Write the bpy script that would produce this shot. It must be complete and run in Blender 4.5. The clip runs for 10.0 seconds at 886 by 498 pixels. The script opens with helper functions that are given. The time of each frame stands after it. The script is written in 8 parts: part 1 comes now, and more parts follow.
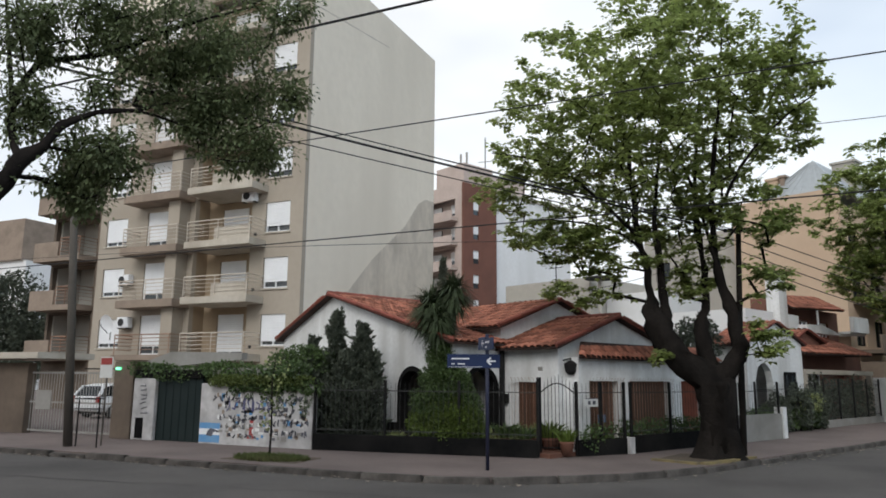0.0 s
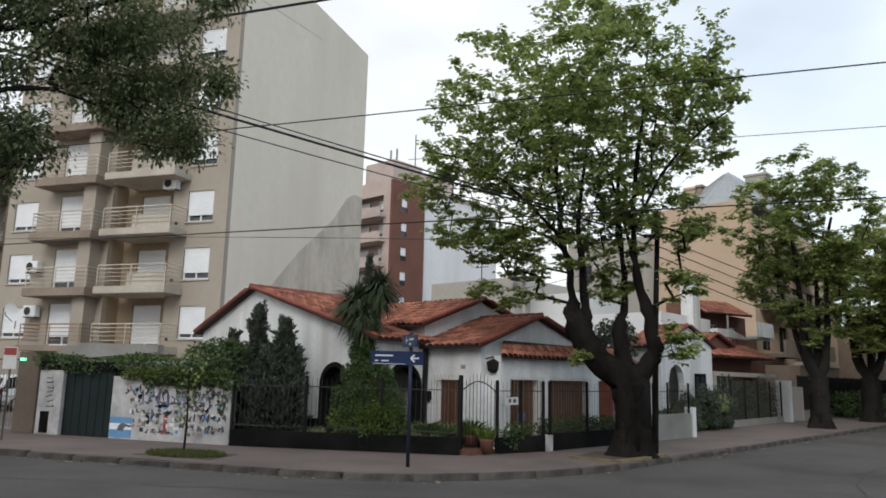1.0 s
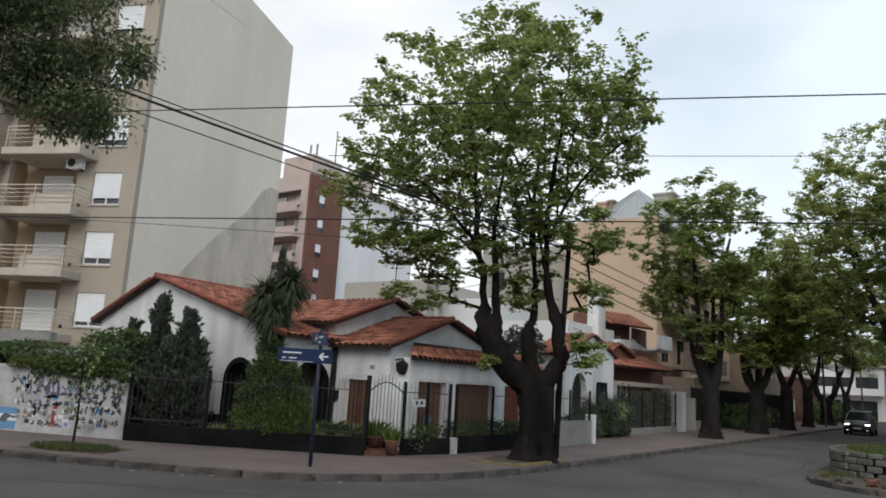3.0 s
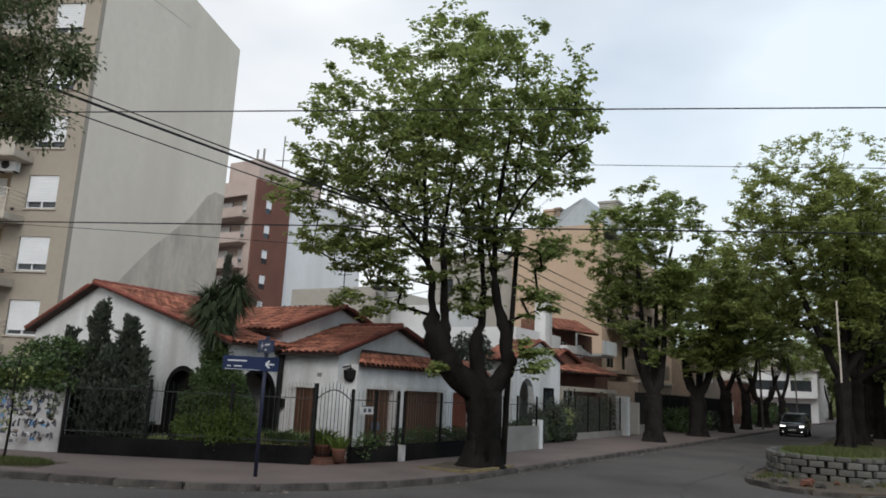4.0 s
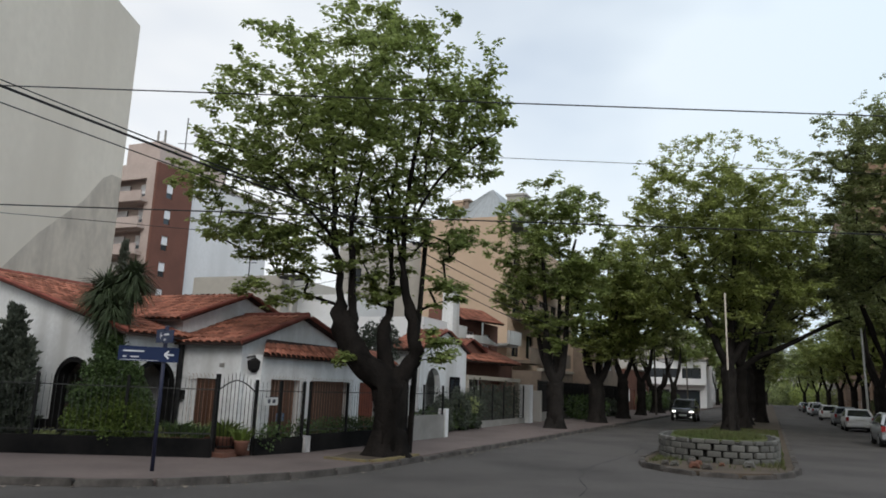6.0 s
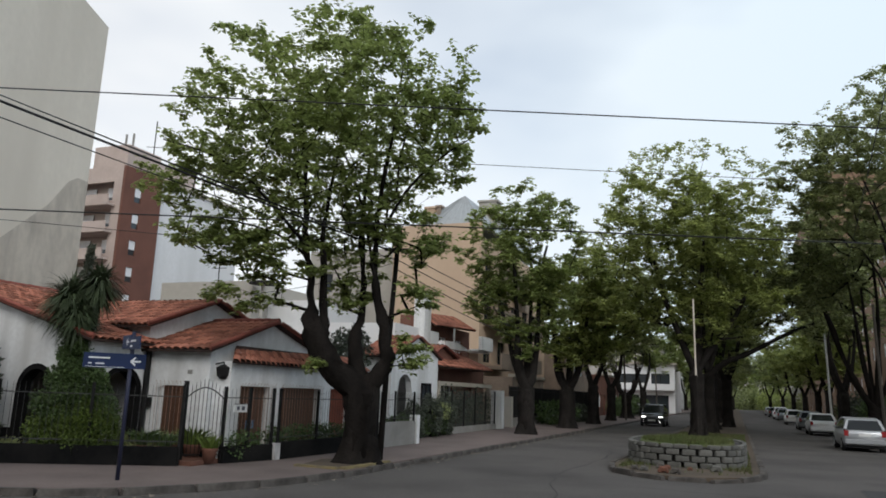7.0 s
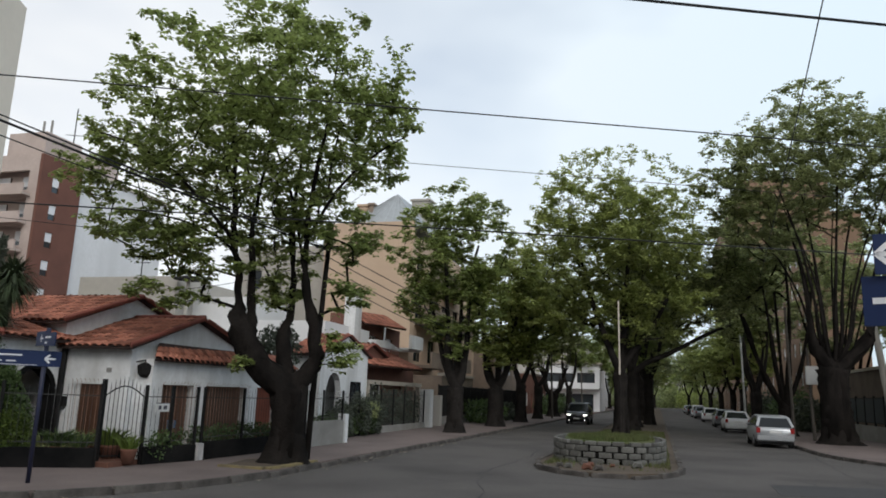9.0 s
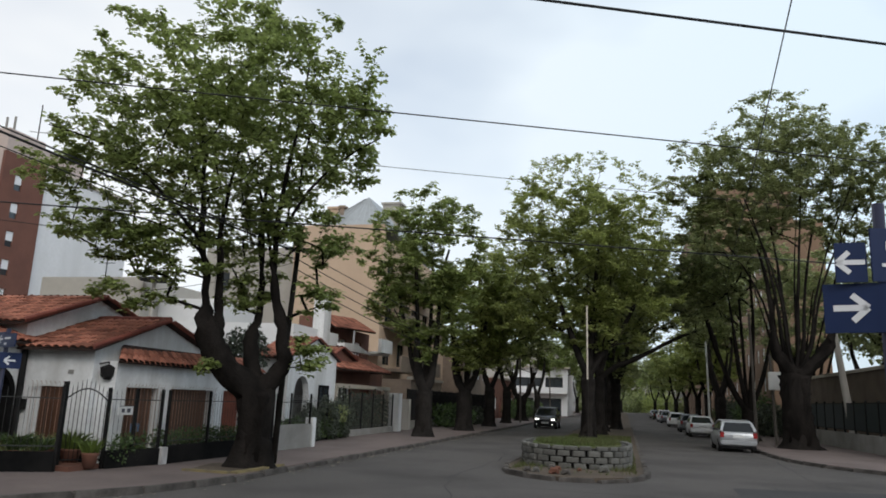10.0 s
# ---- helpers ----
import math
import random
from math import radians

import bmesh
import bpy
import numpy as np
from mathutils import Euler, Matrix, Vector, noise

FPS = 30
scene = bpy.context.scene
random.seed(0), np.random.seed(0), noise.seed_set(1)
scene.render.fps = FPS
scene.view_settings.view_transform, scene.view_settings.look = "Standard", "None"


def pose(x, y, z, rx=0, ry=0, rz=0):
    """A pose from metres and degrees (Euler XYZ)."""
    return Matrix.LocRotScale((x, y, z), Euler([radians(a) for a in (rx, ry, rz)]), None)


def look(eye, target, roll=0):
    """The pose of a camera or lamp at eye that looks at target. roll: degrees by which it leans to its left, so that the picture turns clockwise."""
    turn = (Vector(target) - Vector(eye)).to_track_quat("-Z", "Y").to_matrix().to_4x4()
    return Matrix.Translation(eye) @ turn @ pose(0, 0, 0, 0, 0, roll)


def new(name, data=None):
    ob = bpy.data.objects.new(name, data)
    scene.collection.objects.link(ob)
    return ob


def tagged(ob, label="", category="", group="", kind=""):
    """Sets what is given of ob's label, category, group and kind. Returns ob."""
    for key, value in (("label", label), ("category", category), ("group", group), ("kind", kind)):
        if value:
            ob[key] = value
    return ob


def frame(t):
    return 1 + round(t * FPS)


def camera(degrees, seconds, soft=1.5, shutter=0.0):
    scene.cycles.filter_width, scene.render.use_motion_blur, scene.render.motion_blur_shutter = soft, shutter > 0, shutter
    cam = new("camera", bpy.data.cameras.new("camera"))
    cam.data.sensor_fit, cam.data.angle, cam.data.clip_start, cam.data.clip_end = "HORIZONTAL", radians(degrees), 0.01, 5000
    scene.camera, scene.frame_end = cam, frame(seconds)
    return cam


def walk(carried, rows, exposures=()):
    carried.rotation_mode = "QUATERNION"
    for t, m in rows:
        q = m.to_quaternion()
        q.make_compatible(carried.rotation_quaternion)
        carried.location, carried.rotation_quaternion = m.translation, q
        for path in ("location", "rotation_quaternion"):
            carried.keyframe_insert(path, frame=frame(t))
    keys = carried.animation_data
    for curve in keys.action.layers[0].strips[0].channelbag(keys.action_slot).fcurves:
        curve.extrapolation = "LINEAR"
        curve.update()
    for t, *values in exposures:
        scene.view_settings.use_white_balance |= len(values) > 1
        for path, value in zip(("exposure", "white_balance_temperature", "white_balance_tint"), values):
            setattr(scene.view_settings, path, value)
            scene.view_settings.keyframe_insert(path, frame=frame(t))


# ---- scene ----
cam = camera(62.66, 10.0, soft=1.75)
# seconds, yaw, pitch, roll; the camera turns where it stands, 1.8 m above the pavement
PATH = [(0, 24.56, 10.1, -0.45), (0.5, 20.65, 9.74, -0.94), (1, 18.6, 9.96, -1.29), (1.5, 17.58, 10, -1.69), (2, 16.6, 9.94, -1.79), (2.5, 14.19, 9.96, -2.8), (4, 7.51, 11.07, -2.74), (4.5, 6.22, 10.91, -2.57), (5, 4.01, 10.59, -2.82), (5.5, 1.92, 10.37, -2.58), (7, -1.9, 11.14, -2.06), (7.5, -2.8, 11.03, -2.23), (8, -4.06, 10.91, -2.38), (8.5, -5.93, 11.07, -2.41), (9, -7.35, 11.24, -2.05), (9.5, -8.61, 11.41, -2.03), (10, -9.76, 11.63, -2.27)]
EYE = (0.0, 0.0, 1.8)
walk(cam, [(t, pose(*EYE, 90 + p, r, y)) for t, y, p, r in PATH], exposures=[(0.0, 0.15), (2.5, 0.12), (4.5, -0.02), (7.0, -0.02), (10.0, 0.0)])

# ---- world and light: an overcast spring day ----
world = bpy.data.worlds.new("overcast_sky")
scene.world = world
world.use_nodes = True
wn, wl = world.node_tree.nodes, world.node_tree.links
wn.clear()
w_out, w_bg = wn.new("ShaderNodeOutputWorld"), wn.new("ShaderNodeBackground")
w_sky = wn.new("ShaderNodeTexSky")
w_sky.sky_type, w_sky.sun_disc = "NISHITA", False
w_sky.sun_elevation, w_sky.sun_rotation, w_sky.dust_density = radians(35), radians(170), 2.5
w_geo, w_map = wn.new("ShaderNodeTexCoord"), wn.new("ShaderNodeMapping")
w_map.inputs["Scale"].default_value = (1.0, 1.0, 2.4)
w_noise, w_ramp, w_mix, w_gain = wn.new("ShaderNodeTexNoise"), wn.new("ShaderNodeValToRGB"), wn.new("ShaderNodeMix"), wn.new("ShaderNodeMix")
w_noise.inputs["Scale"].default_value, w_noise.inputs["Detail"].default_value, w_noise.inputs["Roughness"].default_value = 1.5, 4.0, 0.45
w_ramp.color_ramp.elements[0].position, w_ramp.color_ramp.elements[0].color = 0.38, (0.5, 0.5, 0.5, 1)
w_ramp.color_ramp.elements[1].position, w_ramp.color_ramp.elements[1].color = 0.60, (1, 1, 1, 1)
w_gain.data_type, w_gain.blend_type = "RGBA", "MULTIPLY"
w_gain.inputs["Factor"].default_value = 1.0
w_gain.inputs[7].default_value = (0.155, 0.155, 0.155, 1)
w_mix.data_type = "RGBA"
w_mix.inputs[7].default_value = (0.855, 0.95, 1.0, 1)
w_sep, w_side, w_cloud = wn.new("ShaderNodeSeparateXYZ"), wn.new("ShaderNodeMapRange"), wn.new("ShaderNodeMix")
w_cloud.data_type = "RGBA"
w_side.inputs["From Min"].default_value, w_side.inputs["From Max"].default_value = -0.45, 0.65
w_cloud.inputs[6].default_value, w_cloud.inputs[7].default_value = (1.0, 1.01, 1.015, 1), (0.775, 0.92, 1.045, 1)
wl.new(w_geo.outputs["Generated"], w_sep.inputs["Vector"])
wl.new(w_sep.outputs["X"], w_side.inputs["Value"])
wl.new(w_side.outputs["Result"], w_cloud.inputs["Factor"])
wl.new(w_cloud.outputs[2], w_mix.inputs[7])
wl.new(w_geo.outputs["Generated"], w_map.inputs["Vector"])
wl.new(w_map.outputs["Vector"], w_noise.inputs["Vector"])
wl.new(w_noise.outputs["Fac"], w_ramp.inputs["Fac"])
wl.new(w_sky.outputs["Color"], w_gain.inputs[6])
wl.new(w_gain.outputs[2], w_mix.inputs[6])
wl.new(w_ramp.outputs["Color"], w_mix.inputs["Factor"])
wl.new(w_mix.outputs[2], w_bg.inputs["Color"])
w_bg.inputs["Strength"].default_value = 1.0
wl.new(w_bg.outputs["Background"], w_out.inputs["Surface"])
sun_data = bpy.data.lights.new("sun", "SUN")
sun_data.energy, sun_data.angle, sun_data.color = 0.95, radians(25), (1.0, 0.985, 0.96)
sun = new("sun", sun_data)
sun.matrix_world = look((10, -47, 40), (0, 10, 0))


# ---- materials ----
def material(name, color, second=None, rough=0.85, grain=6.0, blotch=0.6, bump=0.2, bump_scale=40.0, metal=0.0, streak=0.0, per_piece=0.0, spec=0.3, through_light=0.0, alpha_noise=0.0):
    """A procedural surface: fine grain and broad stains between two colours, with relief."""
    m = bpy.data.materials.new(name)
    m.use_nodes = True
    n, l = m.node_tree.nodes, m.node_tree.links
    b = n["Principled BSDF"]
    second = second or tuple(c * 0.72 for c in color)
    co = n.new("ShaderNodeTexCoord")
    fine, broad, mixa, mixb = n.new("ShaderNodeTexNoise"), n.new("ShaderNodeTexNoise"), n.new("ShaderNodeMix"), n.new("ShaderNodeMix")
    fine.inputs["Scale"].default_value, fine.inputs["Detail"].default_value = grain, 6.0
    broad.inputs["Scale"].default_value, broad.inputs["Detail"].default_value = blotch, 4.0
    l.new(co.outputs["Object"], fine.inputs["Vector"])
    if streak:
        mp = n.new("ShaderNodeMapping")
        mp.inputs["Scale"].default_value = (1.0, 1.0, streak)
        l.new(co.outputs["Object"], mp.inputs["Vector"])
        l.new(mp.outputs["Vector"], broad.inputs["Vector"])
    else:
        l.new(co.outputs["Object"], broad.inputs["Vector"])
    for node in (mixa, mixb):
        node.data_type = "RGBA"
    ra, rb = n.new("ShaderNodeMapRange"), n.new("ShaderNodeMapRange")
    for node, lo, hi in ((ra, 0.35, 0.7), (rb, 0.42, 0.72)):
        node.inputs["From Min"].default_value, node.inputs["From Max"].default_value = lo, hi
    l.new(fine.outputs["Fac"], ra.inputs["Value"])
    l.new(broad.outputs["Fac"], rb.inputs["Value"])
    mid = tuple(0.6 * a + 0.4 * c for a, c in zip(color, second))
    mixa.inputs[6].default_value, mixa.inputs[7].default_value = (*color, 1), (*mid, 1)
    mixb.inputs[7].default_value = (*second, 1)
    l.new(ra.outputs["Result"], mixa.inputs["Factor"])
    l.new(mixa.outputs[2], mixb.inputs[6])
    l.new(rb.outputs["Result"], mixb.inputs["Factor"])
    col = mixb.outputs[2]
    if per_piece:
        info, hsv, mr = n.new("ShaderNodeObjectInfo"), n.new("ShaderNodeHueSaturation"), n.new("ShaderNodeMapRange")
        geo, add, fr = n.new("ShaderNodeNewGeometry"), n.new("ShaderNodeMath"), n.new("ShaderNodeMath")
        fr.operation = "FRACT"
        l.new(info.outputs["Random"], add.inputs[0])
        l.new(geo.outputs["Random Per Island"], add.inputs[1])
        l.new(add.outputs[0], fr.inputs[0])
        mr.inputs["To Min"].default_value, mr.inputs["To Max"].default_value = 1 - per_piece, 1 + per_piece
        l.new(fr.outputs[0], mr.inputs["Value"])
        l.new(mr.outputs["Result"], hsv.inputs["Value"])
        l.new(col, hsv.inputs["Color"])
        col = hsv.outputs["Color"]
    l.new(col, b.inputs["Base Color"])
    b.inputs["Roughness"].default_value, b.inputs["Metallic"].default_value = rough, metal
    b.inputs["Specular IOR Level"].default_value = spec
    if bump:
        bt, bp = n.new("ShaderNodeTexNoise"), n.new("ShaderNodeBump")
        bt.inputs["Scale"].default_value, bt.inputs["Detail"].default_value = bump_scale, 4.0
        bp.inputs["Strength"].default_value, bp.inputs["Distance"].default_value = bump, 0.02
        l.new(co.outputs["Object"], bt.inputs["Vector"])
        l.new(bt.outputs["Fac"], bp.inputs["Height"])
        l.new(bp.outputs["Normal"], b.inputs["Normal"])
    if through_light:
        tr, ms, out = n.new("ShaderNodeBsdfTranslucent"), n.new("ShaderNodeMixShader"), n["Material Output"]
        l.new(col, tr.inputs["Color"])
        ms.inputs["Fac"].default_value = through_light
        l.new(b.outputs[0], ms.inputs[1])
        l.new(tr.outputs[0], ms.inputs[2])
        l.new(ms.outputs[0], out.inputs["Surface"])
    return m


ASPHALT = material("asphalt", (0.118, 0.108, 0.102), (0.070, 0.065, 0.062), 0.95, 22.0, 0.30, 0.7, 60.0, spec=0.15)
PATCH = material("asphalt_patch", (0.060, 0.058, 0.058), (0.044, 0.043, 0.043), 0.92, 25.0, 0.5, 0.4, 90.0)
PAVING = material("red_paving", (0.178, 0.140, 0.128), (0.118, 0.094, 0.087), 0.9, 7.0, 0.5, 0.3, 50.0, per_piece=0.10)
CRACK = material("tar_crack", (0.030, 0.029, 0.029), (0.045, 0.043, 0.042), 0.9, 20.0, 1.0, 0.0)
LITTER = material("dry_litter", (0.26, 0.22, 0.18), (0.08, 0.065, 0.055), 0.9, 9.0, 2.0, 0.0, per_piece=0.6)
KERB = material("kerb_stone", (0.135, 0.122, 0.110), (0.042, 0.037, 0.034), 0.93, 12.0, 2.2, 0.6, 40.0, per_piece=0.18)
YELLOW_PAINT = material("worn_yellow_paint", (0.25, 0.195, 0.085), (0.13, 0.11, 0.075), 0.85, 14.0, 2.5, 0.3, 50.0)
WHITE_STUCCO = material("white_stucco", (0.77, 0.775, 0.77), (0.52, 0.515, 0.495), 0.9, 9.0, 1.3, 0.35, 60.0, streak=0.16)
WHITE_FAR = material("white_render", (0.76, 0.76, 0.76), (0.64, 0.64, 0.63), 0.9, 3.0, 0.25, 0.1, 20.0, streak=0.3)
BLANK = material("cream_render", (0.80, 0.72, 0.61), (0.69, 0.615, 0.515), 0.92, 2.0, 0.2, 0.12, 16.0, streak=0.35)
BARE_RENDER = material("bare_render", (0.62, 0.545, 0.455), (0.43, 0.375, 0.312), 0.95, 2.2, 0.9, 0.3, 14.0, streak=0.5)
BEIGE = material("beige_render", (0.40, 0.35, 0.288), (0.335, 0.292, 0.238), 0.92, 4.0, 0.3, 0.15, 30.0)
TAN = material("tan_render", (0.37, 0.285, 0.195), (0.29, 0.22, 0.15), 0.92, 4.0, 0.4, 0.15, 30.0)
SLAB = material("cream_concrete", (0.51, 0.465, 0.395), (0.38, 0.335, 0.275), 0.9, 5.0, 0.8, 0.2, 30.0, streak=0.5)
SLAB_BROWN = material("brown_concrete", (0.30, 0.235, 0.185), (0.21, 0.165, 0.13), 0.9, 5.0, 0.8, 0.2, 30.0)
BLIND = material("white_roller_blind", (0.82, 0.83, 0.84), (0.74, 0.75, 0.76), 0.55, 8.0, 0.8, 0.0)
RAIL = material("painted_rail", (0.62, 0.56, 0.48), (0.45, 0.38, 0.31), 0.5, 20.0, 2.0, 0.0)
RUSTY_RAIL = material("brown_rail", (0.33, 0.20, 0.14), (0.22, 0.13, 0.09), 0.6, 20.0, 2.0, 0.0)
TILE = material("clay_tile", (0.37, 0.140, 0.090), (0.135, 0.082, 0.064), 0.85, 10.0, 1.3, 0.3, 60.0, per_piece=0.45)
TILE_BED = material("dark_tile_mortar", (0.060, 0.036, 0.030), (0.030, 0.022, 0.020), 0.95, 10.0, 1.5, 0.3, 50.0)
TILE_EDGE = material("clay_verge", (0.26, 0.075, 0.052), (0.13, 0.05, 0.04), 0.85, 10.0, 1.5, 0.3, 50.0, per_piece=0.2)
GATE_AND_SHADE_BROWN = material("dark_brown_render_and_shade", (0.155, 0.120, 0.092), (0.10, 0.078, 0.062), 0.92, 5.0, 0.8, 0.2, 30.0)
DARK_PAINT = material("black_plinth_and_bay_shade", (0.006, 0.0062, 0.0065), (0.017, 0.016, 0.0155), 0.97, 9.0, 1.2, 0.2, 50.0, spec=0.08)
IRON = material("black_iron", (0.009, 0.0095, 0.010), (0.018, 0.016, 0.015), 0.6, 30.0, 3.0, 0.1, 80.0, spec=0.15)
IRON_BARS = material("weathered_grey_iron", (0.060, 0.062, 0.060), (0.032, 0.031, 0.029), 0.65, 30.0, 3.0, 0.1, 80.0, spec=0.15)
WHITE_IRON = material("white_painted_iron", (0.66, 0.66, 0.65), (0.45, 0.43, 0.40), 0.5, 25.0, 3.0, 0.0)
WOOD = material("brown_shutter_wood", (0.125, 0.060, 0.036), (0.075, 0.038, 0.025), 0.6, 14.0, 2.0, 0.2, 40.0, streak=0.1)
RED_WOOD = material("red_brown_wood", (0.24, 0.065, 0.035), (0.14, 0.04, 0.025), 0.6, 14.0, 2.0, 0.2, 40.0)
GREEN_DOOR = material("dark_green_steel", (0.008, 0.016, 0.016), (0.013, 0.022, 0.022), 0.55, 9.0, 1.0, 0.1, 30.0)
POSTER_WALL = material("weathered_white_wall", (0.54, 0.53, 0.525), (0.29, 0.28, 0.275), 0.92, 6.0, 1.6, 0.3, 40.0)
SCRAWL = material("dark_spray_paint", (0.06, 0.06, 0.075), (0.13, 0.13, 0.15), 0.8, 12.0, 2.0, 0.0)
SCRAWL_BLUE = material("violet_spray_paint", (0.09, 0.09, 0.20), (0.16, 0.16, 0.25), 0.8, 12.0, 2.0, 0.0)
SCRAWL_RED = material("red_spray_paint", (0.36, 0.05, 0.05), (0.25, 0.07, 0.06), 0.8, 12.0, 2.0, 0.0)
FLAG_BLUE = material("blue_wall_paint", (0.10, 0.27, 0.52), (0.17, 0.32, 0.50), 0.8, 12.0, 2.0, 0.0)
BARK = material("dark_bark", (0.021, 0.0178, 0.0158), (0.0075, 0.0068, 0.0062), 0.97, 11.0, 2.6, 1.0, 16.0, streak=0.3, spec=0.08)
BARK_FAR = material("grey_bark", (0.028, 0.0245, 0.022), (0.012, 0.0108, 0.0100), 0.97, 9.0, 1.6, 0.8, 14.0, spec=0.08)
LEAF = material("fresh_maple_leaf", (0.300, 0.358, 0.118), (0.215, 0.266, 0.090), 0.45, 3.0, 0.5, 0.0, per_piece=0.4, through_light=0.52, spec=0.4)
LEAF_LIGHT = material("spring_leaf", (0.360, 0.405, 0.134), (0.270, 0.310, 0.106), 0.55, 3.0, 0.4, 0.0, per_piece=0.35, through_light=0.55)
LEAF_DULL = material("olive_leaf", (0.330, 0.368, 0.160), (0.245, 0.278, 0.124), 0.45, 3.0, 0.4, 0.0, per_piece=0.4, through_light=0.45)
LEAF_GREY = material("feathery_leaf", (0.150, 0.185, 0.088), (0.098, 0.122, 0.062), 0.6, 3.0, 0.5, 0.0, per_piece=0.4, through_light=0.42)
LEAF_DARK = material("dark_conifer", (0.088, 0.102, 0.074), (0.055, 0.066, 0.048), 0.7, 3.0, 0.8, 0.0, per_piece=0.4, through_light=0.15)
LEAF_IVY = material("ivy_leaf", (0.088, 0.135, 0.045), (0.050, 0.080, 0.029), 0.5, 3.0, 0.8, 0.0, per_piece=0.45, through_light=0.2)
LEAF_YELLOW = material("yellow_green_leaf", (0.120, 0.170, 0.034), (0.072, 0.105, 0.026), 0.55, 3.0, 0.8, 0.0, per_piece=0.4, through_light=0.25)
LEAF_LIME = material("lime_creeper_leaf", (0.120, 0.152, 0.040), (0.075, 0.100, 0.030), 0.55, 3.0, 0.8, 0.0, per_piece=0.4, through_light=0.3)
LEAF_PALM = material("blade_leaf", (0.075, 0.100, 0.050), (0.048, 0.064, 0.034), 0.5, 3.0, 0.8, 0.0, per_piece=0.4, through_light=0.15)
GRASS = material("short_grass", (0.075, 0.105, 0.028), (0.11, 0.105, 0.045), 0.8, 9.0, 0.8, 0.3, 60.0, per_piece=0.35, through_light=0.15)
SOIL = material("bare_soil", (0.105, 0.08, 0.058), (0.07, 0.055, 0.042), 0.95, 9.0, 0.9, 0.5, 30.0)
STONE = material("grey_stone_block", (0.155, 0.152, 0.138), (0.085, 0.083, 0.075), 0.9, 12.0, 2.0, 0.5, 40.0, per_piece=0.25)
MORTAR = material("dark_mortar", (0.06, 0.056, 0.052), (0.045, 0.042, 0.04), 0.95, 12.0, 2.0, 0.3, 40.0)
BROWN_BRICK = material("brown_brick", (0.185, 0.085, 0.062), (0.14, 0.066, 0.05), 0.9, 6.0, 0.4, 0.2, 20.0)
PINK_CONCRETE = material("pinkish_concrete", (0.52, 0.43, 0.385), (0.42, 0.34, 0.30), 0.9, 3.0, 0.4, 0.1, 20.0)
PEACH = material("peach_render", (0.56, 0.42, 0.305), (0.49, 0.36, 0.26), 0.92, 3.0, 0.2, 0.1, 14.0, streak=0.4)
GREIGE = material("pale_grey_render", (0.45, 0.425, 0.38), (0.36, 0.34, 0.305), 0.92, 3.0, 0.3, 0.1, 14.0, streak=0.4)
ORANGE_BLDG = material("orange_render", (0.255, 0.168, 0.112), (0.19, 0.125, 0.085), 0.92, 3.0, 0.2, 0.1, 14.0)
TIN = material("grey_tin_roof", (0.40, 0.43, 0.45), (0.30, 0.32, 0.33), 0.55, 4.0, 0.6, 0.0, metal=0.2)
BRICK_RED = material("red_brown_brickwork", (0.20, 0.095, 0.07), (0.13, 0.065, 0.05), 0.9, 8.0, 0.7, 0.25, 25.0)
SIGN_BLUE = material("navy_sign_enamel", (0.012, 0.026, 0.085), (0.010, 0.022, 0.07), 0.4, 9.0, 1.0, 0.0)
WHITE_PAINT = material("white_sign_paint", (0.78, 0.79, 0.80), (0.70, 0.71, 0.72), 0.5, 9.0, 1.0, 0.0)
NAVY_POLE = material("navy_painted_pole", (0.018, 0.022, 0.050), (0.03, 0.03, 0.05), 0.5, 9.0, 1.0, 0.0)
CONCRETE = material("grey_concrete", (0.30, 0.29, 0.27), (0.21, 0.20, 0.185), 0.92, 7.0, 0.8, 0.3, 30.0)
POLE_WOOD = material("weathered_pole_wood", (0.10, 0.088, 0.075), (0.065, 0.057, 0.05), 0.9, 9.0, 1.5, 0.4, 30.0, streak=0.15)
TERRACOTTA = material("terracotta", (0.17, 0.075, 0.05), (0.11, 0.055, 0.04), 0.85, 10.0, 2.0, 0.2, 40.0)
CABLE = material("black_cable", (0.012, 0.012, 0.013), (0.018, 0.018, 0.018), 0.6, 5.0, 1.0, 0.0)
RUBBER = material("tyre_rubber", (0.018, 0.018, 0.018), (0.028, 0.027, 0.026), 0.85, 20.0, 2.0, 0.1, 60.0)
ALLOY = material("wheel_alloy", (0.45, 0.45, 0.46), (0.30, 0.30, 0.31), 0.35, 9.0, 1.0, 0.0, metal=0.8)
PLASTIC_DARK = material("dark_trim", (0.025, 0.025, 0.026), (0.035, 0.035, 0.035), 0.55, 9.0, 1.0, 0.0)
PLATE = material("white_plate", (0.65, 0.65, 0.63), (0.55, 0.55, 0.53), 0.5, 9.0, 1.0, 0.0)
TAIL_RED = material("red_lens", (0.28, 0.015, 0.015), (0.20, 0.01, 0.01), 0.25, 9.0, 1.0, 0.0, spec=0.6)
CAR_SILVER = material("silver_car_paint", (0.42, 0.43, 0.44), (0.38, 0.39, 0.40), 0.3, 4.0, 0.6, 0.0, metal=0.5, spec=0.6)
CAR_WHITE = material("white_car_paint", (0.68, 0.68, 0.68), (0.60, 0.60, 0.60), 0.3, 4.0, 0.6, 0.0, spec=0.6)
CAR_GREY = material("grey_car_paint", (0.17, 0.18, 0.19), (0.14, 0.15, 0.16), 0.3, 4.0, 0.6, 0.0, metal=0.4, spec=0.6)
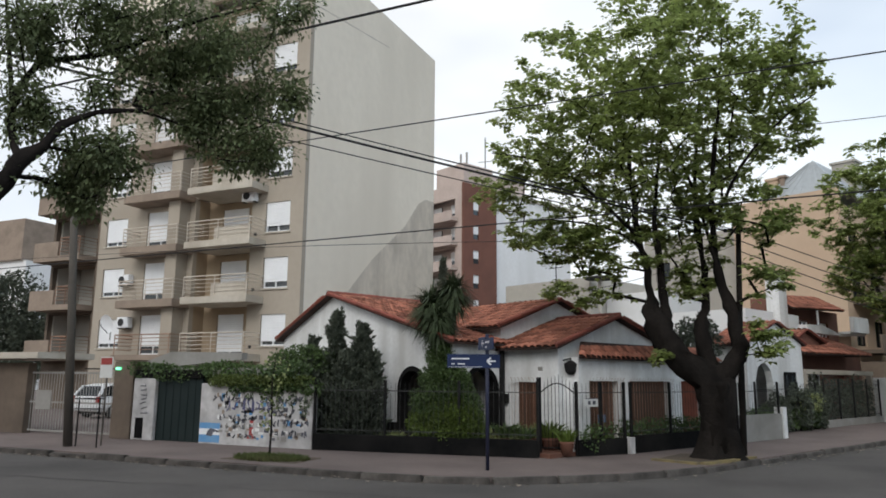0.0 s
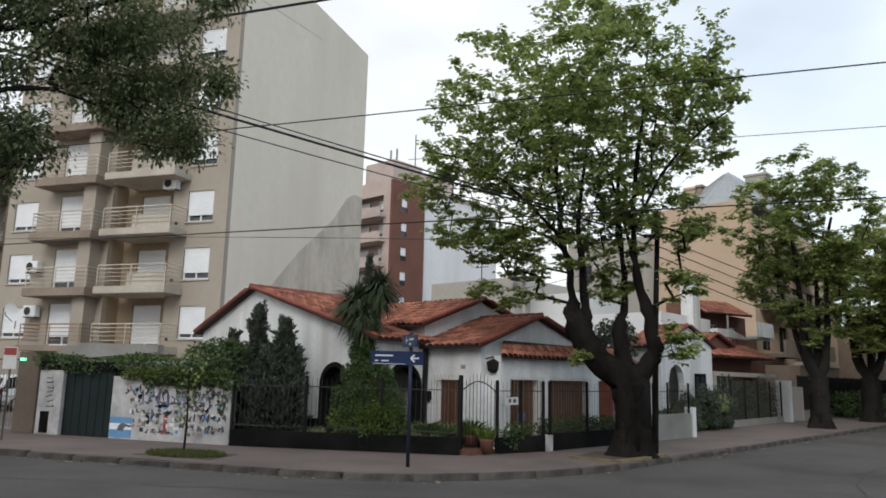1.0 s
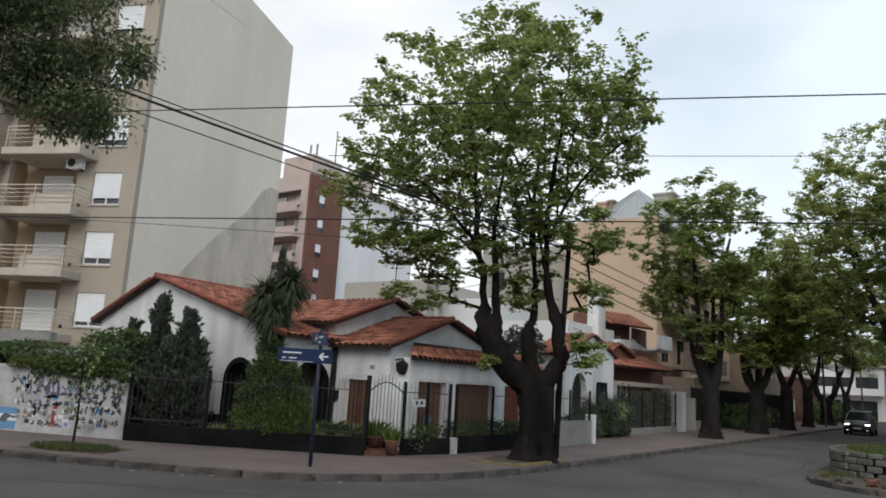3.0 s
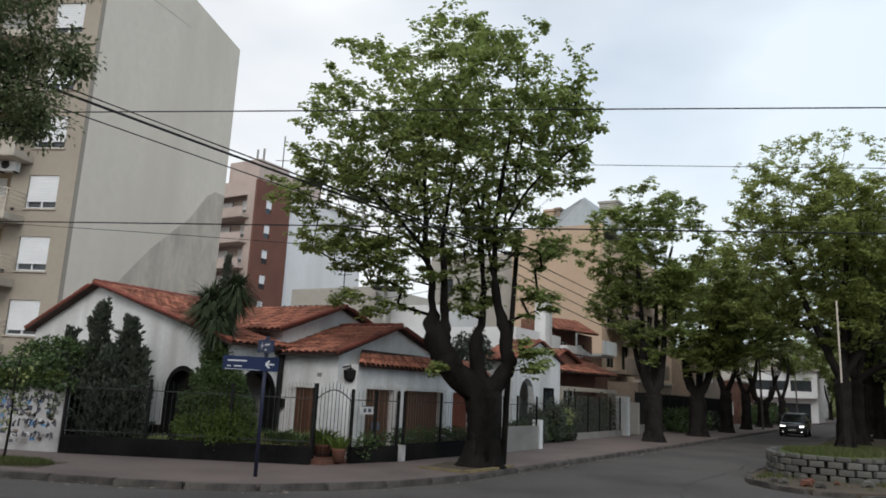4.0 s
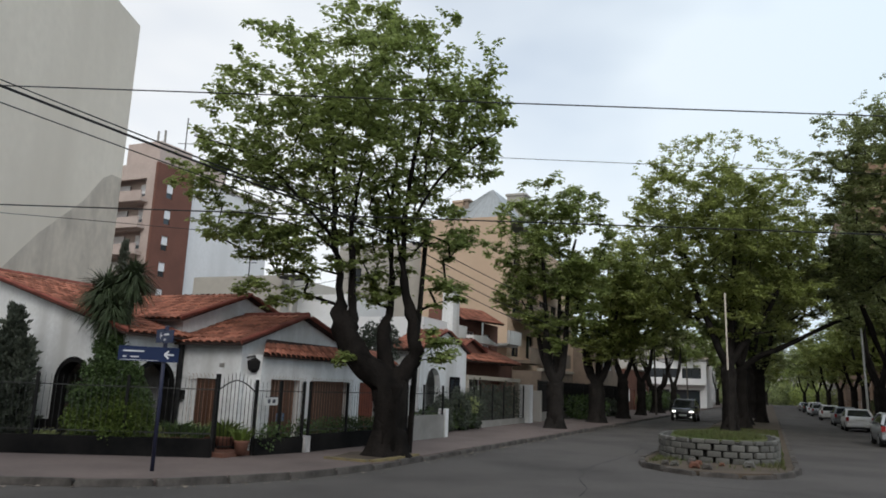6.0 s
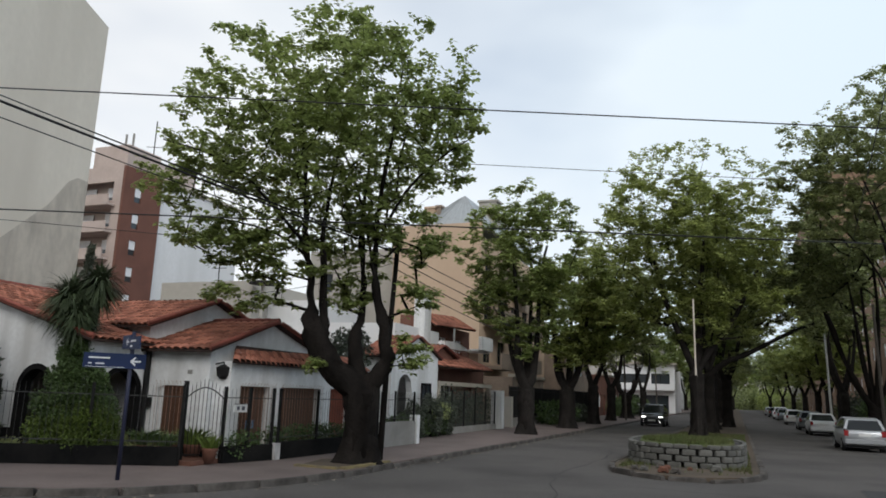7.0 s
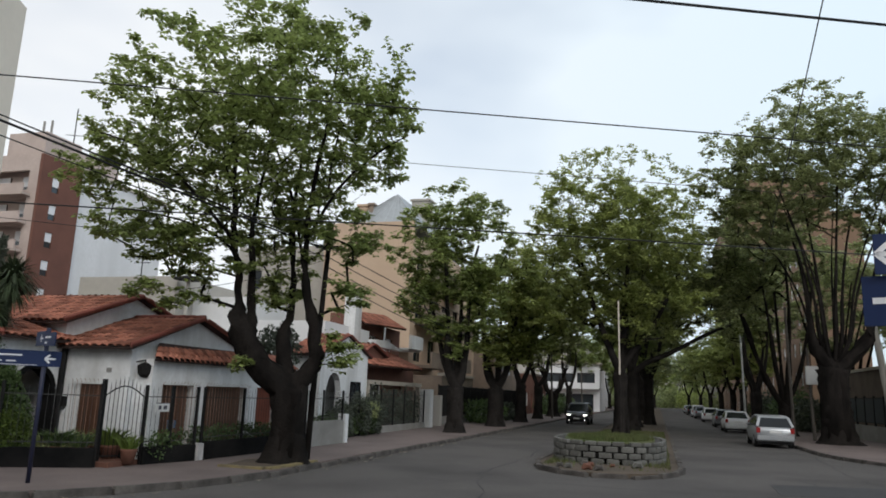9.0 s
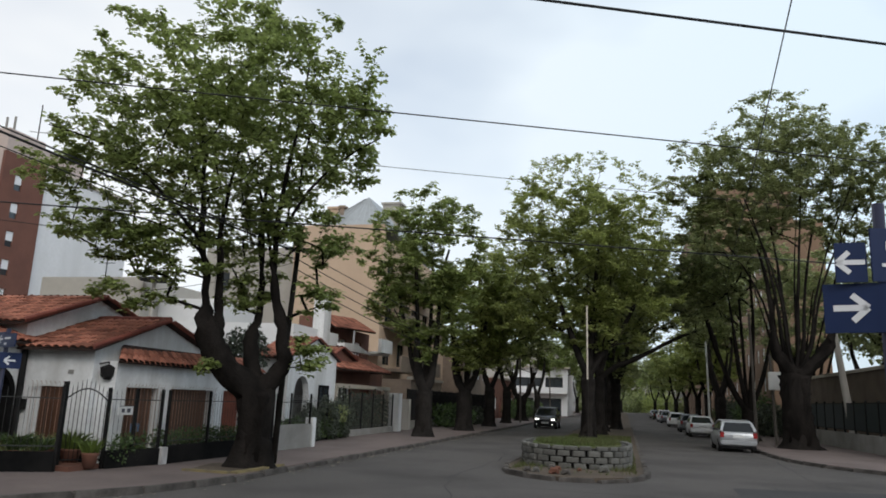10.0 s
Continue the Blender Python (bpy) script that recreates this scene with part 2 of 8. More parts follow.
CAR_BLACK = material("black_car_paint", (0.012, 0.013, 0.016), (0.017, 0.018, 0.021), 0.22, 4.0, 0.6, 0.0, spec=0.7)


def glass(name, tint, rough=0.06, spec=0.8):
    m = bpy.data.materials.new(name)
    m.use_nodes = True
    b = m.node_tree.nodes["Principled BSDF"]
    b.inputs["Base Color"].default_value, b.inputs["Roughness"].default_value = (*tint, 1), rough
    b.inputs["Specular IOR Level"].default_value = spec
    return m


GLASS = glass("window_glass", (0.035, 0.042, 0.048))
CAR_GLASS = glass("car_glass", (0.012, 0.015, 0.017), 0.12, 0.3)
LAMP_ON = bpy.data.materials.new("lit_lamp")
LAMP_ON.use_nodes = True
LAMP_ON.node_tree.nodes["Principled BSDF"].inputs["Emission Color"].default_value = (1, 0.97, 0.9, 1)
LAMP_ON.node_tree.nodes["Principled BSDF"].inputs["Emission Strength"].default_value = 4.0
GREEN_ON = bpy.data.materials.new("lit_green_lamp")
GREEN_ON.use_nodes = True
GREEN_ON.node_tree.nodes["Principled BSDF"].inputs["Emission Color"].default_value = (0.05, 0.9, 0.35, 1)
GREEN_ON.node_tree.nodes["Principled BSDF"].inputs["Emission Strength"].default_value = 1.6

# ---- building blocks ----
AV = Matrix.Rotation(radians(-23.5), 4, "Z")   # the avenue's own axes: x across it, y along it
FLAT = Matrix.Identity(4)
BASE = {}


class Shape:
    """Collects vertices and faces for one mesh."""

    def __init__(self):
        self.v, self.f, self.weld = [], [], False

    def add(self, verts, faces):
        k = len(self.v)
        self.v.extend(tuple(p) for p in verts)
        self.f.extend(tuple(i + k for i in f) for f in faces)
        return self

    def box(self, x0, x1, y0, y1, z0, z1, m=None):
        vs = [Vector((x, y, z)) for z in (z0, z1) for x, y in ((x0, y0), (x1, y0), (x1, y1), (x0, y1))]
        if m:
            vs = [m @ p for p in vs]
        return self.add(vs, [(3, 2, 1, 0), (4, 5, 6, 7), (0, 1, 5, 4), (1, 2, 6, 5), (2, 3, 7, 6), (3, 0, 4, 7)])

    def prism(self, poly, z0, z1, m=None):
        """A polygon in x, y (counter-clockwise) pulled from z0 to z1."""
        n = len(poly)
        vs = [Vector((x, y, z)) for z in (z0, z1) for x, y in poly]
        if m:
            vs = [m @ p for p in vs]
        return self.add(vs, [tuple(range(n))[::-1], tuple(range(n, 2 * n))] + [(i, (i + 1) % n, n + (i + 1) % n, n + i) for i in range(n)])

    def tube(self, path, radii, n=8, cap=True):
        path = [Vector(p) for p in path]
        if not hasattr(radii, "__len__"):
            radii = [radii] * len(path)
        rings, k = [], len(self.v)
        for i, p in enumerate(path):
            d = (path[min(i + 1, len(path) - 1)] - path[max(i - 1, 0)]).normalized()
            a = d.cross(Vector((0.31, 0.95, 0.05)) if abs(d.y) < 0.9 else Vector((1, 0, 0))).normalized()
            b = d.cross(a)
            for j in range(n):
                t = 2 * math.pi * j / n
                self.v.append(tuple(p + (a * math.cos(t) + b * math.sin(t)) * radii[i]))
        for i in range(len(path) - 1):
            for j in range(n):
                j2 = (j + 1) % n
                self.f.append((k + i * n + j, k + i * n + j2, k + (i + 1) * n + j2, k + (i + 1) * n + j))
        if cap:
            self.f.append(tuple(range(k + n - 1, k - 1, -1)))
            e = k + (len(path) - 1) * n
            self.f.append(tuple(range(e, e + n)))
        return self

    def columns(self, us, low, high, y0, y1, swap=False):
        """A wall with uneven top and bottom: u runs along it, low(u) and high(u) bound it, y0 to y1 is its thickness."""
        self.weld = True
        for a, b in zip(us[:-1], us[1:]):
            la, lb, ha, hb = low(a + 1e-6), low(b - 1e-6), high(a + 1e-6), high(b - 1e-6)
            if ha - la < 1e-4 and hb - lb < 1e-4:
                continue
            vs = [(a, y0, la), (b, y0, lb), (b, y0, hb), (a, y0, ha), (a, y1, la), (b, y1, lb), (b, y1, hb), (a, y1, ha)]
            if swap:
                vs = [(y, u, z) for u, y, z in vs]
            self.add(vs, [(0, 1, 2, 3), (5, 4, 7, 6), (3, 2, 6, 7), (4, 5, 1, 0), (1, 5, 6, 2), (4, 0, 3, 7)])
        return self

    def panel(self, u0, u1, z0, z1, holes, y0, y1, swap=False):
        """A wall from u0 to u1 and z0 to z1 with rectangular holes (u0, u1, z0, z1) through it."""
        self.weld = True
        us = sorted({u0, u1, *(h[0] for h in holes), *(h[1] for h in holes)})
        zs = sorted({z0, z1, *(h[2] for h in holes), *(h[3] for h in holes)})
        inside = lambda u, z: u0 < u < u1 and z0 < z < z1 and not any(h[0] < u < h[1] and h[2] < z < h[3] for h in holes)
        put = (lambda u, y, z: (y, u, z)) if swap else (lambda u, y, z: (u, y, z))
        mid_u = [us[0] - 1] + [(p + q) / 2 for p, q in zip(us[:-1], us[1:])] + [us[-1] + 1]
        mid_z = [zs[0] - 1] + [(p + q) / 2 for p, q in zip(zs[:-1], zs[1:])] + [zs[-1] + 1]
        for i, (a, b) in enumerate(zip(us[:-1], us[1:])):
            for j, (c, d) in enumerate(zip(zs[:-1], zs[1:])):
                if not inside(mid_u[i + 1], mid_z[j + 1]):
                    continue
                vs = [put(u, y, z) for y in (y0, y1) for u, z in ((a, c), (b, c), (b, d), (a, d))]
                fs = [(0, 1, 2, 3), (7, 6, 5, 4)]
                for k, (du, dz) in enumerate(((0, -1), (1, 0), (0, 1), (-1, 0))):
                    if not inside(mid_u[i + 1 + du], mid_z[j + 1 + dz]):
                        fs.append((k, k + 4, (k + 1) % 4 + 4, (k + 1) % 4))
                self.add(vs, fs if not swap else [f[::-1] for f in fs])
        return self

    def mesh(self, name, base=(0, 0, 0), smooth=False):
        me = bpy.data.meshes.new(name)
        b = Vector(base)
        me.from_pydata([tuple(Vector(p) - b) for p in self.v], [], self.f)
        me.update()
        if smooth:
            me.polygons.foreach_set("use_smooth", [True] * len(me.polygons))
        return me


def thing(name, label, category, base=(0, 0, 0), axes=FLAT, group="", kind=""):
    ob = new(name)
    ob.empty_display_size = 0.2
    ob.matrix_world = axes @ Matrix.Translation(base)
    BASE[ob.name] = Vector(base)
    return tagged(ob, label, category, group, kind)


def part(name, shape, mat, parent, label="", smooth=False, bevel=0.0, kind=""):
    """One mesh under a thing or a part; its shape is given in the axes of the whole thing."""
    base = BASE[parent.name]
    me = shape.mesh(name, base, smooth)
    if bevel or shape.weld:
        bm = bmesh.new()
        bm.from_mesh(me)
        bmesh.ops.remove_doubles(bm, verts=bm.verts, dist=1e-5)
    if shape.weld and not bevel:
        bm.to_mesh(me)
        bm.free()
    if bevel:
        bmesh.ops.bevel(bm, geom=list(bm.edges), offset=bevel, segments=2, affect="EDGES", clamp_overlap=True)
        bm.to_mesh(me)
        bm.free()
    me.materials.append(mat)
    ob = new(name, me)
    ob.parent = parent
    BASE[ob.name] = base
    return tagged(ob, label, kind=kind)


def solo(name, shape, mat, label, category, base=(0, 0, 0), axes=FLAT, group="", kind="", smooth=False):
    """A thing of one mesh."""
    me = shape.mesh(name, base, smooth)
    me.materials.append(mat)
    ob = new(name, me)
    ob.matrix_world = axes @ Matrix.Translation(base)
    BASE[ob.name] = Vector(base)
    return tagged(ob, label, category, group, kind)


def pieces(name, me, mat, parent, places):
    """Many alike pieces on one mesh, each an object under its parent."""
    if not me.materials:
        me.materials.append(mat)
    for m in places:
        ob = new(name, me)
        ob.parent = parent
        ob.matrix_local = m


def lerp(a, b, t):
    return a + (b - a) * t


def av(r, a, z=0.0):
    return AV @ Vector((r, a, z))


def casement(u0, u1, z0, z1, y0, y1, swap=False, t=0.07, mullion=True):
    """A window frame in one piece."""
    m = (u0 + u1) / 2
    panes = [(u0 + t, m - t / 2, z0 + t, z1 - t), (m + t / 2, u1 - t, z0 + t, z1 - t)] if mullion else [(u0 + t, u1 - t, z0 + t, z1 - t)]
    return Shape().panel(u0, u1, z0, z1, panes, y0, y1, swap)

# ---- ground, pavements, kerbs ----
def curve3(a, b, c, n=8):
    a, b, c = Vector(a), Vector(b), Vector(c)
    return [tuple((1 - t) ** 2 * a + 2 * t * (1 - t) * b + t * t * c) for t in (i / n for i in range(n + 1))]


ROAD_Z = -0.12
g = Shape()
for i in range(-8, 8):
    for j in range(-4, 12):
        x, y = i * 100, j * 100
        g.add([(x, y, ROAD_Z), (x + 100, y, ROAD_Z), (x + 100, y + 100, ROAD_Z), (x, y + 100, ROAD_Z)], [(0, 1, 2, 3)])
solo("ground", g, ASPHALT, "worn grey asphalt roadway with darker patches and cracks", "road", kind="structure")

far_end = AV @ Vector((-8.3, 230, 0))
corner_kerb = curve3((-7.2, 12.78), (-3.6, 12.85), (-1.43, 17.41), 10)
left_line = [(-130.0, 12.78)] + corner_kerb + [(far_end.x, far_end.y)]
pave = left_line + [(-60.0, 260.0), (-130.0, 200.0)]
solo("pavement", Shape().prism(pave, -0.3, 0.0), PAVING, "worn reddish concrete paving round the street corner", "pavement", kind="structure")

nose = curve3((-3.35, 22.3), (-3.2, 19.6), (-1.5, 19.4), 6) + curve3((-1.5, 19.4), (0.4, 19.4), (0.5, 22.3), 6)[1:]
median_poly = nose + [(0.45, 230.0), (-3.35, 230.0)]
solo("median", Shape().prism(median_poly, -0.3, -0.01), SOIL, "bare earth strip between the avenue's two carriageways", "median", axes=AV, kind="structure")

right_curve = curve3((19.55, 29.2), (16.4, 21.9), (23.5, 17.5), 10)
right_far = AV @ Vector((6.2, 230, 0))
right_line = [(right_far.x, right_far.y)] + right_curve + [(60.0, 5.0)]
solo("pavement", Shape().prism([(right_far.x + 120, right_far.y)] + right_line + [(150.0, 0.0)], -0.3, 0.0), PAVING, "worn paving along the avenue's far side", "pavement", kind="structure")
solo("pavement", Shape().prism([(-130, -40), (7.5, -40), (7.5, 1.0), (4.6, 5.0), (-130, 5.0)], -0.3, 0.0), PAVING, "paving where the camera stands", "pavement", kind="structure")


def kerb_run(points, label, mat=KERB, size=1.25, width=0.17, inward=1):
    """Kerb stones laid one after another along a line."""
    base = Vector((*points[0], 0))
    ob = thing("kerb", label, "kerb", tuple(base), kind="structure")
    me = Shape().box(-size / 2 + 0.008, size / 2 - 0.008, -width, 0.0, -0.3, 0.012).mesh("kerb_stone")
    bm = bmesh.new()
    bm.from_mesh(me)
    bmesh.ops.bevel(bm, geom=[e for e in bm.edges if all(v.co.z > 0 for v in e.verts)], offset=0.025, segments=2, affect="EDGES")
    bm.to_mesh(me)
    bm.free()
    places, rest = [], 0.0
    rng = random.Random(3)
    for p, q in zip(points[:-1], points[1:]):
        p, q = Vector((*p, 0)), Vector((*q, 0))
        d, ln = (q - p).normalized(), (q - p).length
        s = rest + size / 2 if rest == 0 else rest
        while s < ln:
            at = p + d * s - base
            places.append(Matrix.Translation(at + Vector((0, 0, rng.uniform(-0.055, 0.006)))) @ Matrix.Rotation(math.atan2(d.y, d.x) + rng.uniform(-0.02, 0.02), 4, "Z"))
            s += size
        rest = max(s - ln, 1e-3)
    pieces("kerb_stone", me, mat, ob, places)
    return ob


# ---- trees ----
def leaf_fan(shape, at, d, up, size, rng, wide=1.0):
    """One broad leaf: five corners, folded along its rib."""
    side = d.cross(up)
    if side.length < 1e-3:
        side = Vector((1, 0, 0))
    side.normalize()
    nrm = side.cross(d).normalized()
    w = size * rng.uniform(0.38, 0.55) * wide
    shape.add([at, at + d * size * 0.35 + side * w + nrm * size * 0.10, at + d * size - nrm * size * 0.08, at + d * size * 0.35 - side * w + nrm * size * 0.10, at + d * size * 0.5],
              [(0, 1, 4), (1, 2, 4), (2, 3, 4), (3, 0, 4)])


def rand_dir(rng):
    z, t = rng.uniform(-1, 1), rng.uniform(0, 2 * math.pi)
    s = math.sqrt(1 - z * z)
    return Vector((s * math.cos(t), s * math.sin(t), z))


def grow(stems, targets, rng, tip=0.013, power=2.25, rise=0.35):
    """A branching frame: each target is joined to the nearest node below it. stems: polylines of (point, radius or None)."""
    pos, par, fixed = [], [], []
    for line in stems:
        prev = -1
        for p, r in line:
            p = Vector(p)
            hit = next((i for i, q in enumerate(pos) if (q - p).length < 1e-4), None)
            if hit is None:
                pos.append(p)
                par.append(prev)
                fixed.append(r)
                hit = len(pos) - 1
            prev = hit
    root = pos[0]
    heads = max(len(line) for line in stems)
    low = min(line[-1][0][2] for line in stems) - 1.2
    arr = np.array([tuple(p) for p in pos])
    ends = []
    for q in sorted(targets, key=lambda p: (p - Vector((root.x, root.y, low + 1.5))).length):
        dz = q.z - arr[:, 2]
        cost = np.linalg.norm(arr - np.array(tuple(q)), axis=1) + np.where(dz < 0.1, (0.1 - dz) * 1.2, 0) + np.where(arr[:, 2] < low, 50, 0)
        k = int(np.argmin(cost))
        a, span = pos[k], (q - pos[k]).length
        steps = max(1, min(5, int(span / 0.45)))
        fresh, prev = [], k
        for s in range(1, steps + 1):
            t = s / steps
            p = a.lerp(q, t) + Vector((0, 0, rise * span * 0.35 * t * (1 - t))) + rand_dir(rng) * (0.05 * span * (1 if s < steps else 0))
            pos.append(p)
            par.append(prev)
            fixed.append(None)
            prev = len(pos) - 1
            fresh.append(tuple(p))
        arr = np.vstack([arr, np.array(fresh)])
        ends.append(prev)
    load = [0.0] * len(pos)
    kids = [0] * len(pos)
    for i, p in enumerate(par):
        if p >= 0:
            kids[p] += 1
    for i in range(len(pos) - 1, -1, -1):
        if kids[i] == 0:
            load[i] += tip ** power
        if par[i] >= 0:
            load[par[i]] += load[i]
    rad = [fixed[i] if fixed[i] else load[i] ** (1 / power) for i in range(len(pos))]
    return pos, par, rad, ends


def knobbly(s, start, amount):
    """Uneven bark: moves the newest points by noise."""
    for i in range(start, len(s.v)):
        p = Vector(s.v[i])
        s.v[i] = tuple(p + Vector((noise.noise(p * 5.0), noise.noise(p * 5.0 + Vector((7, 1, 3))), 0.4 * noise.noise(p * 4.0 + Vector((2, 9, 5))))) * amount + Vector((noise.noise(p * 13.0), noise.noise(p * 13.0 + Vector((4, 8, 1))), 0)) * amount * 0.35)


def frame_mesh(pos, par, rad, rng):
    """Bent, tapering limbs: each runs on through its thickest branch."""
    kids = [[] for _ in pos]
    for i, p in enumerate(par):
        if p >= 0:
            kids[p].append(i)
    s = Shape()
    starts = [(None, 0)]
    while starts:
        p, i = starts.pop()
        line = [] if p is None else [(pos[p], min(rad[p] * 0.9, rad[i] * 1.25))]
        while True:
            line.append((pos[i], rad[i]))
            if not kids[i]:
                break
            nxt = max(kids[i], key=lambda k: rad[k])
            starts += [(i, k) for k in kids[i] if k != nxt]
            i = nxt
        if len(line) > 1:
            r0 = line[0][1]
            mark = len(s.v)
            s.tube([q for q, r in line], [r for q, r in line], 16 if r0 > 0.15 else (7 if r0 > 0.06 else (5 if r0 > 0.025 else 3)), cap=r0 > 0.06)
            if r0 > 0.07:
                knobbly(s, mark, r0 * 0.30)
    return s


def smooth_line(line, step=3):
    """A stem with extra points on a curve through the given ones."""
    pts = [(Vector(p), r) for p, r in line]
    if len(pts) > 1 and pts[0][1] > 1.2 * pts[1][1]:
        pts[0] = (pts[0][0], 1.15 * pts[1][1])
    out = []
    for i in range(len(pts) - 1):
        p0, p1, p2, p3 = pts[max(i - 1, 0)][0], pts[i][0], pts[i + 1][0], pts[min(i + 2, len(pts) - 1)][0]
        for k in range(step):
            t = k / step
            q = 0.5 * (2 * p1 + (p2 - p0) * t + (2 * p0 - 5 * p1 + 4 * p2 - p3) * t * t + (3 * p1 - p0 - 3 * p2 + p3) * t ** 3)
            out.append((p1 if k == 0 else q, lerp(pts[i][1], pts[i + 1][1], t)))
    return out + [pts[-1]]


def gnarled(stems, base_radius, seed, flare=1.7, n=30):
    """A thick trunk foot with root flare and bulges, up the first stem's fixed radii."""
    s, rng = Shape(), random.Random(seed)
    line = [(Vector(p), r) for p, r in stems[0] if r]
    rings = []
    ph = [rng.uniform(0, 6.28) for _ in range(4)]
    pts = []
    for (p, r), (q, r2) in zip(line[:-1], line[1:]):
        for t in (0, 0.12, 0.25, 0.37, 0.5, 0.62, 0.75, 0.87):
            pts.append((p.lerp(q, t), lerp(r, r2, t)))
    pts.append(line[-1])
    z0 = pts[0][0].z
    for p, r in pts:
        h = p.z - z0
        fl = 1 + (flare - 1) * math.exp(-h / 0.28)
        rings.append([p + Vector((math.cos(a), math.sin(a), 0)) * r * fl * (1 + 0.09 * math.sin(3 * a + ph[0] + h) + 0.06 * math.sin(5 * a + ph[1] - 1.5 * h) + 0.10 * (fl - 1) * math.sin(7 * a + ph[2])) for a in (2 * math.pi * j / n for j in range(n))])
    k = len(rings)
    s.add([v for ring in rings for v in ring], [(i * n + j, i * n + (j + 1) % n, (i + 1) * n + (j + 1) % n, (i + 1) * n + j) for i in range(k - 1) for j in range(n)] + [tuple((k - 1) * n + j for j in range(n))])
    knobbly(s, 0, 0.09 * line[0][1] / 0.36)
    return s


def crown_points(center, radii, count, rng, shell=0.55, keep=None):
    out = []
    while len(out) < count:
        d = rand_dir(rng)
        q = rng.uniform(shell, 1.0) if rng.random() < 0.75 else rng.uniform(0.2, shell)
        lump = 1 + 0.06 * math.sin(3.1 * d.x + 2.3 * d.z + center[0]) + 0.06 * math.sin(6.3 * d.y + 4.1 * d.z)
        p = Vector((center[0] + d.x * radii[0] * q * lump, center[1] + d.y * radii[1] * q * lump, center[2] + d.z * radii[2] * q * lump))
        if keep is None or keep(p):
            out.append(p)
    return out


def rosettes_on(pos, par, ends, rng, per_end, size, droop=0.3, wide=1.0):
    """Leaves in small whorls round each twig's end and half way down it."""
    s = Shape()
    for e in ends:
        inner = pos[e].lerp(pos[par[e]], rng.uniform(0.3, 0.6)) if par[e] >= 0 else pos[e]
        for c, n in ((pos[e], per_end), (inner, per_end * 2 // 3), (pos[e] + rand_dir(rng) * size * 1.3, per_end * 2 // 3)):
            tilt = Vector((rng.uniform(-0.35, 0.35), rng.uniform(-0.35, 0.35), 1)).normalized()
            start = rng.uniform(0, 6.28)
            for i in range(int(n * rng.uniform(0.7, 1.2))):
                an = start + 2.4 * i
                d = Vector((math.cos(an), math.sin(an), rng.uniform(-0.9, 0.45) - droop))
                d = (d - tilt * d.dot(tilt) * 0.3).normalized()
                leaf_fan(s, c + d * size * rng.uniform(0.1, 0.45), d, tilt, size * rng.uniform(0.7, 1.2), rng, wide)
    return s


def leaves_on(pos, par, ends, rng, per_end=14, spread=0.32, size=0.19, droop=0.4, back=2, thin=1.0, wide=1.0):
    s = Shape()
    for e in ends:
        spots, k = [], e
        for _ in range(back):
            spots.append(pos[k])
            if par[k] < 0:
                break
            spots.append(pos[k].lerp(pos[par[k]], 0.5))
            k = par[k]
        amount = int(per_end * rng.uniform(0.55, 1.35) * thin)
        for _ in range(amount):
            c = spots[int(len(spots) * rng.random() ** 1.7)]
            off = rand_dir(rng) * spread * rng.random() ** 0.6
            d = (off.normalized() + Vector((rng.uniform(-0.5, 0.5), rng.uniform(-0.5, 0.5), -droop + rng.uniform(-0.3, 0.3)))).normalized()
            leaf_fan(s, c + off * 0.8, d, Vector((rng.uniform(-0.35, 0.35), rng.uniform(-0.35, 0.35), 1)), size * rng.uniform(0.6, 1.25), rng, wide)
    return s


def tree(label, stems, crown, seed, count=260, bark=BARK, leaf=LEAF, per_end=14, spread=0.34, size=0.19, group="", flare=1.7, keep=None, foot=True, droop=0.4, tip=0.013, shell=0.55, back=2, rise=0.35, wide=1.0, clump=0.46, rosette=0, spikes=0, flat=0.5):
    rng = random.Random(seed)
    base = tuple(stems[0][0][0])
    ob = thing("tree", label, "tree", base, group=group)
    targets = []
    for center, radii, share in crown:
        each = 6 if rosette else 4
        k = clump * (sum(radii) / 3) ** 0.5
        for c in crown_points(center, radii, max(2, int(count * share / each)), rng, shell, keep):
            q = rng.uniform(0.7, 1.25)
            for _ in range(each):
                d = rand_dir(rng)
                p = c + Vector((d.x * k * q, d.y * k * q, d.z * k * q * flat)) * rng.random() ** 0.4
                if rosette:
                    off = p - Vector(center)
                    m = math.sqrt(sum((o / r) ** 2 for o, r in zip(off, radii)))
                    limit = 1.0 + 0.07 * math.sin(5 * math.atan2(off.y, off.x) + center[0]) + 0.06 * math.sin(off.z * 2.1 + 3 * off.x)
                    if m > limit:
                        p = Vector(center) + off * (limit * rng.uniform(0.86, 1.0) / m)
                targets.append(p)
    for i in range(spikes):
        center, radii, share = crown[0]
        an, q = rng.uniform(0, 6.28), 0.85 * math.sqrt(rng.random())
        top = math.sqrt(1 - q * q)
        targets.append(Vector((center[0] + radii[0] * q * math.cos(an), center[1] + radii[1] * q * math.sin(an), center[2] + radii[2] * top + rng.uniform(0.2, 1.1))))
    stems = [stems[0]] + [smooth_line(line) for line in stems[1:]]
    pos, par, rad, ends = grow(stems, targets, rng, tip, rise=rise)
    body = frame_mesh(pos, par, rad, rng)
    if foot:
        body.add(*(lambda g2: (g2.v, g2.f))(gnarled(stems, 0, seed, flare)))
    part("trunk", body, bark, ob, smooth=True)
    part("crown", rosettes_on(pos, par, ends, rng, rosette, size, droop * 0.5, wide) if rosette else leaves_on(pos, par, ends, rng, per_end, spread, size, droop, back, 1.0, wide), leaf, ob, kind="stuff")
    return ob


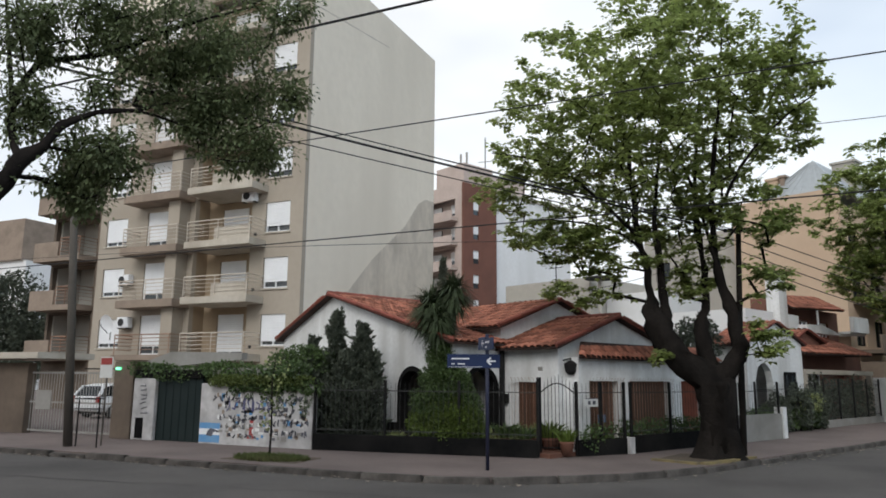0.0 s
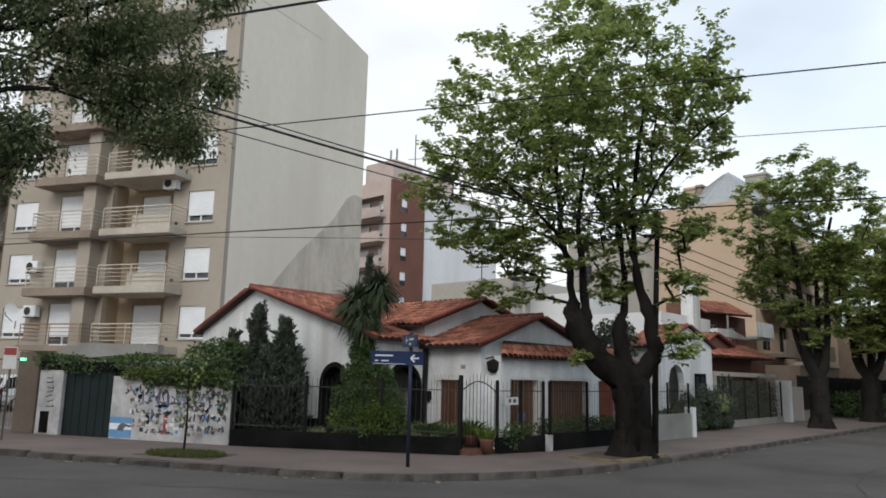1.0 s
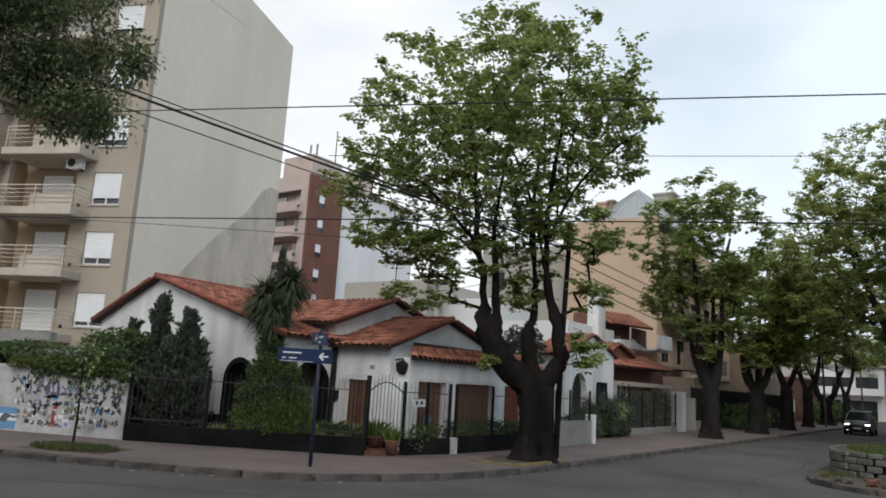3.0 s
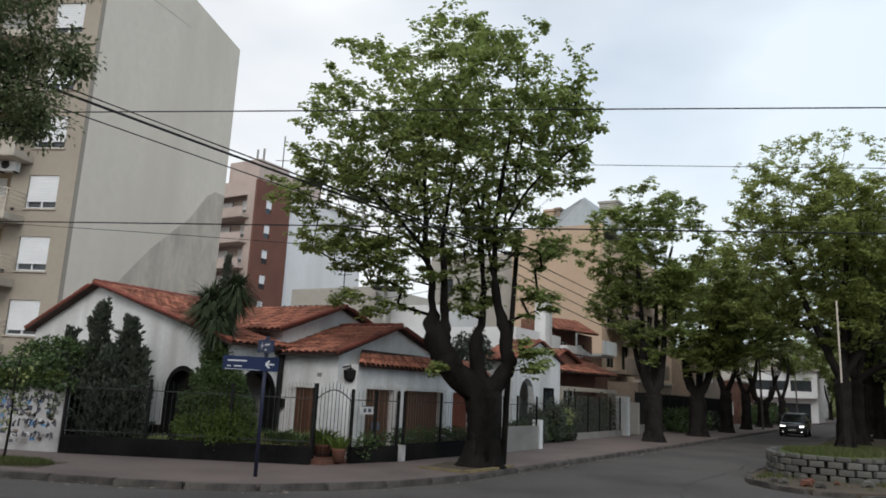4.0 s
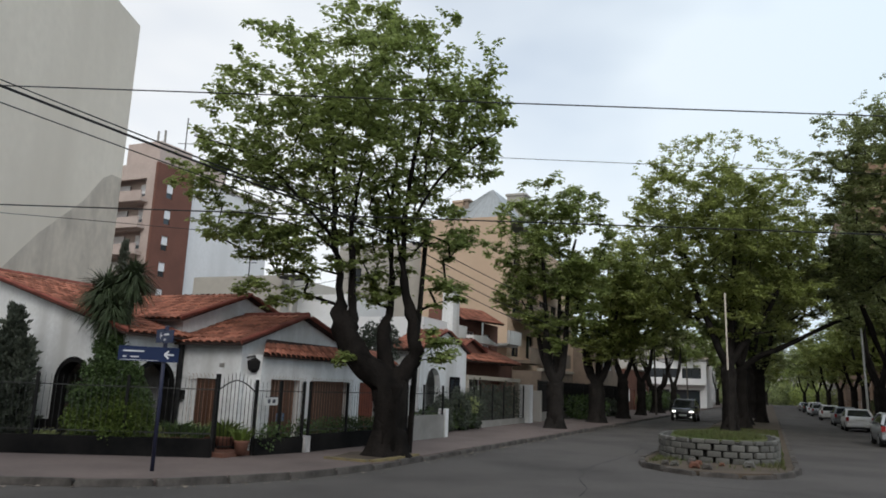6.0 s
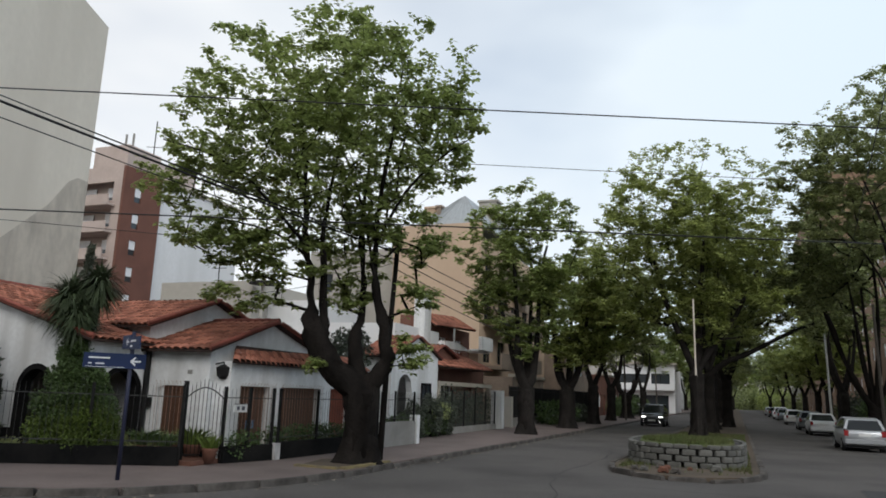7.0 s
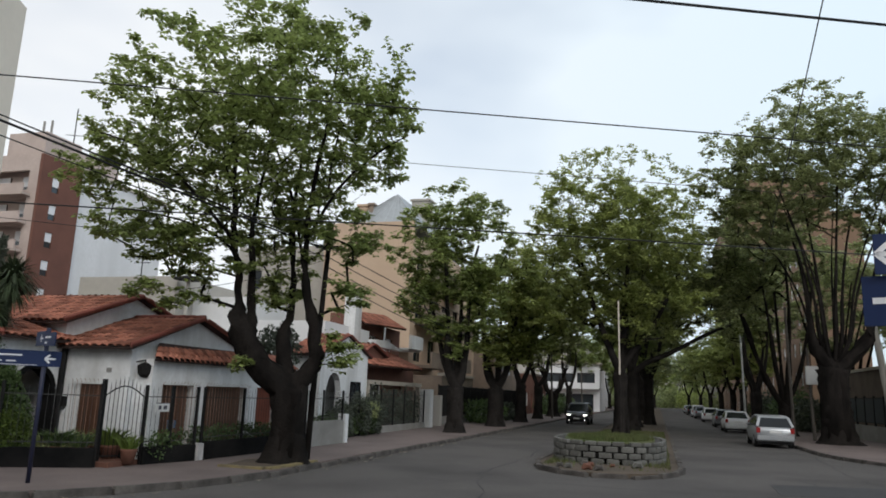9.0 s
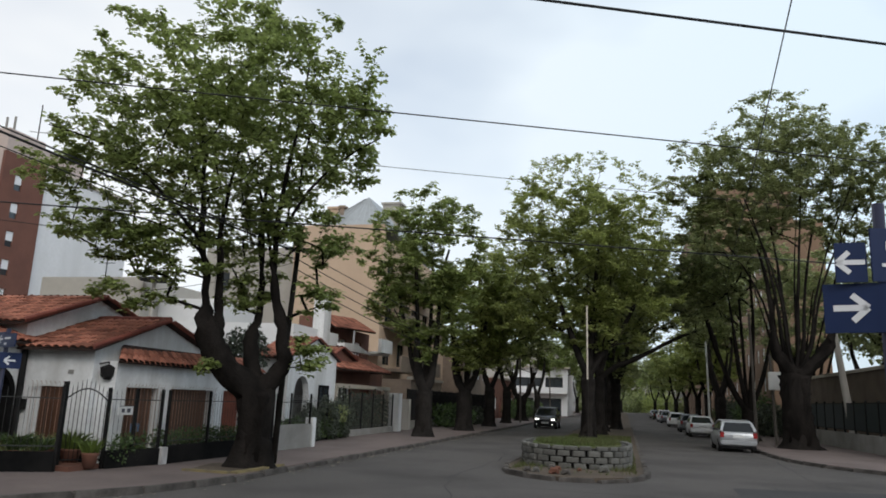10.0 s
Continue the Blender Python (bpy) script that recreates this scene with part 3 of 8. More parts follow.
# the big street tree on the corner, pollarded long ago: thick bosses, thin upright shoots
T0 = Vector((-1.45, 18.95, -0.02))
fork = Vector((-1.46, 18.70, 1.78))
boss_l, boss_m, boss_r = Vector((-2.63, 18.62, 3.05)), Vector((-1.70, 19.10, 3.23)), Vector((-0.87, 18.75, 2.77))
corner_stems = [
    [(T0, 0.43), (Vector((-1.40, 18.85, 0.9)), 0.36), (fork, 0.44)],
    [(fork, 0.44), (Vector((-2.06, 18.68, 2.18)), 0.34), (Vector((-2.40, 18.65, 2.60)), 0.31), (boss_l, 0.33), (Vector((-2.83, 18.60, 3.50)), 0.22), (Vector((-2.83, 18.60, 3.87)), 0.09), (Vector((-2.90, 18.55, 4.80)), 0.0828), (Vector((-3.05, 18.50, 5.38)), 0.072), (Vector((-3.10, 18.50, 6.13)), 0.054), (Vector((-3.3, 18.4, 8.4)), 0.0324), (Vector((-3.7, 18.3, 10.2)), 0.0202)],
    [(boss_l, 0.33), (Vector((-2.51, 18.80, 3.38)), 0.175), (Vector((-2.56, 18.85, 3.85)), 0.0864), (Vector((-2.60, 18.90, 4.98)), 0.0792), (Vector((-2.73, 19.00, 5.93)), 0.0648), (Vector((-2.5, 19.1, 7.6)), 0.0432), (Vector((-2.3, 19.3, 9.8)), 0.0276)],
    [(Vector((-3.05, 18.50, 5.38)), 0.072), (Vector((-3.39, 18.30, 5.75)), 0.0468), (Vector((-4.3, 18.1, 6.7)), 0.036), (Vector((-5.4, 18.0, 7.5)), 0.0276), (Vector((-6.8, 18.0, 7.9)), 0.0147)],
    [(Vector((-2.90, 18.55, 4.80)), 0.0828), (Vector((-3.24, 18.20, 5.31)), 0.036), (Vector((-4.2, 17.9, 5.7)), 0.0252), (Vector((-5.6, 17.8, 5.9)), 0.0166)],
    [(fork, 0.44), (Vector((-1.64, 18.95, 2.54)), 0.2), (boss_m, 0.165), (Vector((-1.56, 19.20, 3.72)), 0.0864), (Vector((-1.59, 19.30, 4.54)), 0.072), (Vector((-1.71, 19.50, 5.74)), 0.0612), (Vector((-1.7, 19.8, 7.4)), 0.0432), (Vector((-1.5, 20.0, 9.6)), 0.0276)],
    [(fork, 0.44), (Vector((-1.09, 18.72, 2.10)), 0.23), (Vector((-0.83, 18.75, 2.50)), 0.2), (boss_r, 0.185), (Vector((-0.95, 18.70, 3.38)), 0.152), (Vector((-1.12, 18.70, 3.95)), 0.129), (Vector((-1.27, 18.65, 4.72)), 0.0864), (Vector((-1.25, 18.60, 5.51)), 0.072), (Vector((-1.27, 18.55, 6.20)), 0.0576), (Vector((-1.0, 18.4, 8.3)), 0.036), (Vector((-0.8, 18.3, 10.2)), 0.023)],
    [(Vector((-1.27, 18.65, 4.72)), 0.0864), (Vector((-1.46, 18.90, 5.57)), 0.0432), (Vector((-1.9, 19.2, 7.2)), 0.0324), (Vector((-2.6, 19.5, 8.8)), 0.0202)],
    [(Vector((-1.25, 18.60, 5.51)), 0.072), (Vector((-0.55, 18.4, 6.9)), 0.0396), (Vector((0.4, 18.3, 7.9)), 0.0276), (Vector((1.2, 18.4, 8.5)), 0.0138)],
]
tree("large street tree with dark pollarded trunk and fresh green leaves", corner_stems,
     [((-2.6, 18.8, 8.65), (4.15, 4.1, 3.5), 0.68), ((-6.0, 18.3, 7.3), (1.75, 1.7, 1.2), 0.065), ((0.45, 18.6, 8.5), (1.5, 1.6, 1.6), 0.06), ((-5.3, 18.1, 5.4), (1.7, 1.6, 0.8), 0.05), ((-3.6, 18.3, 5.1), (1.7, 1.4, 0.9), 0.045), ((-1.9, 18.9, 5.5), (1.5, 1.4, 0.8), 0.03), ((-0.4, 18.6, 5.7), (1.4, 1.5, 0.8), 0.035), ((-1.8, 19.2, 4.5), (0.95, 0.8, 1.0), 0.03), ((-4.5, 18.1, 4.1), (1.3, 1.0, 0.6), 0.02), ((-0.2, 18.4, 2.75), (0.75, 0.6, 0.65), 0.017), ((-2.3, 17.9, 2.35), (0.6, 0.4, 0.15), 0.0035), ((-0.3, 18.5, 4.2), (1.0, 0.8, 0.7), 0.018)],
     11, count=3300, size=0.136, tip=0.0042, flare=1.5, shell=0.55, back=1, clump=0.31, rosette=7, flat=0.3)
# ---- apartment block with blank side wall ----
AX0, AX1, AY0, AY1, ATOP = -33.7, -20.18, 28.0, 42.45, 23.3
FLOOR1, PITCH = 2.87, 2.74
apt = thing("apartment_building", "beige seven-storey apartment block with balconies and blank cream side wall", "building", (AX1, AY0, 0))
holes = []
for k in range(7):
    z = FLOOR1 + PITCH * k
    holes += [(-22.4, -20.95, z + 0.38, z + 1.88), (-33.2, -31.65, z + 0.38, z + 1.88), (-26.9, -23.25, z - 0.02, z + 2.5), (-30.2, -28.3, z, z + 2.05)]
holes.append((-31.0, -24.0, 0.0, 2.3))
part("wall", Shape().panel(AX0, AX1, 0, ATOP - 1.0, holes, AY0, AY0 + 0.3), BEIGE, apt, "beige rendered front")
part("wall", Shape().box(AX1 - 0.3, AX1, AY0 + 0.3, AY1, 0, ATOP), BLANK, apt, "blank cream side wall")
part("wall", Shape().box(AX0, AX0 + 0.3, AY0 + 0.3, AY1, 0, ATOP), BEIGE, apt)
part("wall", Shape().box(AX0 + 0.3, AX1 - 0.3, AY1 - 0.3, AY1, 0, ATOP), BEIGE, apt)
part("roof", Shape().box(AX0 + 0.3, AX1 - 0.3, AY0 + 0.3, AY1 - 0.3, ATOP - 1.3, ATOP - 1.1), CONCRETE, apt)
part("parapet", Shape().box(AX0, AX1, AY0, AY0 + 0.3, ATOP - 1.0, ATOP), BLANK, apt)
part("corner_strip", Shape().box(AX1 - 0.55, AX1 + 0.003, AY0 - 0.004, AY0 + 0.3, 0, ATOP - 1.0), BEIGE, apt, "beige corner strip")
# the darker bare patch where a lower house once stood
part("render_patch", Shape().add([(AX1 + 0.006, 31.2, 5.4), (AX1 + 0.006, 42.45, 5.4), (AX1 + 0.006, 42.45, 13.3), (AX1 + 0.006, 41.2, 13.2), (AX1 + 0.006, 40.2, 12.7), (AX1 + 0.006, 38.4, 10.9), (AX1 + 0.006, 36.5, 9.6), (AX1 + 0.006, 34.6, 8.3), (AX1 + 0.006, 33.3, 7.2)], [(0, 1, 2, 3, 4, 5, 6, 7, 8)]), BARE_RENDER, apt, "brownish bare patch of an old gable")
for z in (FLOOR1 + PITCH * 6.4,):
    part("render_patch", Shape().add([(AX1 + 0.005, 28.5, z), (AX1 + 0.005, 36, z + 1.0), (AX1 + 0.005, 36, z + 1.08), (AX1 + 0.005, 28.5, z + 0.06)], [(0, 1, 2, 3)]), BARE_RENDER, apt)
part("pier", Shape().box(-28.0, -27.25, 27.25, AY0, 0, ATOP - 1.0), BEIGE, apt)


def window_unit(parent, x0, x1, y, z0, z1, blind=0.82):
    w = part("window", Shape().box(x0, x1, y + 0.16, y + 0.20, z0, z1), GLASS, parent)
    fr = casement(x0, x1, z0, z1, y + 0.10, y + 0.16)
    part("window_frame", fr, WHITE_PAINT, w)
    zb = z1 - (z1 - z0) * blind
    bl = Shape()
    n = max(6, int((z1 - zb) / 0.11))
    prof = []
    for i in range(n):
        prof += [(y + 0.06, lerp(zb, z1, i / n) + 0.012), (y + 0.06, lerp(zb, z1, (i + 1) / n) - 0.012), (y + 0.075, lerp(zb, z1, (i + 1) / n))]
    bl.add([(x, py, pz) for py, pz in prof for x in (x0 + 0.03, x1 - 0.03)], [(2 * i, 2 * i + 1, 2 * i + 3, 2 * i + 2) for i in range(len(prof) - 1)])
    bl.weld = True
    part("roller_blind", bl, BLIND, w)
    part("window_sill", Shape().box(x0 - 0.06, x1 + 0.06, y - 0.07, y + 0.1, z0 - 0.07, z0), SLAB, w)
    return w


def railing(parent, x0, x1, y0, y1, z, mat, solid_from=None):
    """Balcony railing round three sides: top rails, bars; part of the front may be a low solid wall."""
    s = Shape()
    for h, r in ((1.0, 0.03), (0.82, 0.022)):
        s.tube([(x0, y1, z + h), (x0, y0, z + h), (x1, y0, z + h), (x1, y1, z + h)], r, 6)
    for h in (0.25, 0.45, 0.64):
        s.tube([(x0, y1, z + h), (x0, y0, z + h), (x1, y0, z + h), (x1, y1, z + h)], 0.014, 5)
    n = max(2, int((x1 - x0) / 1.3))
    for i in range(n + 1):
        x = lerp(x0, x1, i / n)
        s.tube([(x, y0, z), (x, y0, z + 1.0)], 0.022, 6)
    part("railing", s, mat, parent)
    if solid_from:
        part("balcony_wall", Shape().box(solid_from, x1 - 0.04, y0 + 0.05, y0 + 0.15, z, z + 0.62), SLAB, parent, bevel=0.01)


def air_unit(base, yaw=0):
    ob = thing("air_conditioner", "white air conditioner unit on a facade bracket", "air conditioner", base, group="air conditioners")
    x, y, z = base
    part("casing", Shape().box(x - 0.4, x + 0.4, y - 0.32, y, z, z + 0.56), BLIND, ob, bevel=0.02)
    part("fan_grille", Shape().tube([(x - 0.1, y - 0.325, z + 0.28), (x - 0.1, y - 0.345, z + 0.28)], 0.2, 16), PLASTIC_DARK, ob)
    part("bracket", Shape().box(x - 0.35, x - 0.3, y - 0.3, y, z - 0.05, z).box(x + 0.3, x + 0.35, y - 0.3, y, z - 0.05, z), IRON, ob)


for k in range(7):
    z = FLOOR1 + PITCH * k
    window_unit(apt, -22.4, -20.95, AY0, z + 0.38, z + 1.88, 0.80 if k else 0.86)
    window_unit(apt, -33.2, -31.65, AY0, z + 0.38, z + 1.88, 0.85)
    # deep bay with its slab
    back = 29.05
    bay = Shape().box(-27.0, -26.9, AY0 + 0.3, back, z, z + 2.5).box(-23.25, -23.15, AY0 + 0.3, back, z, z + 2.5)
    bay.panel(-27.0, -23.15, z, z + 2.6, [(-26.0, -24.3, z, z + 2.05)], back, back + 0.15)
    part("bay", bay, TAN, apt, "recess in darker tan than the front")
    b = part("balcony", Shape().box(-26.35, -22.3, 26.75, back, z - 0.36, z - 0.02), SLAB, apt, bevel=0.02)
    railing(b, -26.25, -22.4, 26.85, AY0, z - 0.02, RAIL, -24.6 if k in (1, 2, 4) else (-24.9 if k == 3 else None))
    window_unit(apt, -26.0, -24.3, back, z + 0.02, z + 2.05, 0.93)
    window_unit(apt, -30.2, -28.3, AY0, z + 0.02, z + 2.05, 0.8)
    b = part("balcony", Shape().box(-30.75, -26.9, 26.8, AY0 - 0.003, z - 0.42 if k else z - 0.3, z - 0.02), SLAB_BROWN, apt, bevel=0.02)
    railing(b, -30.65, -27.0, 26.9, AY0, z - 0.02, RUSTY_RAIL if k == 0 else RAIL)
    for x in (-22.95,):
        part("vent_pipe", Shape().tube([(x, AY0 - 0.05, z + 0.35), (x, AY0 + 0.02, z + 0.35)], 0.08, 10), PLASTIC_DARK, apt)
air_unit((-23.2, 27.9, FLOOR1 + PITCH * 2 + 1.95))
air_unit((-31.2, 27.9, FLOOR1 + PITCH * 1 + 0.9))
air_unit((-31.0, 27.9, FLOOR1 + 1.4))
# black sheet across the opening: the parking bay's deep shade, given as colour
part("ground_floor_shade", Shape().box(-31.0, -24.0, 31.0, 31.2, 0, 2.6), DARK_PAINT, apt, "black sheet standing in for shade in the parking bay")

# ---- neighbouring grey block with balconies, further along the side street ----
grey = thing("apartment_building", "grey-brown apartment block with stacked balconies", "building", (-36, 28.6, 0))
# the front's brown is darkened to hold the shade lying on it
part("wall", Shape().panel(-38.2, -33.75, 0, 14.6, [(-38.0, -34.6, 2.9 + 2.74 * k, 2.9 + 2.74 * k + 2.3) for k in range(4)], 28.6, 28.9), GATE_AND_SHADE_BROWN, grey)
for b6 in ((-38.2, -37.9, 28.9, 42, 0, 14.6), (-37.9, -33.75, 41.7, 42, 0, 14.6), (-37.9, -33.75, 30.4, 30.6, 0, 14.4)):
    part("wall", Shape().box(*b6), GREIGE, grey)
part("roof", Shape().box(-37.9, -33.75, 28.9, 41.7, 14.3, 14.5), CONCRETE, grey)
for k in range(4):
    z = 2.9 + 2.74 * k
    b = part("balcony", Shape().box(-38.15, -34.5, 27.4, 30.4, z - 0.3, z).box(-38.15, -36.2, 27.4, 27.5, z, z + 0.8), SLAB_BROWN, grey)
    railing(b, -36.1, -34.55, 27.45, 28.6, z, RUSTY_RAIL)
    window_unit(grey, -36.2, -34.7, 30.2, z + 0.05, z + 2.0, 0.5)

# ---- brown-brick block behind ----
brown = thing("apartment_building", "distant block of brown brick with pink balconies", "building", (-56.7, 53.8, 0), AV)
b_r, b_a, b_top = -56.7, 53.8, 23.3
bz = [b_top - 2.0 - 2.75 * k for k in range(8)]
part("wall", Shape().panel(b_a, b_a + 5.2, 0, b_top, [(b_a + 1.5, b_a + 2.4, z - 1.5, z) for z in bz], b_r - 0.3, b_r, swap=True), BROWN_BRICK, brown, "brown brick flank with small windows")
for z in bz:
    w = part("window", Shape().box(b_r - 0.2, b_r - 0.15, b_a + 1.5, b_a + 2.4, z - 1.5, z), GLASS, brown)
    part("roller_blind", Shape().box(b_r - 0.13, b_r - 0.1, b_a + 1.5, b_a + 2.4, z - 0.9, z), BLIND, w)
part("wall", Shape().panel(b_r - 7.5, b_r - 0.3, 0, b_top, [(b_r - 6.8, b_r - 1.4, z - 1.6, z + 0.35) for z in bz], b_a, b_a + 0.3), PINK_CONCRETE, brown)
part("wall", Shape().box(b_r - 7.5, b_r - 0.3, b_a + 1.4, b_a + 1.7, 0, b_top - 0.5), PINK_CONCRETE, brown, "recessed balcony wall")
part("wall", Shape().box(b_r - 7.5, b_r - 0.3, b_a + 4.9, b_a + 5.2, 0, b_top), PINK_CONCRETE, brown)
part("wall", Shape().box(b_r - 7.8, b_r - 7.5, b_a, b_a + 5.2, 0, b_top), PINK_CONCRETE, brown)
part("roof", Shape().box(b_r - 7.5, b_r - 0.3, b_a + 0.3, b_a + 4.9, b_top - 0.4, b_top - 0.2), CONCRETE, brown)
for z in bz:
    part("balcony", Shape().box(b_r - 7.4, b_r - 0.9, b_a - 1.0, b_a + 1.4, z - 2.3, z - 2.05).box(b_r - 7.4, b_r - 0.9, b_a - 1.0, b_a - 0.88, z - 2.05, z - 1.2), PINK_CONCRETE, brown)
    for x in (b_r - 5.8, b_r - 2.6):
        w = part("window", Shape().box(x - 0.8, x + 0.8, b_a + 1.3, b_a + 1.39, z - 2.0, z + 0.1), GLASS, brown)
        part("roller_blind", Shape().box(x - 0.8, x + 0.8, b_a + 1.24, b_a + 1.28, z - 0.9, z + 0.1), BLIND, w)
part("roof_house", Shape().box(b_r - 5.0, b_r - 0.4, b_a + 0.4, b_a + 5.0, b_top - 0.2, b_top + 2.4), PINK_CONCRETE, brown, "lift housing on the roof")
part("chimney", Shape().tube([(b_r - 2.6, b_a + 2, b_top + 2.6), (b_r - 2.6, b_a + 2, b_top + 4.2)], 0.12, 8), CONCRETE, brown)
part("chimney", Shape().tube([(b_r - 1.6, b_a + 2, b_top + 2.6), (b_r - 1.6, b_a + 2, b_top + 4.2)], 0.12, 8), CONCRETE, brown)
part("aerial", Shape().tube([(b_r - 0.6, b_a + 4, b_top + 2.4), (b_r - 0.6, b_a + 4, b_top + 6.2)], 0.06, 5), IRON, brown)
flank = thing("apartment_building", "tall block with a blank white flank wall", "building", (-57, 59, 0), AV)
part("wall", Shape().box(-70.0, -57.2, 59.05, 73.0, 0, 23.0), WHITE_FAR, flank)
part("parapet", Shape().box(-70.0, -57.0, 59.05, 73.2, 23.0, 23.4), SLAB, flank)
part("roof_house", Shape().box(-66.0, -58.5, 60.0, 66.0, 23.4, 25.6), PINK_CONCRETE, flank)

# ---- corner house: white walls, clay tile roofs (all along the avenue's axes) ----
house = thing("house", "white stucco corner house with red clay tile roofs and arched porch", "house", (-13.8, 12.7, 0), AV)
T = 0.28


def barrel():
    """One curved roof tile, 0.40 long, running along y."""
    s, n = Shape(), 5
    for ring, (y, w) in enumerate(((0.0, 0.105), (0.40, 0.088))):
        for j in range(n + 1):
            a = math.pi * j / n
            s.v.append((w * math.cos(a), y, 0.065 * math.sin(a) + 0.012 * (1 - ring)))
        for j in range(n + 1):
            a = math.pi * j / n
            s.v.append(((w - 0.016) * math.cos(a), y, 0.05 * math.sin(a) + 0.012 * (1 - ring) - 0.004))
    k = n + 1
    for j in range(n):
        s.f += [(j, j + 1, 2 * k + j + 1, 2 * k + j), (k + j + 1, k + j, 3 * k + j, 3 * k + j + 1), (j + 1, j, k + j, k + j + 1)]
    return s.mesh("roof_tile", smooth=True)


TILE_MESH = barrel()
TILE_MESH.materials.append(TILE)
TILE_SPOTS = []


VERGES = []


def tiled_slope(parent, eave_a, eave_b, top_a, top_b, deck=0.05, limit=300):
    """A roof slope: a deck slab, and rows of barrel tiles from the eave to the ridge."""
    ea, eb, ta, tb = (Vector(p) for p in (eave_a, eave_b, top_a, top_b))
    nrm = (eb - ea).cross(ta - ea).normalized()
    if nrm.z < 0:
        nrm = -nrm
    dk = Shape()
    up = [p - nrm * 0.012 for p in (ea, eb, tb, ta)]
    dk.add([*up, *(p - nrm * deck for p in up)], [(0, 1, 2, 3), (7, 6, 5, 4), (0, 4, 5, 1), (1, 5, 6, 2), (2, 6, 7, 3), (3, 7, 4, 0)])
    roof = part("roof", dk, TILE_BED, parent, "red clay barrel tiles")
    TILE_SPOTS.append((roof, ea, eb, ta, tb, nrm, limit))
    return roof


def verge(parent, pts, r=0.062):
    """Mortar bed with short overlapping cap tiles along it."""
    bed = part("verge", Shape().tube([Vector(p) - Vector((0, 0, 0.03)) for p in pts], r * 0.6, 6), TILE_EDGE, parent)
    VERGES.append((bed, [Vector(p) for p in pts], r))


def arch_low(u0, u1, spring, foot):
    c, rad = (u0 + u1) / 2, (u1 - u0) / 2
    return lambda u: foot if not u0 < u < u1 else spring + math.sqrt(max(0.0, rad * rad - (u - c) ** 2))


# main wing: gable wall to the side street
m_l, m_apex, m_r, m_a, m_back = -22.25, -19.3, -13.8, 12.7, 16.62
zl, za, zr = 3.08, 4.32, 2.74
top_m = lambda u: lerp(zl, za, (u - m_l) / (m_apex - m_l)) if u < m_apex else lerp(za, zr, (u - m_apex) / (m_r - m_apex))
arch_m = arch_low(-16.0, -14.78, 1.52, 0.0)
us = sorted({m_l, m_apex, m_r, *(lerp(-16.0, -14.78, i / 12) for i in range(13))})
part("wall", Shape().columns(us, arch_m, top_m, m_a, m_a + T), WHITE_STUCCO, house, "white gable wall with an arched opening")
side_a = 14.56
arch_s = arch_low(13.1, 14.42, 1.50, 0.0)
us = sorted({m_a + T, side_a, *(lerp(13.1, 14.42, i / 12) for i in range(13))})
part("wall", Shape().columns(us, arch_s, lambda u: zr - 0.05, m_r - T, m_r, swap=True), WHITE_STUCCO, house, "white porch wall with a second arch")
part("wall", Shape().box(m_l, m_l + T, m_a + T, m_back, 0, zl - 0.02), WHITE_STUCCO, house)
part("wall", Shape().panel(m_l + T, m_r - T, 0, 2.7, [(-16.4, -15.4, 0.0, 2.0)], 15.6, 15.8), WHITE_STUCCO, house, "shaded porch wall")
part("door", Shape().box(-16.4, -15.4, 15.66, 15.72, 0, 2.0), RED_WOOD, house, "red-brown wooden door")
part("porch_floor", Shape().box(-18.5, m_r - 0.02, m_a + 0.02, 15.6, -0.1, 0.06), TERRACOTTA, house)
for u0, u1, foot, spring, plane, sw, nm in ((-16.0, -14.78, 0, 1.52, m_a, False, "a"), (13.1, 14.42, 0, 1.50, m_r, True, "b")):
    s, c, rad = Shape(), (u0 + u1) / 2, (u1 - u0) / 2
    prof = [(u0, foot)] + [(c - rad * math.cos(math.pi * i / 14), spring + rad * math.sin(math.pi * i / 14)) for i in range(15)] + [(u1, foot)]
    prof2 = [(c + (u - c) * (1 - 0.13 / rad), foot if z == foot else spring + (z - spring) * (1 - 0.13 / rad)) for u, z in prof]
    for (ua, za_), (ub, zb_), (uc, zc_), (ud, zd_) in zip(prof[:-1], prof[1:], prof2[1:], prof2[:-1]):
        y0, y1 = (plane - 0.012, plane + T + 0.01) if not sw else (plane + 0.012, plane - T - 0.01)
        vs = [(ua, y0, za_), (ub, y0, zb_), (uc, y0, zc_), (ud, y0, zd_), (ua, y1, za_), (ub, y1, zb_), (uc, y1, zc_), (ud, y1, zd_)]
        vs = [(y, u, z) for u, y, z in vs] if sw else vs
        s.add(vs, [(0, 1, 2, 3), (7, 6, 5, 4), (2, 6, 7, 3), (0, 4, 5, 1)])
    part("arch_trim", s, DARK_PAINT, house, "black painted arch edge")
part("plinth", Shape().box(m_l - 0.01, -16.0, m_a - 0.015, m_a + 0.1, 0, 0.62), DARK_PAINT, house, "black painted plinth")
part("plinth", Shape().box(-14.78, m_r + 0.015, m_a - 0.015, m_a + 0.1, 0, 0.62), DARK_PAINT, house, "black painted plinth")
ridge_f, ridge_b = (m_apex, m_a - 0.25, za + 0.08), (m_apex, m_back, za + 0.08)
tiled_slope(house, (m_r + 0.28, m_a - 0.25, zr - 0.02), (m_r + 0.28, m_back, zr - 0.02), ridge_f, ridge_b)
tiled_slope(house, (m_l - 0.2, m_a - 0.25, zl - 0.02), (m_l - 0.2, m_back, zl - 0.02), ridge_f, ridge_b, limit=60)
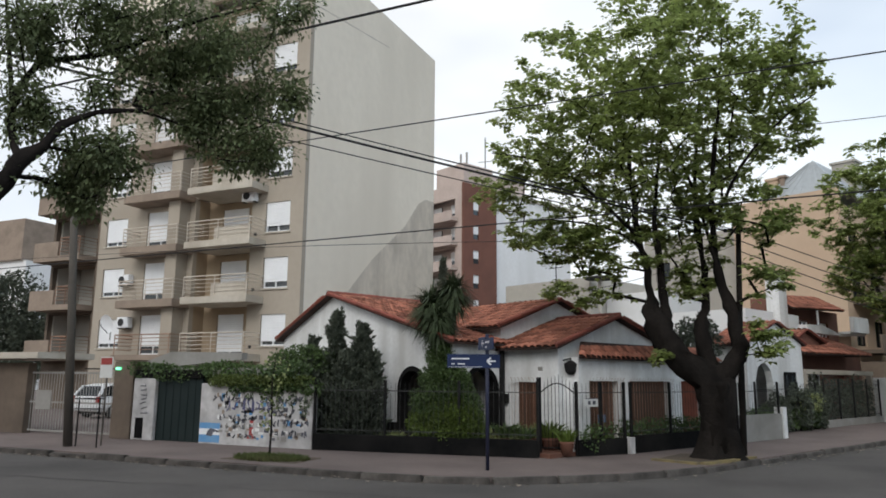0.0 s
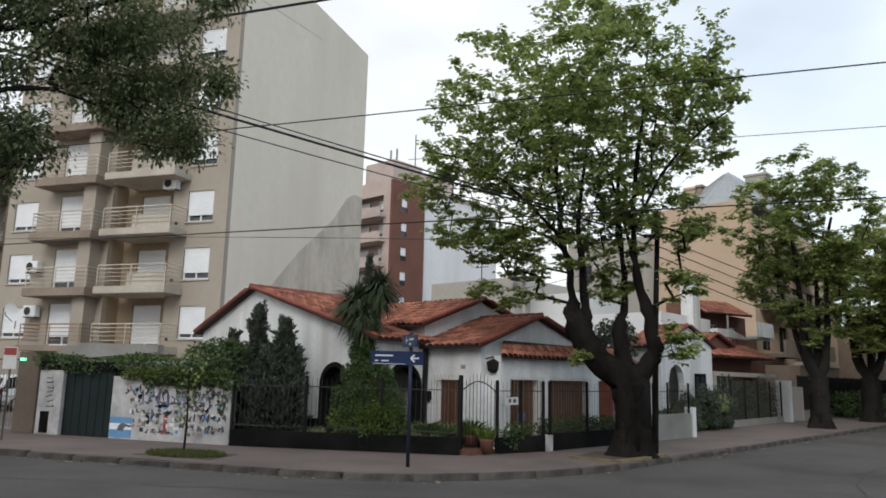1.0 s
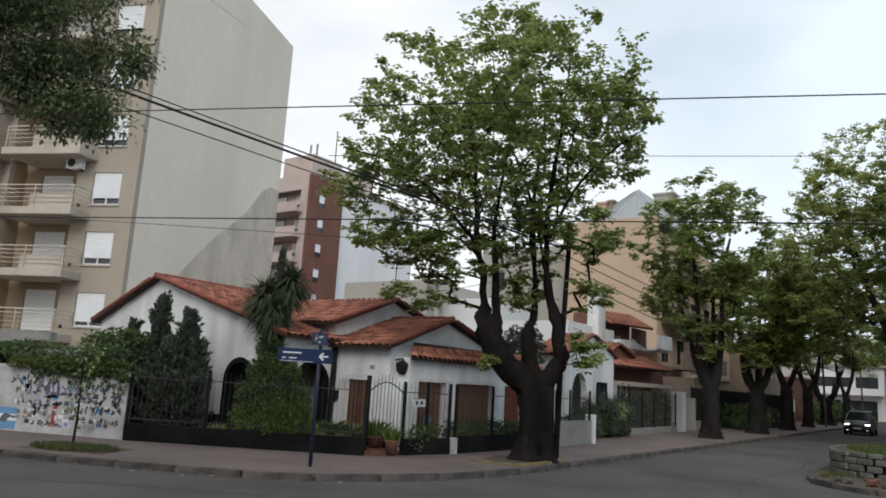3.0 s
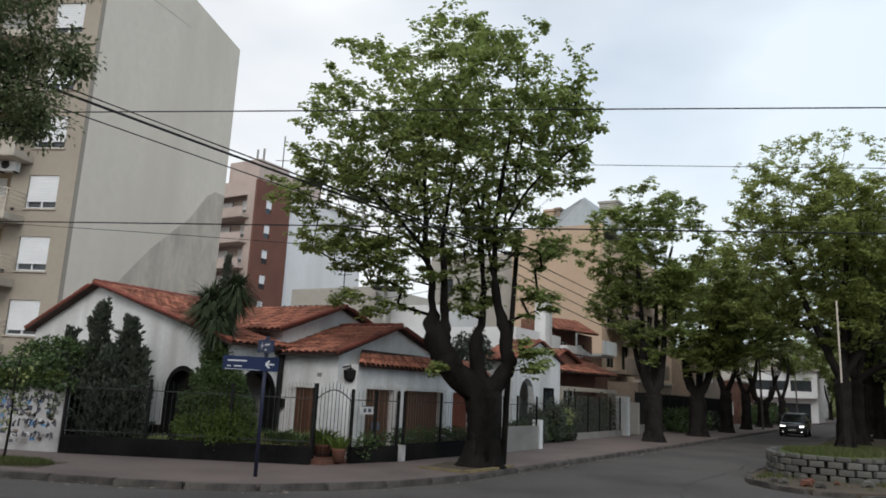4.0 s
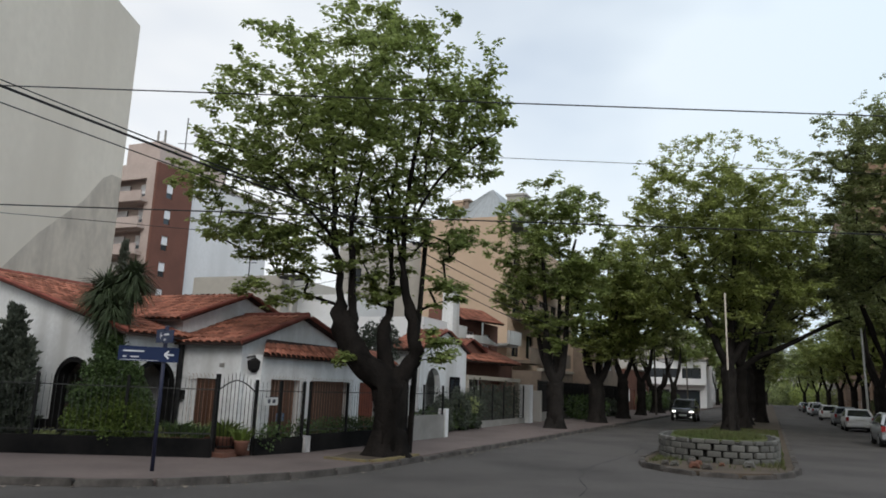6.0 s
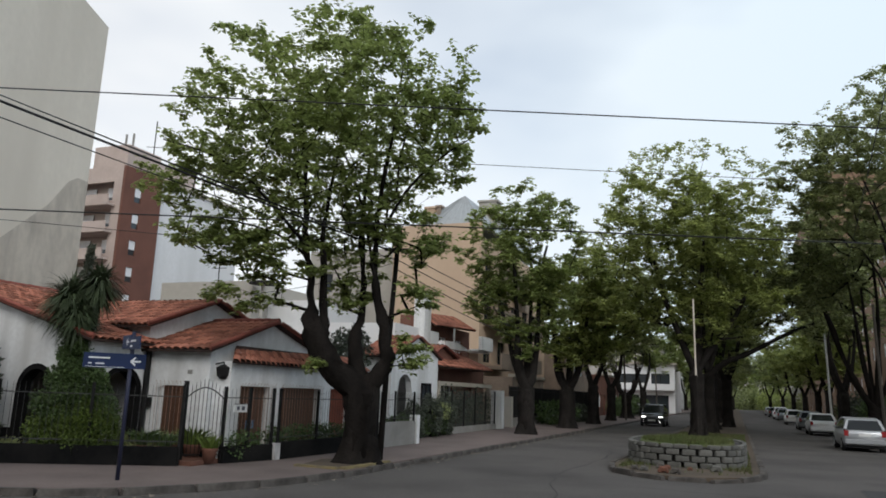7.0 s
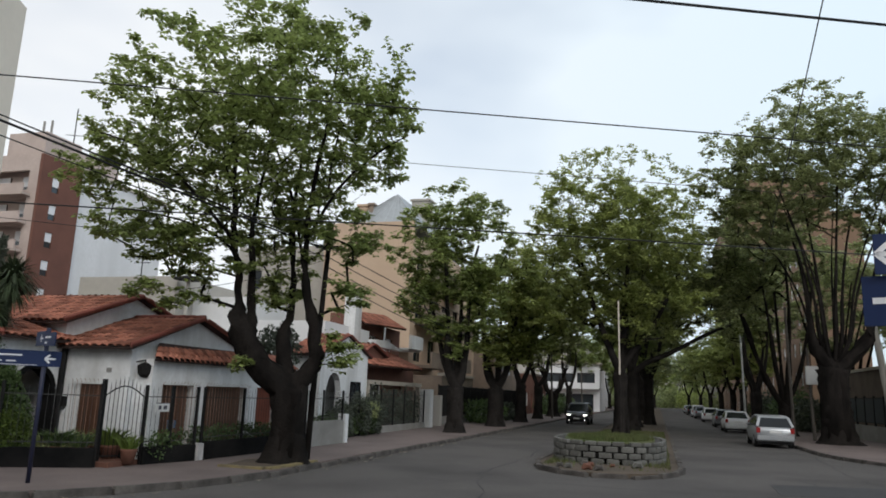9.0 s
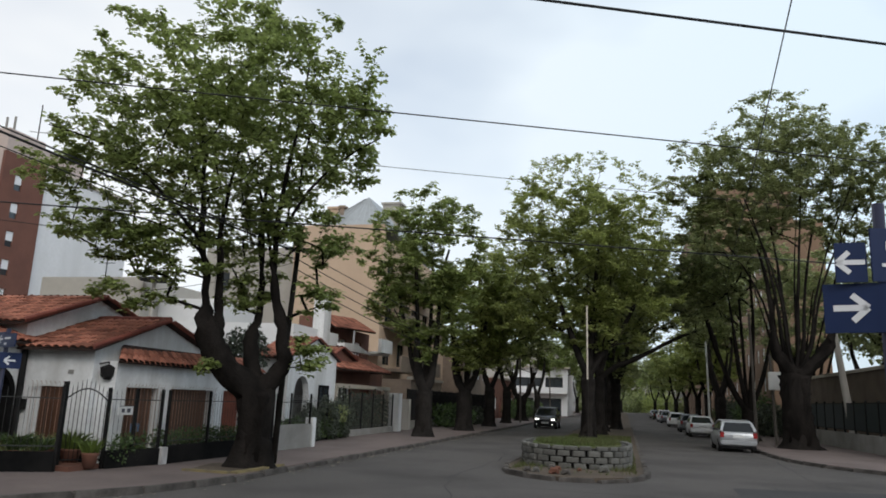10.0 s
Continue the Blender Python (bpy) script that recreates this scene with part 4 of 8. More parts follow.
verge(house, [(m_l - 0.2, m_a - 0.22, zl + 0.03), ridge_f, (m_r + 0.28, m_a - 0.22, zr + 0.03)])
verge(house, [ridge_f, ridge_b], 0.09)
# wing with the gable to the avenue
c_a0, c_ap, c_a1, c_r, c_l = 14.56, 17.0, 19.9, -11.87, -13.95
zc0, zca = 2.62, 3.45
top_c = lambda u: lerp(zc0, zca, (u - c_a0) / (c_ap - c_a0)) if u < c_ap else lerp(zca, zc0, (u - c_ap) / (c_a1 - c_ap))
us = sorted({c_a0, 15.6, 16.9, 17.5, 19.45, c_ap, c_a1})
low_c = lambda u: 0.0
part("wall", Shape().columns([c_a0, c_ap, c_a1], low_c, top_c, c_r - T, c_r, swap=True), WHITE_STUCCO, house, "white gable wall to the avenue")
part("wall", Shape().panel(m_r, c_r - T, 0, 2.62, [(-13.25, -12.6, 0.55, 1.73)], c_a0, c_a0 + T), WHITE_STUCCO, house)
part("wall", Shape().box(c_l, c_r - T, c_a1 - T, c_a1, 0, 2.6), WHITE_STUCCO, house)
sh = part("shutter", Shape().box(-13.25, -12.6, c_a0 + 0.06, c_a0 + 0.12, 0.55, 1.73), WOOD, house, "brown wooden shutter")
for i in range(14):
    part("slat", Shape().box(-13.23, -12.62, c_a0 + 0.04, c_a0 + 0.06, 0.58 + i * 0.08, 0.64 + i * 0.08), WOOD, sh)
ridge_f, ridge_b = (c_r + 0.22, c_ap, zca + 0.1), (c_l, c_ap, zca + 0.1)
tiled_slope(house, (c_r + 0.22, c_a0 - 0.3, zc0 - 0.02), (c_l, c_a0 - 0.3, zc0 - 0.02), ridge_f, ridge_b)
tiled_slope(house, (c_r + 0.22, c_a1 + 0.3, zc0 - 0.02), (c_l, c_a1 + 0.3, zc0 - 0.02), ridge_f, ridge_b, limit=60)
verge(house, [(c_r + 0.2, c_a0 - 0.3, zc0 + 0.03), ridge_f, (c_r + 0.2, c_a1 + 0.3, zc0 + 0.03)])
verge(house, [ridge_f, ridge_b], 0.09)
# lean-to with the two wide shutters
l_r = c_r + 0.45
part("wall", Shape().panel(14.8, 21.6, 0, 2.36, [(15.22, 16.48, 0.0, 1.78), (17.0, 18.98, 0.3, 1.78), (19.6, 20.8, 0.0, 1.78)], c_r + 0.002, l_r, swap=True), WHITE_STUCCO, house, "white lean-to wall")
for a0, a1, z0, mt in ((15.22, 16.48, 0.0, WOOD), (17.0, 18.98, 0.3, WOOD), (19.6, 20.8, 0.0, RED_WOOD)):
    d = part("shutter", Shape().box(l_r - 0.24, l_r - 0.2, a0, a1, z0, 1.78), mt, house, "brown wooden roller shutter")
    for i in range(int((1.78 - z0) / 0.12)):
        part("slat", Shape().box(l_r - 0.2, l_r - 0.17, a0 + 0.02, a1 - 0.02, z0 + 0.01 + i * 0.12, z0 + 0.115 + i * 0.12), mt, d)
tiled_slope(house, (l_r + 0.2, 14.6, 2.36), (l_r + 0.2, 21.7, 2.36), (c_r + 0.01, 15.5, 2.80), (c_r + 0.01, 21.7, 2.80), limit=200)
for b in ((l_r, l_r + 0.012, 16.48, 19.6, 0, 0.3), (m_r, c_r + 0.012, c_a0 - 0.012, c_a0, 0, 0.55), (c_r, c_r + 0.012, c_a0, 14.8, 0, 0.55)):
    part("plinth", Shape().box(*b), DARK_PAINT, house)
# higher wing behind
h_r, h_l, h_a0, h_ap, h_a1 = -13.95, -20.5, 14.66, 17.05, 19.7
zh, zha = 3.22, 4.07
top_h = lambda u: lerp(zh, zha, (u - h_a0) / (h_ap - h_a0)) if u < h_ap else lerp(zha, zh, (u - h_ap) / (h_a1 - h_ap))
part("wall", Shape().columns([h_a0, h_ap, h_a1], low_c, top_h, h_r - T, h_r, swap=True), WHITE_STUCCO, house)
part("wall", Shape().box(h_l, h_r - T, h_a0, h_a0 + T, 0, zh), WHITE_STUCCO, house)
ridge_f, ridge_b = (h_r + 0.22, h_ap, zha + 0.1), (h_l, h_ap, zha + 0.1)
tiled_slope(house, (h_r + 0.22, h_a0 - 0.3, zh - 0.02), (h_l, h_a0 - 0.3, zh - 0.02), ridge_f, ridge_b, limit=280)
tiled_slope(house, (h_r + 0.22, h_a1 + 0.3, zh - 0.02), (h_l, h_a1 + 0.3, zh - 0.02), ridge_f, ridge_b, limit=40)
verge(house, [(h_r + 0.2, h_a0 - 0.3, zh + 0.03), ridge_f, (h_r + 0.2, h_a1 + 0.3, zh + 0.03)])
part("downpipe", Shape().tube([(m_r + 0.08, c_a0 - 0.10, 2.6), (m_r + 0.08, c_a0 - 0.10, 0.05)], 0.075, 8), IRON, house, "black downpipe")

# ---- garden wall, garage, gates on the side street ----
def leaf_cloud(s, center, radii, n, size, rng, droop=0.2, fill=0.45, floor=None):
    """Leaves on and in a lumpy ellipsoid."""
    c = Vector(center)
    for _ in range(n):
        d = rand_dir(rng)
        q = (fill + (1 - fill) * rng.random() ** 0.5) * (1 + 0.14 * math.sin(5 * d.x + 3 * d.z + c.x) + 0.10 * math.sin(9 * d.y + 7 * d.z))
        p = c + Vector((d.x * radii[0], d.y * radii[1], d.z * radii[2])) * q
        if floor is not None and p.z < floor:
            p.z = floor + 0.05 * rng.random()
        out = (d + rand_dir(rng) * 0.8 + Vector((0, 0, -droop))).normalized()
        leaf_fan(s, p, out, rand_dir(rng), size * rng.uniform(0.6, 1.3), rng)
    return s


def shrub(name, label, blobs, leaf, seed, size=0.07, density=420, base=None, stem=True, category="shrub", droop=0.2):
    rng = random.Random(seed)
    base = base or (blobs[0][0][0], blobs[0][0][1], 0)
    ob = thing(name, label, category, base)
    s = Shape()
    for c, r in blobs:
        leaf_cloud(s, c, r, int(density * (r[0] * r[1] + r[1] * r[2] + r[0] * r[2])), size, rng, droop, floor=base[2] + 0.02)
    part("foliage", s, leaf, ob, kind="stuff")
    if stem:
        st = Shape()
        for c, r in blobs:
            st.tube([base, ((base[0] + c[0]) / 2 + 0.03, (base[1] + c[1]) / 2, (base[2] + c[2]) / 2), (c[0], c[1], c[2] + r[2] * 0.5)], [0.045, 0.03, 0.012], 6)
        part("stem", st, BARK, ob)
    return ob


WY = 16.0
gw = thing("garden_wall", "weathered white garden wall covered in posters, spray paint and a flag", "wall", (-12.9, WY, 0))
part("wall", Shape().box(-14.72, -10.98, WY, WY + 0.22, -0.05, 1.62), POSTER_WALL, gw, bevel=0.012)
rng = random.Random(41)
for band, (z, h, n, mt, x0, x1) in enumerate(((1.24, 0.20, 7, SCRAWL, -14.3, -12.9), (1.08, 0.40, 9, SCRAWL_BLUE, -13.8, -12.3), (0.88, 0.24, 9, SCRAWL, -12.9, -11.1), (1.2, 0.24, 9, SCRAWL, -12.5, -11.1), (0.62, 0.2, 10, SCRAWL, -12.5, -11.1), (0.36, 0.2, 9, SCRAWL, -12.3, -11.1), (0.72, 0.16, 8, SCRAWL, -14.1, -12.7), (0.5, 0.14, 6, CONCRETE, -13.8, -12.9), (0.25, 0.12, 6, SCRAWL, -13.7, -12.7))):
    for i in range(n):
        x = lerp(x0, x1, (i + 0.5) / n) + rng.uniform(-0.04, 0.04)
        w = (x1 - x0) / n * 0.42
        pts = [(x + rng.uniform(-w, w), WY - 0.006, z + rng.uniform(-h / 2, h / 2)) for _ in range(5)]
        part("scrawl", Shape().tube(pts, [rng.uniform(0.014, 0.026)] * 5, 4), mt, gw, "unreadable spray-painted scrawl")
for _ in range(150):
    x, z, w, h = rng.uniform(-14.15, -11.15), rng.uniform(0.15, 1.3), rng.uniform(0.05, 0.16), rng.uniform(0.04, 0.13)
    part("poster_scrap", Shape().box(x, x + w, WY - 0.008, WY - 0.003, z, z + h), rng.choice((SCRAWL, PLATE, WHITE_STUCCO, CONCRETE, SCRAWL, SLAB_BROWN, FLAG_BLUE, CONCRETE)), gw)
part("painted_flag", Shape().box(-14.70, -13.98, WY - 0.005, WY - 0.001, 0.40, 0.56), FLAG_BLUE, gw, "blue painted band")
part("painted_flag", Shape().box(-14.70, -13.98, WY - 0.005, WY - 0.001, 0.24, 0.40), WHITE_PAINT, gw)
part("painted_flag", Shape().box(-14.70, -13.98, WY - 0.005, WY - 0.001, 0.04, 0.24), FLAG_BLUE, gw, "blue painted band")
part("painted_figure", Shape().prism([(-14.45, 0.22), (-14.25, 0.2), (-14.2, 0.3), (-14.05, 0.36), (-14.3, 0.42), (-14.4, 0.34)], WY - 0.009, WY - 0.0055, Matrix(((1, 0, 0, 0), (0, 0, 1, 0), (0, 1, 0, 0), (0, 0, 0, 1)))), SCRAWL, gw)
part("painted_figure", Shape().box(-12.98, -12.86, WY - 0.006, WY - 0.002, 0.25, 0.66).box(-13.04, -12.82, WY - 0.007, WY - 0.003, 0.18, 0.26), SCRAWL_RED, gw, "red painted figure")

gar = thing("garage", "low garage with dark green steel door and white jamb", "garage", (-16.4, WY, 0))
part("door", Shape().box(-16.42, -14.76, WY + 0.10, WY + 0.15, 0, 1.76), GREEN_DOOR, gar, "dark green steel garage door")
for i in range(6):
    part("door_rib", Shape().box(-16.40 + i * 0.275, -16.385 + i * 0.275, WY + 0.085, WY + 0.10, 0.02, 1.74), GREEN_DOOR, gar)
part("jamb", Shape().box(-17.28, -16.44, WY, WY + 0.3, 0, 1.74), POSTER_WALL, gar, "white jamb with scribbles", bevel=0.01)
part("lintel", Shape().box(-17.28, -14.74, WY + 0.02, WY + 0.3, 1.76, 1.98), DARK_PAINT, gar)
part("roof", Shape().box(-17.6, -12.6, WY + 0.3, WY + 5.0, 1.85, 2.05), CONCRETE, gar)
part("wall", Shape().box(-17.28, -17.1, WY + 0.3, WY + 5.0, 0, 1.85), CONCRETE, gar)
part("wall", Shape().box(-17.1, -12.6, WY + 4.8, WY + 5.0, 0, 1.85), CONCRETE, gar)
part("gable_coping", Shape().add([(-18.3, 17.0, 2.15), (-16.9, 17.0, 2.55), (-14.2, 17.0, 2.5), (-14.2, 17.0, 2.3), (-18.3, 17.0, 2.0), (-18.3, 17.25, 2.15), (-16.9, 17.25, 2.55), (-14.2, 17.25, 2.5), (-14.2, 17.25, 2.3), (-18.3, 17.25, 2.0)], [(0, 4, 3, 2, 1), (5, 6, 7, 8, 9), (0, 1, 6, 5), (1, 2, 7, 6), (2, 3, 8, 7), (3, 4, 9, 8), (4, 0, 5, 9)]), CONCRETE, gar, "grey sloping parapet")
part("meter_box", Shape().box(-17.1, -16.82, WY - 0.03, WY, 0.05, 0.62), DARK_PAINT, gar, "black meter box")
for i in range(7):
    z = 0.75 + 0.13 * i
    x = -16.95 + rng.uniform(-0.1, 0.1)
    part("scrawl", Shape().tube([(x, WY - 0.005, z), (x + rng.uniform(0.1, 0.3), WY - 0.005, z + rng.uniform(-0.05, 0.07)), (x + 0.2, WY - 0.005, z + 0.05)], 0.014, 4), SCRAWL, gar)
s = Shape()
rng = random.Random(5)
for x in [-17.3 + 0.22 * i for i in range(27)]:
    leaf_cloud(s, (x, 16.35 + rng.uniform(-0.25, 0.3), 1.93 + 0.07 * math.sin(2.1 * x)), (0.36, 0.45, 0.22), 260, 0.075, rng)
for x in [-13.5 + 0.16 * i for i in range(17)]:
    leaf_cloud(s, (x, WY + 0.02, 1.60 - 0.06 * abs(math.sin(2.4 * x))), (0.22, 0.2, 0.15 + 0.05 * math.sin(5 * x)), 170, 0.07, rng, droop=0.8)
for x, z in ((-12.2, 1.3), (-12.0, 1.2), (-11.6, 1.25), (-11.25, 1.05), (-11.1, 1.3), (-12.5, 1.4), (-13.0, 1.45)):
    leaf_cloud(s, (x, WY - 0.03, z), (0.12, 0.06, 0.24), 80, 0.055, rng, droop=1.0)
ivy = solo("creeper", s, LEAF_IVY, "green creeper hanging over the garden wall and garage", "plant", (-13, 16.5, 1.6), kind="stuff")
s = Shape()
for x in [-12.9 + 0.2 * i for i in range(9)]:
    leaf_cloud(s, (x, 16.95, 2.3 + 0.12 * math.sin(3 * x)), (0.32, 0.3, 0.30), 300, 0.07, rng)
solo("creeper", s, LEAF_IVY, "dark bushy creeper rising behind the garden wall", "plant", (-12, 16.9, 1.9), kind="stuff")
s = Shape()
for x in [-14.2 + 0.15 * i for i in range(21)]:
    leaf_cloud(s, (x, WY + 0.0, 1.70), (0.2, 0.24, 0.15), 190, 0.055, rng)
solo("creeper", s, LEAF_LIME, "yellow-green new growth on top of the creeper", "plant", (-12, 16.6, 1.8), kind="stuff")

col = thing("gate_pillar", "brown rendered gate pillar with a small lit green lamp", "pillar", (-17.7, WY, 0))
part("shaft", Shape().box(-18.1, -17.32, WY - 0.02, WY + 0.6, 0, 2.24), GATE_AND_SHADE_BROWN, col, bevel=0.012)
part("lamp", Shape().box(-17.98, -17.83, WY - 0.09, WY - 0.02, 1.98, 2.06), GREEN_ON, col, "small green light")
part("lamp_arm", Shape().box(-19.3, -17.98, WY - 0.06, WY - 0.03, 1.99, 2.03), IRON, col)
lw = thing("gate_wall", "brown rendered wall with a flat concrete canopy", "wall", (-24, WY, 0))
part("wall", Shape().box(-40.0, -21.95, WY, WY + 0.3, 0, 2.2), GATE_AND_SHADE_BROWN, lw, bevel=0.01)
part("canopy", Shape().box(-26.5, -20.9, WY - 0.5, WY + 1.6, 2.32, 2.52), SLAB, lw, bevel=0.01)
gate = thing("gate", "dull grey painted iron bar gate across the apartment drive", "gate", (-20, WY, 0))
s = Shape().box(-21.9, -18.15, WY + 0.13, WY + 0.17, 0.08, 0.13).box(-21.9, -18.15, WY + 0.13, WY + 0.17, 1.86, 1.91).box(-21.9, -18.15, WY + 0.13, WY + 0.17, 0.95, 1.0)
part("gate_frame", s, CONCRETE, gate)
for i in range(31):
    x = -21.85 + i * 0.122
    part("bar", Shape().tube([(x, WY + 0.15, 0.05), (x, WY + 0.15, 1.95)], 0.011, 5), CONCRETE, gate)
part("panel", Shape().box(-21.6, -20.9, WY + 0.10, WY + 0.125, 0.75, 1.35), CONCRETE, gate, "grey mesh panel")

# ---- iron fences round the corner garden ----
def fence_run(points, label, low=0.40, high=1.72, spacing=0.125, axes=FLAT, post_every=1.9, wall=True, bar=0.006, mat=IRON, wall_mat=DARK_PAINT, bar_mat=IRON_BARS):
    ob = thing("fence", label, "fence", (*points[0], 0), axes)
    for p, q in zip(points[:-1], points[1:]):
        p, q = Vector((*p, 0)), Vector((*q, 0))
        d, ln = (q - p).normalized(), (q - p).length
        n = Vector((-d.y, d.x, 0))
        turn = Matrix.Translation(p) @ Matrix.Rotation(math.atan2(d.y, d.x), 4, "Z")
        if wall:
            part("low_wall", Shape().box(0, ln, -0.09, 0.09, -0.05, low, turn), wall_mat, ob, bevel=0.01)
        part("rail", Shape().box(0, ln, -0.012, 0.012, low + 0.10, low + 0.122, turn), bar_mat, ob)
        part("rail", Shape().box(0, ln, -0.012, 0.012, high - 0.24, high - 0.22, turn), bar_mat, ob)
        for i in range(int(ln / spacing)):
            s = Shape()
            x = (i + 0.5) * spacing
            s.tube([turn @ Vector((x, 0, low)), turn @ Vector((x, 0, high - 0.06)), turn @ Vector((x, 0, high))], [bar, bar, 0.002], 4)
            part("bar", s, bar_mat, ob)
        k = max(1, round(ln / post_every))
        for i in range(k + 1):
            part("post", Shape().box(ln * i / k - 0.03, ln * i / k + 0.03, -0.03, 0.03, 0, high + 0.03, turn), mat, ob)
    return ob


fence_run([(-10.93, 16.02), (-5.25, 16.85)], "black iron railing on a low black wall before the garden")
fence_run([(-11.2, 14.39), (-10.85, 15.86)], "black iron gate railing beside the garden path", axes=AV, post_every=0.9, low=0.38)
fence_run([(-10.83, 16.12), (-10.68, 21.4)], "black iron railing on a low black wall along the avenue", axes=AV, low=0.42, spacing=0.13)
fence_run([(-10.66, 21.6), (-10.62, 24.1)], "black iron railing above a grey wall by the avenue", axes=AV, low=0.78, spacing=0.14, wall_mat=CONCRETE)
gg = thing("garden_gate", "black iron garden gate with an arched top and spear tips", "gate", (-11.45, 14.05, 0), AV)
g_p, g_q = Vector((-11.72, 13.63, 0)), Vector((-11.2, 14.36, 0))
for i in range(10):
    t = (i + 0.5) / 10
    b = g_p.lerp(g_q, t)
    top = 1.62 + 0.26 * math.sin(math.pi * t)
    part("bar", Shape().tube([b + Vector((0, 0, 0.14)), b + Vector((0, 0, top - 0.05)), b + Vector((0, 0, top + 0.04))], [0.008, 0.008, 0.002], 5), IRON, gg)
for z0, bow in ((0.2, 0.0), (1.45, 0.26)):
    part("rail", Shape().tube([g_p.lerp(g_q, i / 10) + Vector((0, 0, z0 + bow * math.sin(math.pi * i / 10))) for i in range(11)], 0.015, 5), IRON, gg)
part("post", Shape().box(-11.76, -11.68, 13.59, 13.67, -0.02, 1.85), IRON, gg)
solo("fence_pillar", Shape().box(-10.95, -10.72, 15.88, 16.10, -0.05, 0.40), POSTER_WALL, "small white pillar end in the railing", "pillar", (-10.83, 16, 0), AV)
solo("fence_pillar", Shape().box(-10.78, -10.50, 24.12, 24.40, -0.05, 0.98), WHITE_STUCCO, "low white painted pillar by the pavement", "pillar", (-10.6, 24.2, 0), AV)
path = thing("garden_path", "red tiled garden path with a step", "path", (-11.6, 14.0, 0), AV, kind="structure")
part("path", Shape().box(-12.6, -11.25, 13.45, 14.45, -0.02, 0.10), TERRACOTTA, path)
garden = solo("garden_bed", Shape().prism([(-10.9, 16.1), (-5.3, 16.95), (-4.6, 17.8), (-3.7, 18.9), (-1.0, 24.6), (-4.4, 26.0), (-14.2, 22.0), (-14.6, 19.8)], -0.1, 0.03), SOIL, "dark earth of the corner garden", "garden", kind="structure")

# plants of the corner garden
def conifer(label, spires, seed):
    rng = random.Random(seed)
    x0, y0 = spires[0][0], spires[0][1]
    ob = thing("cypress", label, "shrub", (x0, y0, 0))
    s, st = Shape(), Shape()
    for x, y, w, h in spires:
        st.tube([(x0, y0, 0), (x, y, h * 0.3), (x, y, h * 0.93)], [0.09, 0.06, 0.01], 6)
        for _ in range(int(105 * w * h)):
            t = rng.random() ** 0.85
            z = 0.15 + t * (h - 0.35)
            a = rng.uniform(0, 6.283)
            prof = w * (min(1.0, 3.2 * t + 0.55)) * (1 - t) ** 0.62
            rr = prof * rng.uniform(0.35, 0.85)
            root = Vector((x + rr * 0.5 * math.cos(a), y + rr * 0.5 * math.sin(a), z - 0.1))
            axis = (Vector((math.cos(a) * (1.0 - 0.6 * t), math.sin(a) * (1.0 - 0.6 * t), rng.uniform(0.7, 1.6))) + rand_dir(rng) * 0.3).normalized()
            ln = rng.uniform(0.22, 0.55) * (0.5 + 0.7 * w)
            tip = root + Vector((math.cos(a), math.sin(a), 0)) * rr * 0.5 + axis * ln * 0.6
            for k in range(26):
                u = rng.random()
                p = root.lerp(tip, u) + rand_dir(rng) * 0.09 * (1.1 - u)
                leaf_fan(s, p, (axis + rand_dir(rng) * 0.6).normalized(), rand_dir(rng), rng.uniform(0.06, 0.15), rng, 0.5)
    part("foliage", s, LEAF_DARK, ob, kind="stuff")
    part("stem", st, BARK, ob)


conifer("dark upright cypress shrub with two ragged tips", [(-11.1, 17.15, 0.72, 3.75), (-10.28, 17.2, 0.72, 3.35), (-11.85, 17.2, 0.60, 3.0), (-10.6, 16.95, 0.95, 2.6), (-9.9, 17.1, 0.6, 2.6), (-11.55, 16.95, 0.85, 2.4), (-10.1, 16.9, 0.6, 1.6)], 8)
shrub("bush", "rounded yellow-green clipped bush behind the railing", [((-7.3, 17.0, 0.68), (0.66, 0.6, 0.68)), ((-8.0, 17.1, 0.62), (0.68, 0.6, 0.6))], LEAF_YELLOW, 13, size=0.045, density=9000)
shrub("ivy_column", "dense green ivy climbing the blade-leaved tree's trunk", [((-7.75, 17.2, 1.15), (0.92, 0.55, 0.6)), ((-7.8, 17.25, 1.7), (0.66, 0.5, 0.55)), ((-7.88, 17.3, 2.25), (0.42, 0.42, 0.55)), ((-7.95, 17.3, 2.75), (0.26, 0.3, 0.45))], LEAF_IVY, 14, size=0.052, density=9500, category="climber")


def blade_tree(label, heads, seed):
    rng = random.Random(seed)
    base = (-7.8, 17.4, 0)
    ob = thing("cordyline", label, "tree", base)
    tr, s = Shape(), Shape()
    for hx, hy, hz, r in heads:
        tr.tube([base, (-7.8, 17.4, 1.5), (lerp(-7.8, hx, 0.5), hy, lerp(1.5, hz, 0.6)), (hx, hy, hz)], [0.14, 0.11, 0.09, 0.07], 8)
        for _ in range(760):
            d = rand_dir(rng)
            d.z = abs(d.z) * 1.1 - 0.3 if rng.random() < 0.75 else -abs(d.z) - 0.2
            d.normalize()
            ln = r * rng.uniform(0.75, 1.15)
            c = Vector((hx, hy, hz + rng.uniform(-0.18, 0.16)))
            side = d.cross(Vector((0, 0, 1))).normalized() * 0.019
            p1, p2 = c + d * ln * 0.55, c + d * ln + Vector((0, 0, -0.35 * ln * (1 - abs(d.z) * 0.5)))
            s.add([c - side * 0.6, c + side * 0.6, p1 + side, p2, p1 - side], [(0, 1, 2, 4), (4, 2, 3)])
    part("trunk", tr, BARK, ob, smooth=True)
    part("blade_leaves", s, LEAF_PALM, ob, kind="stuff")


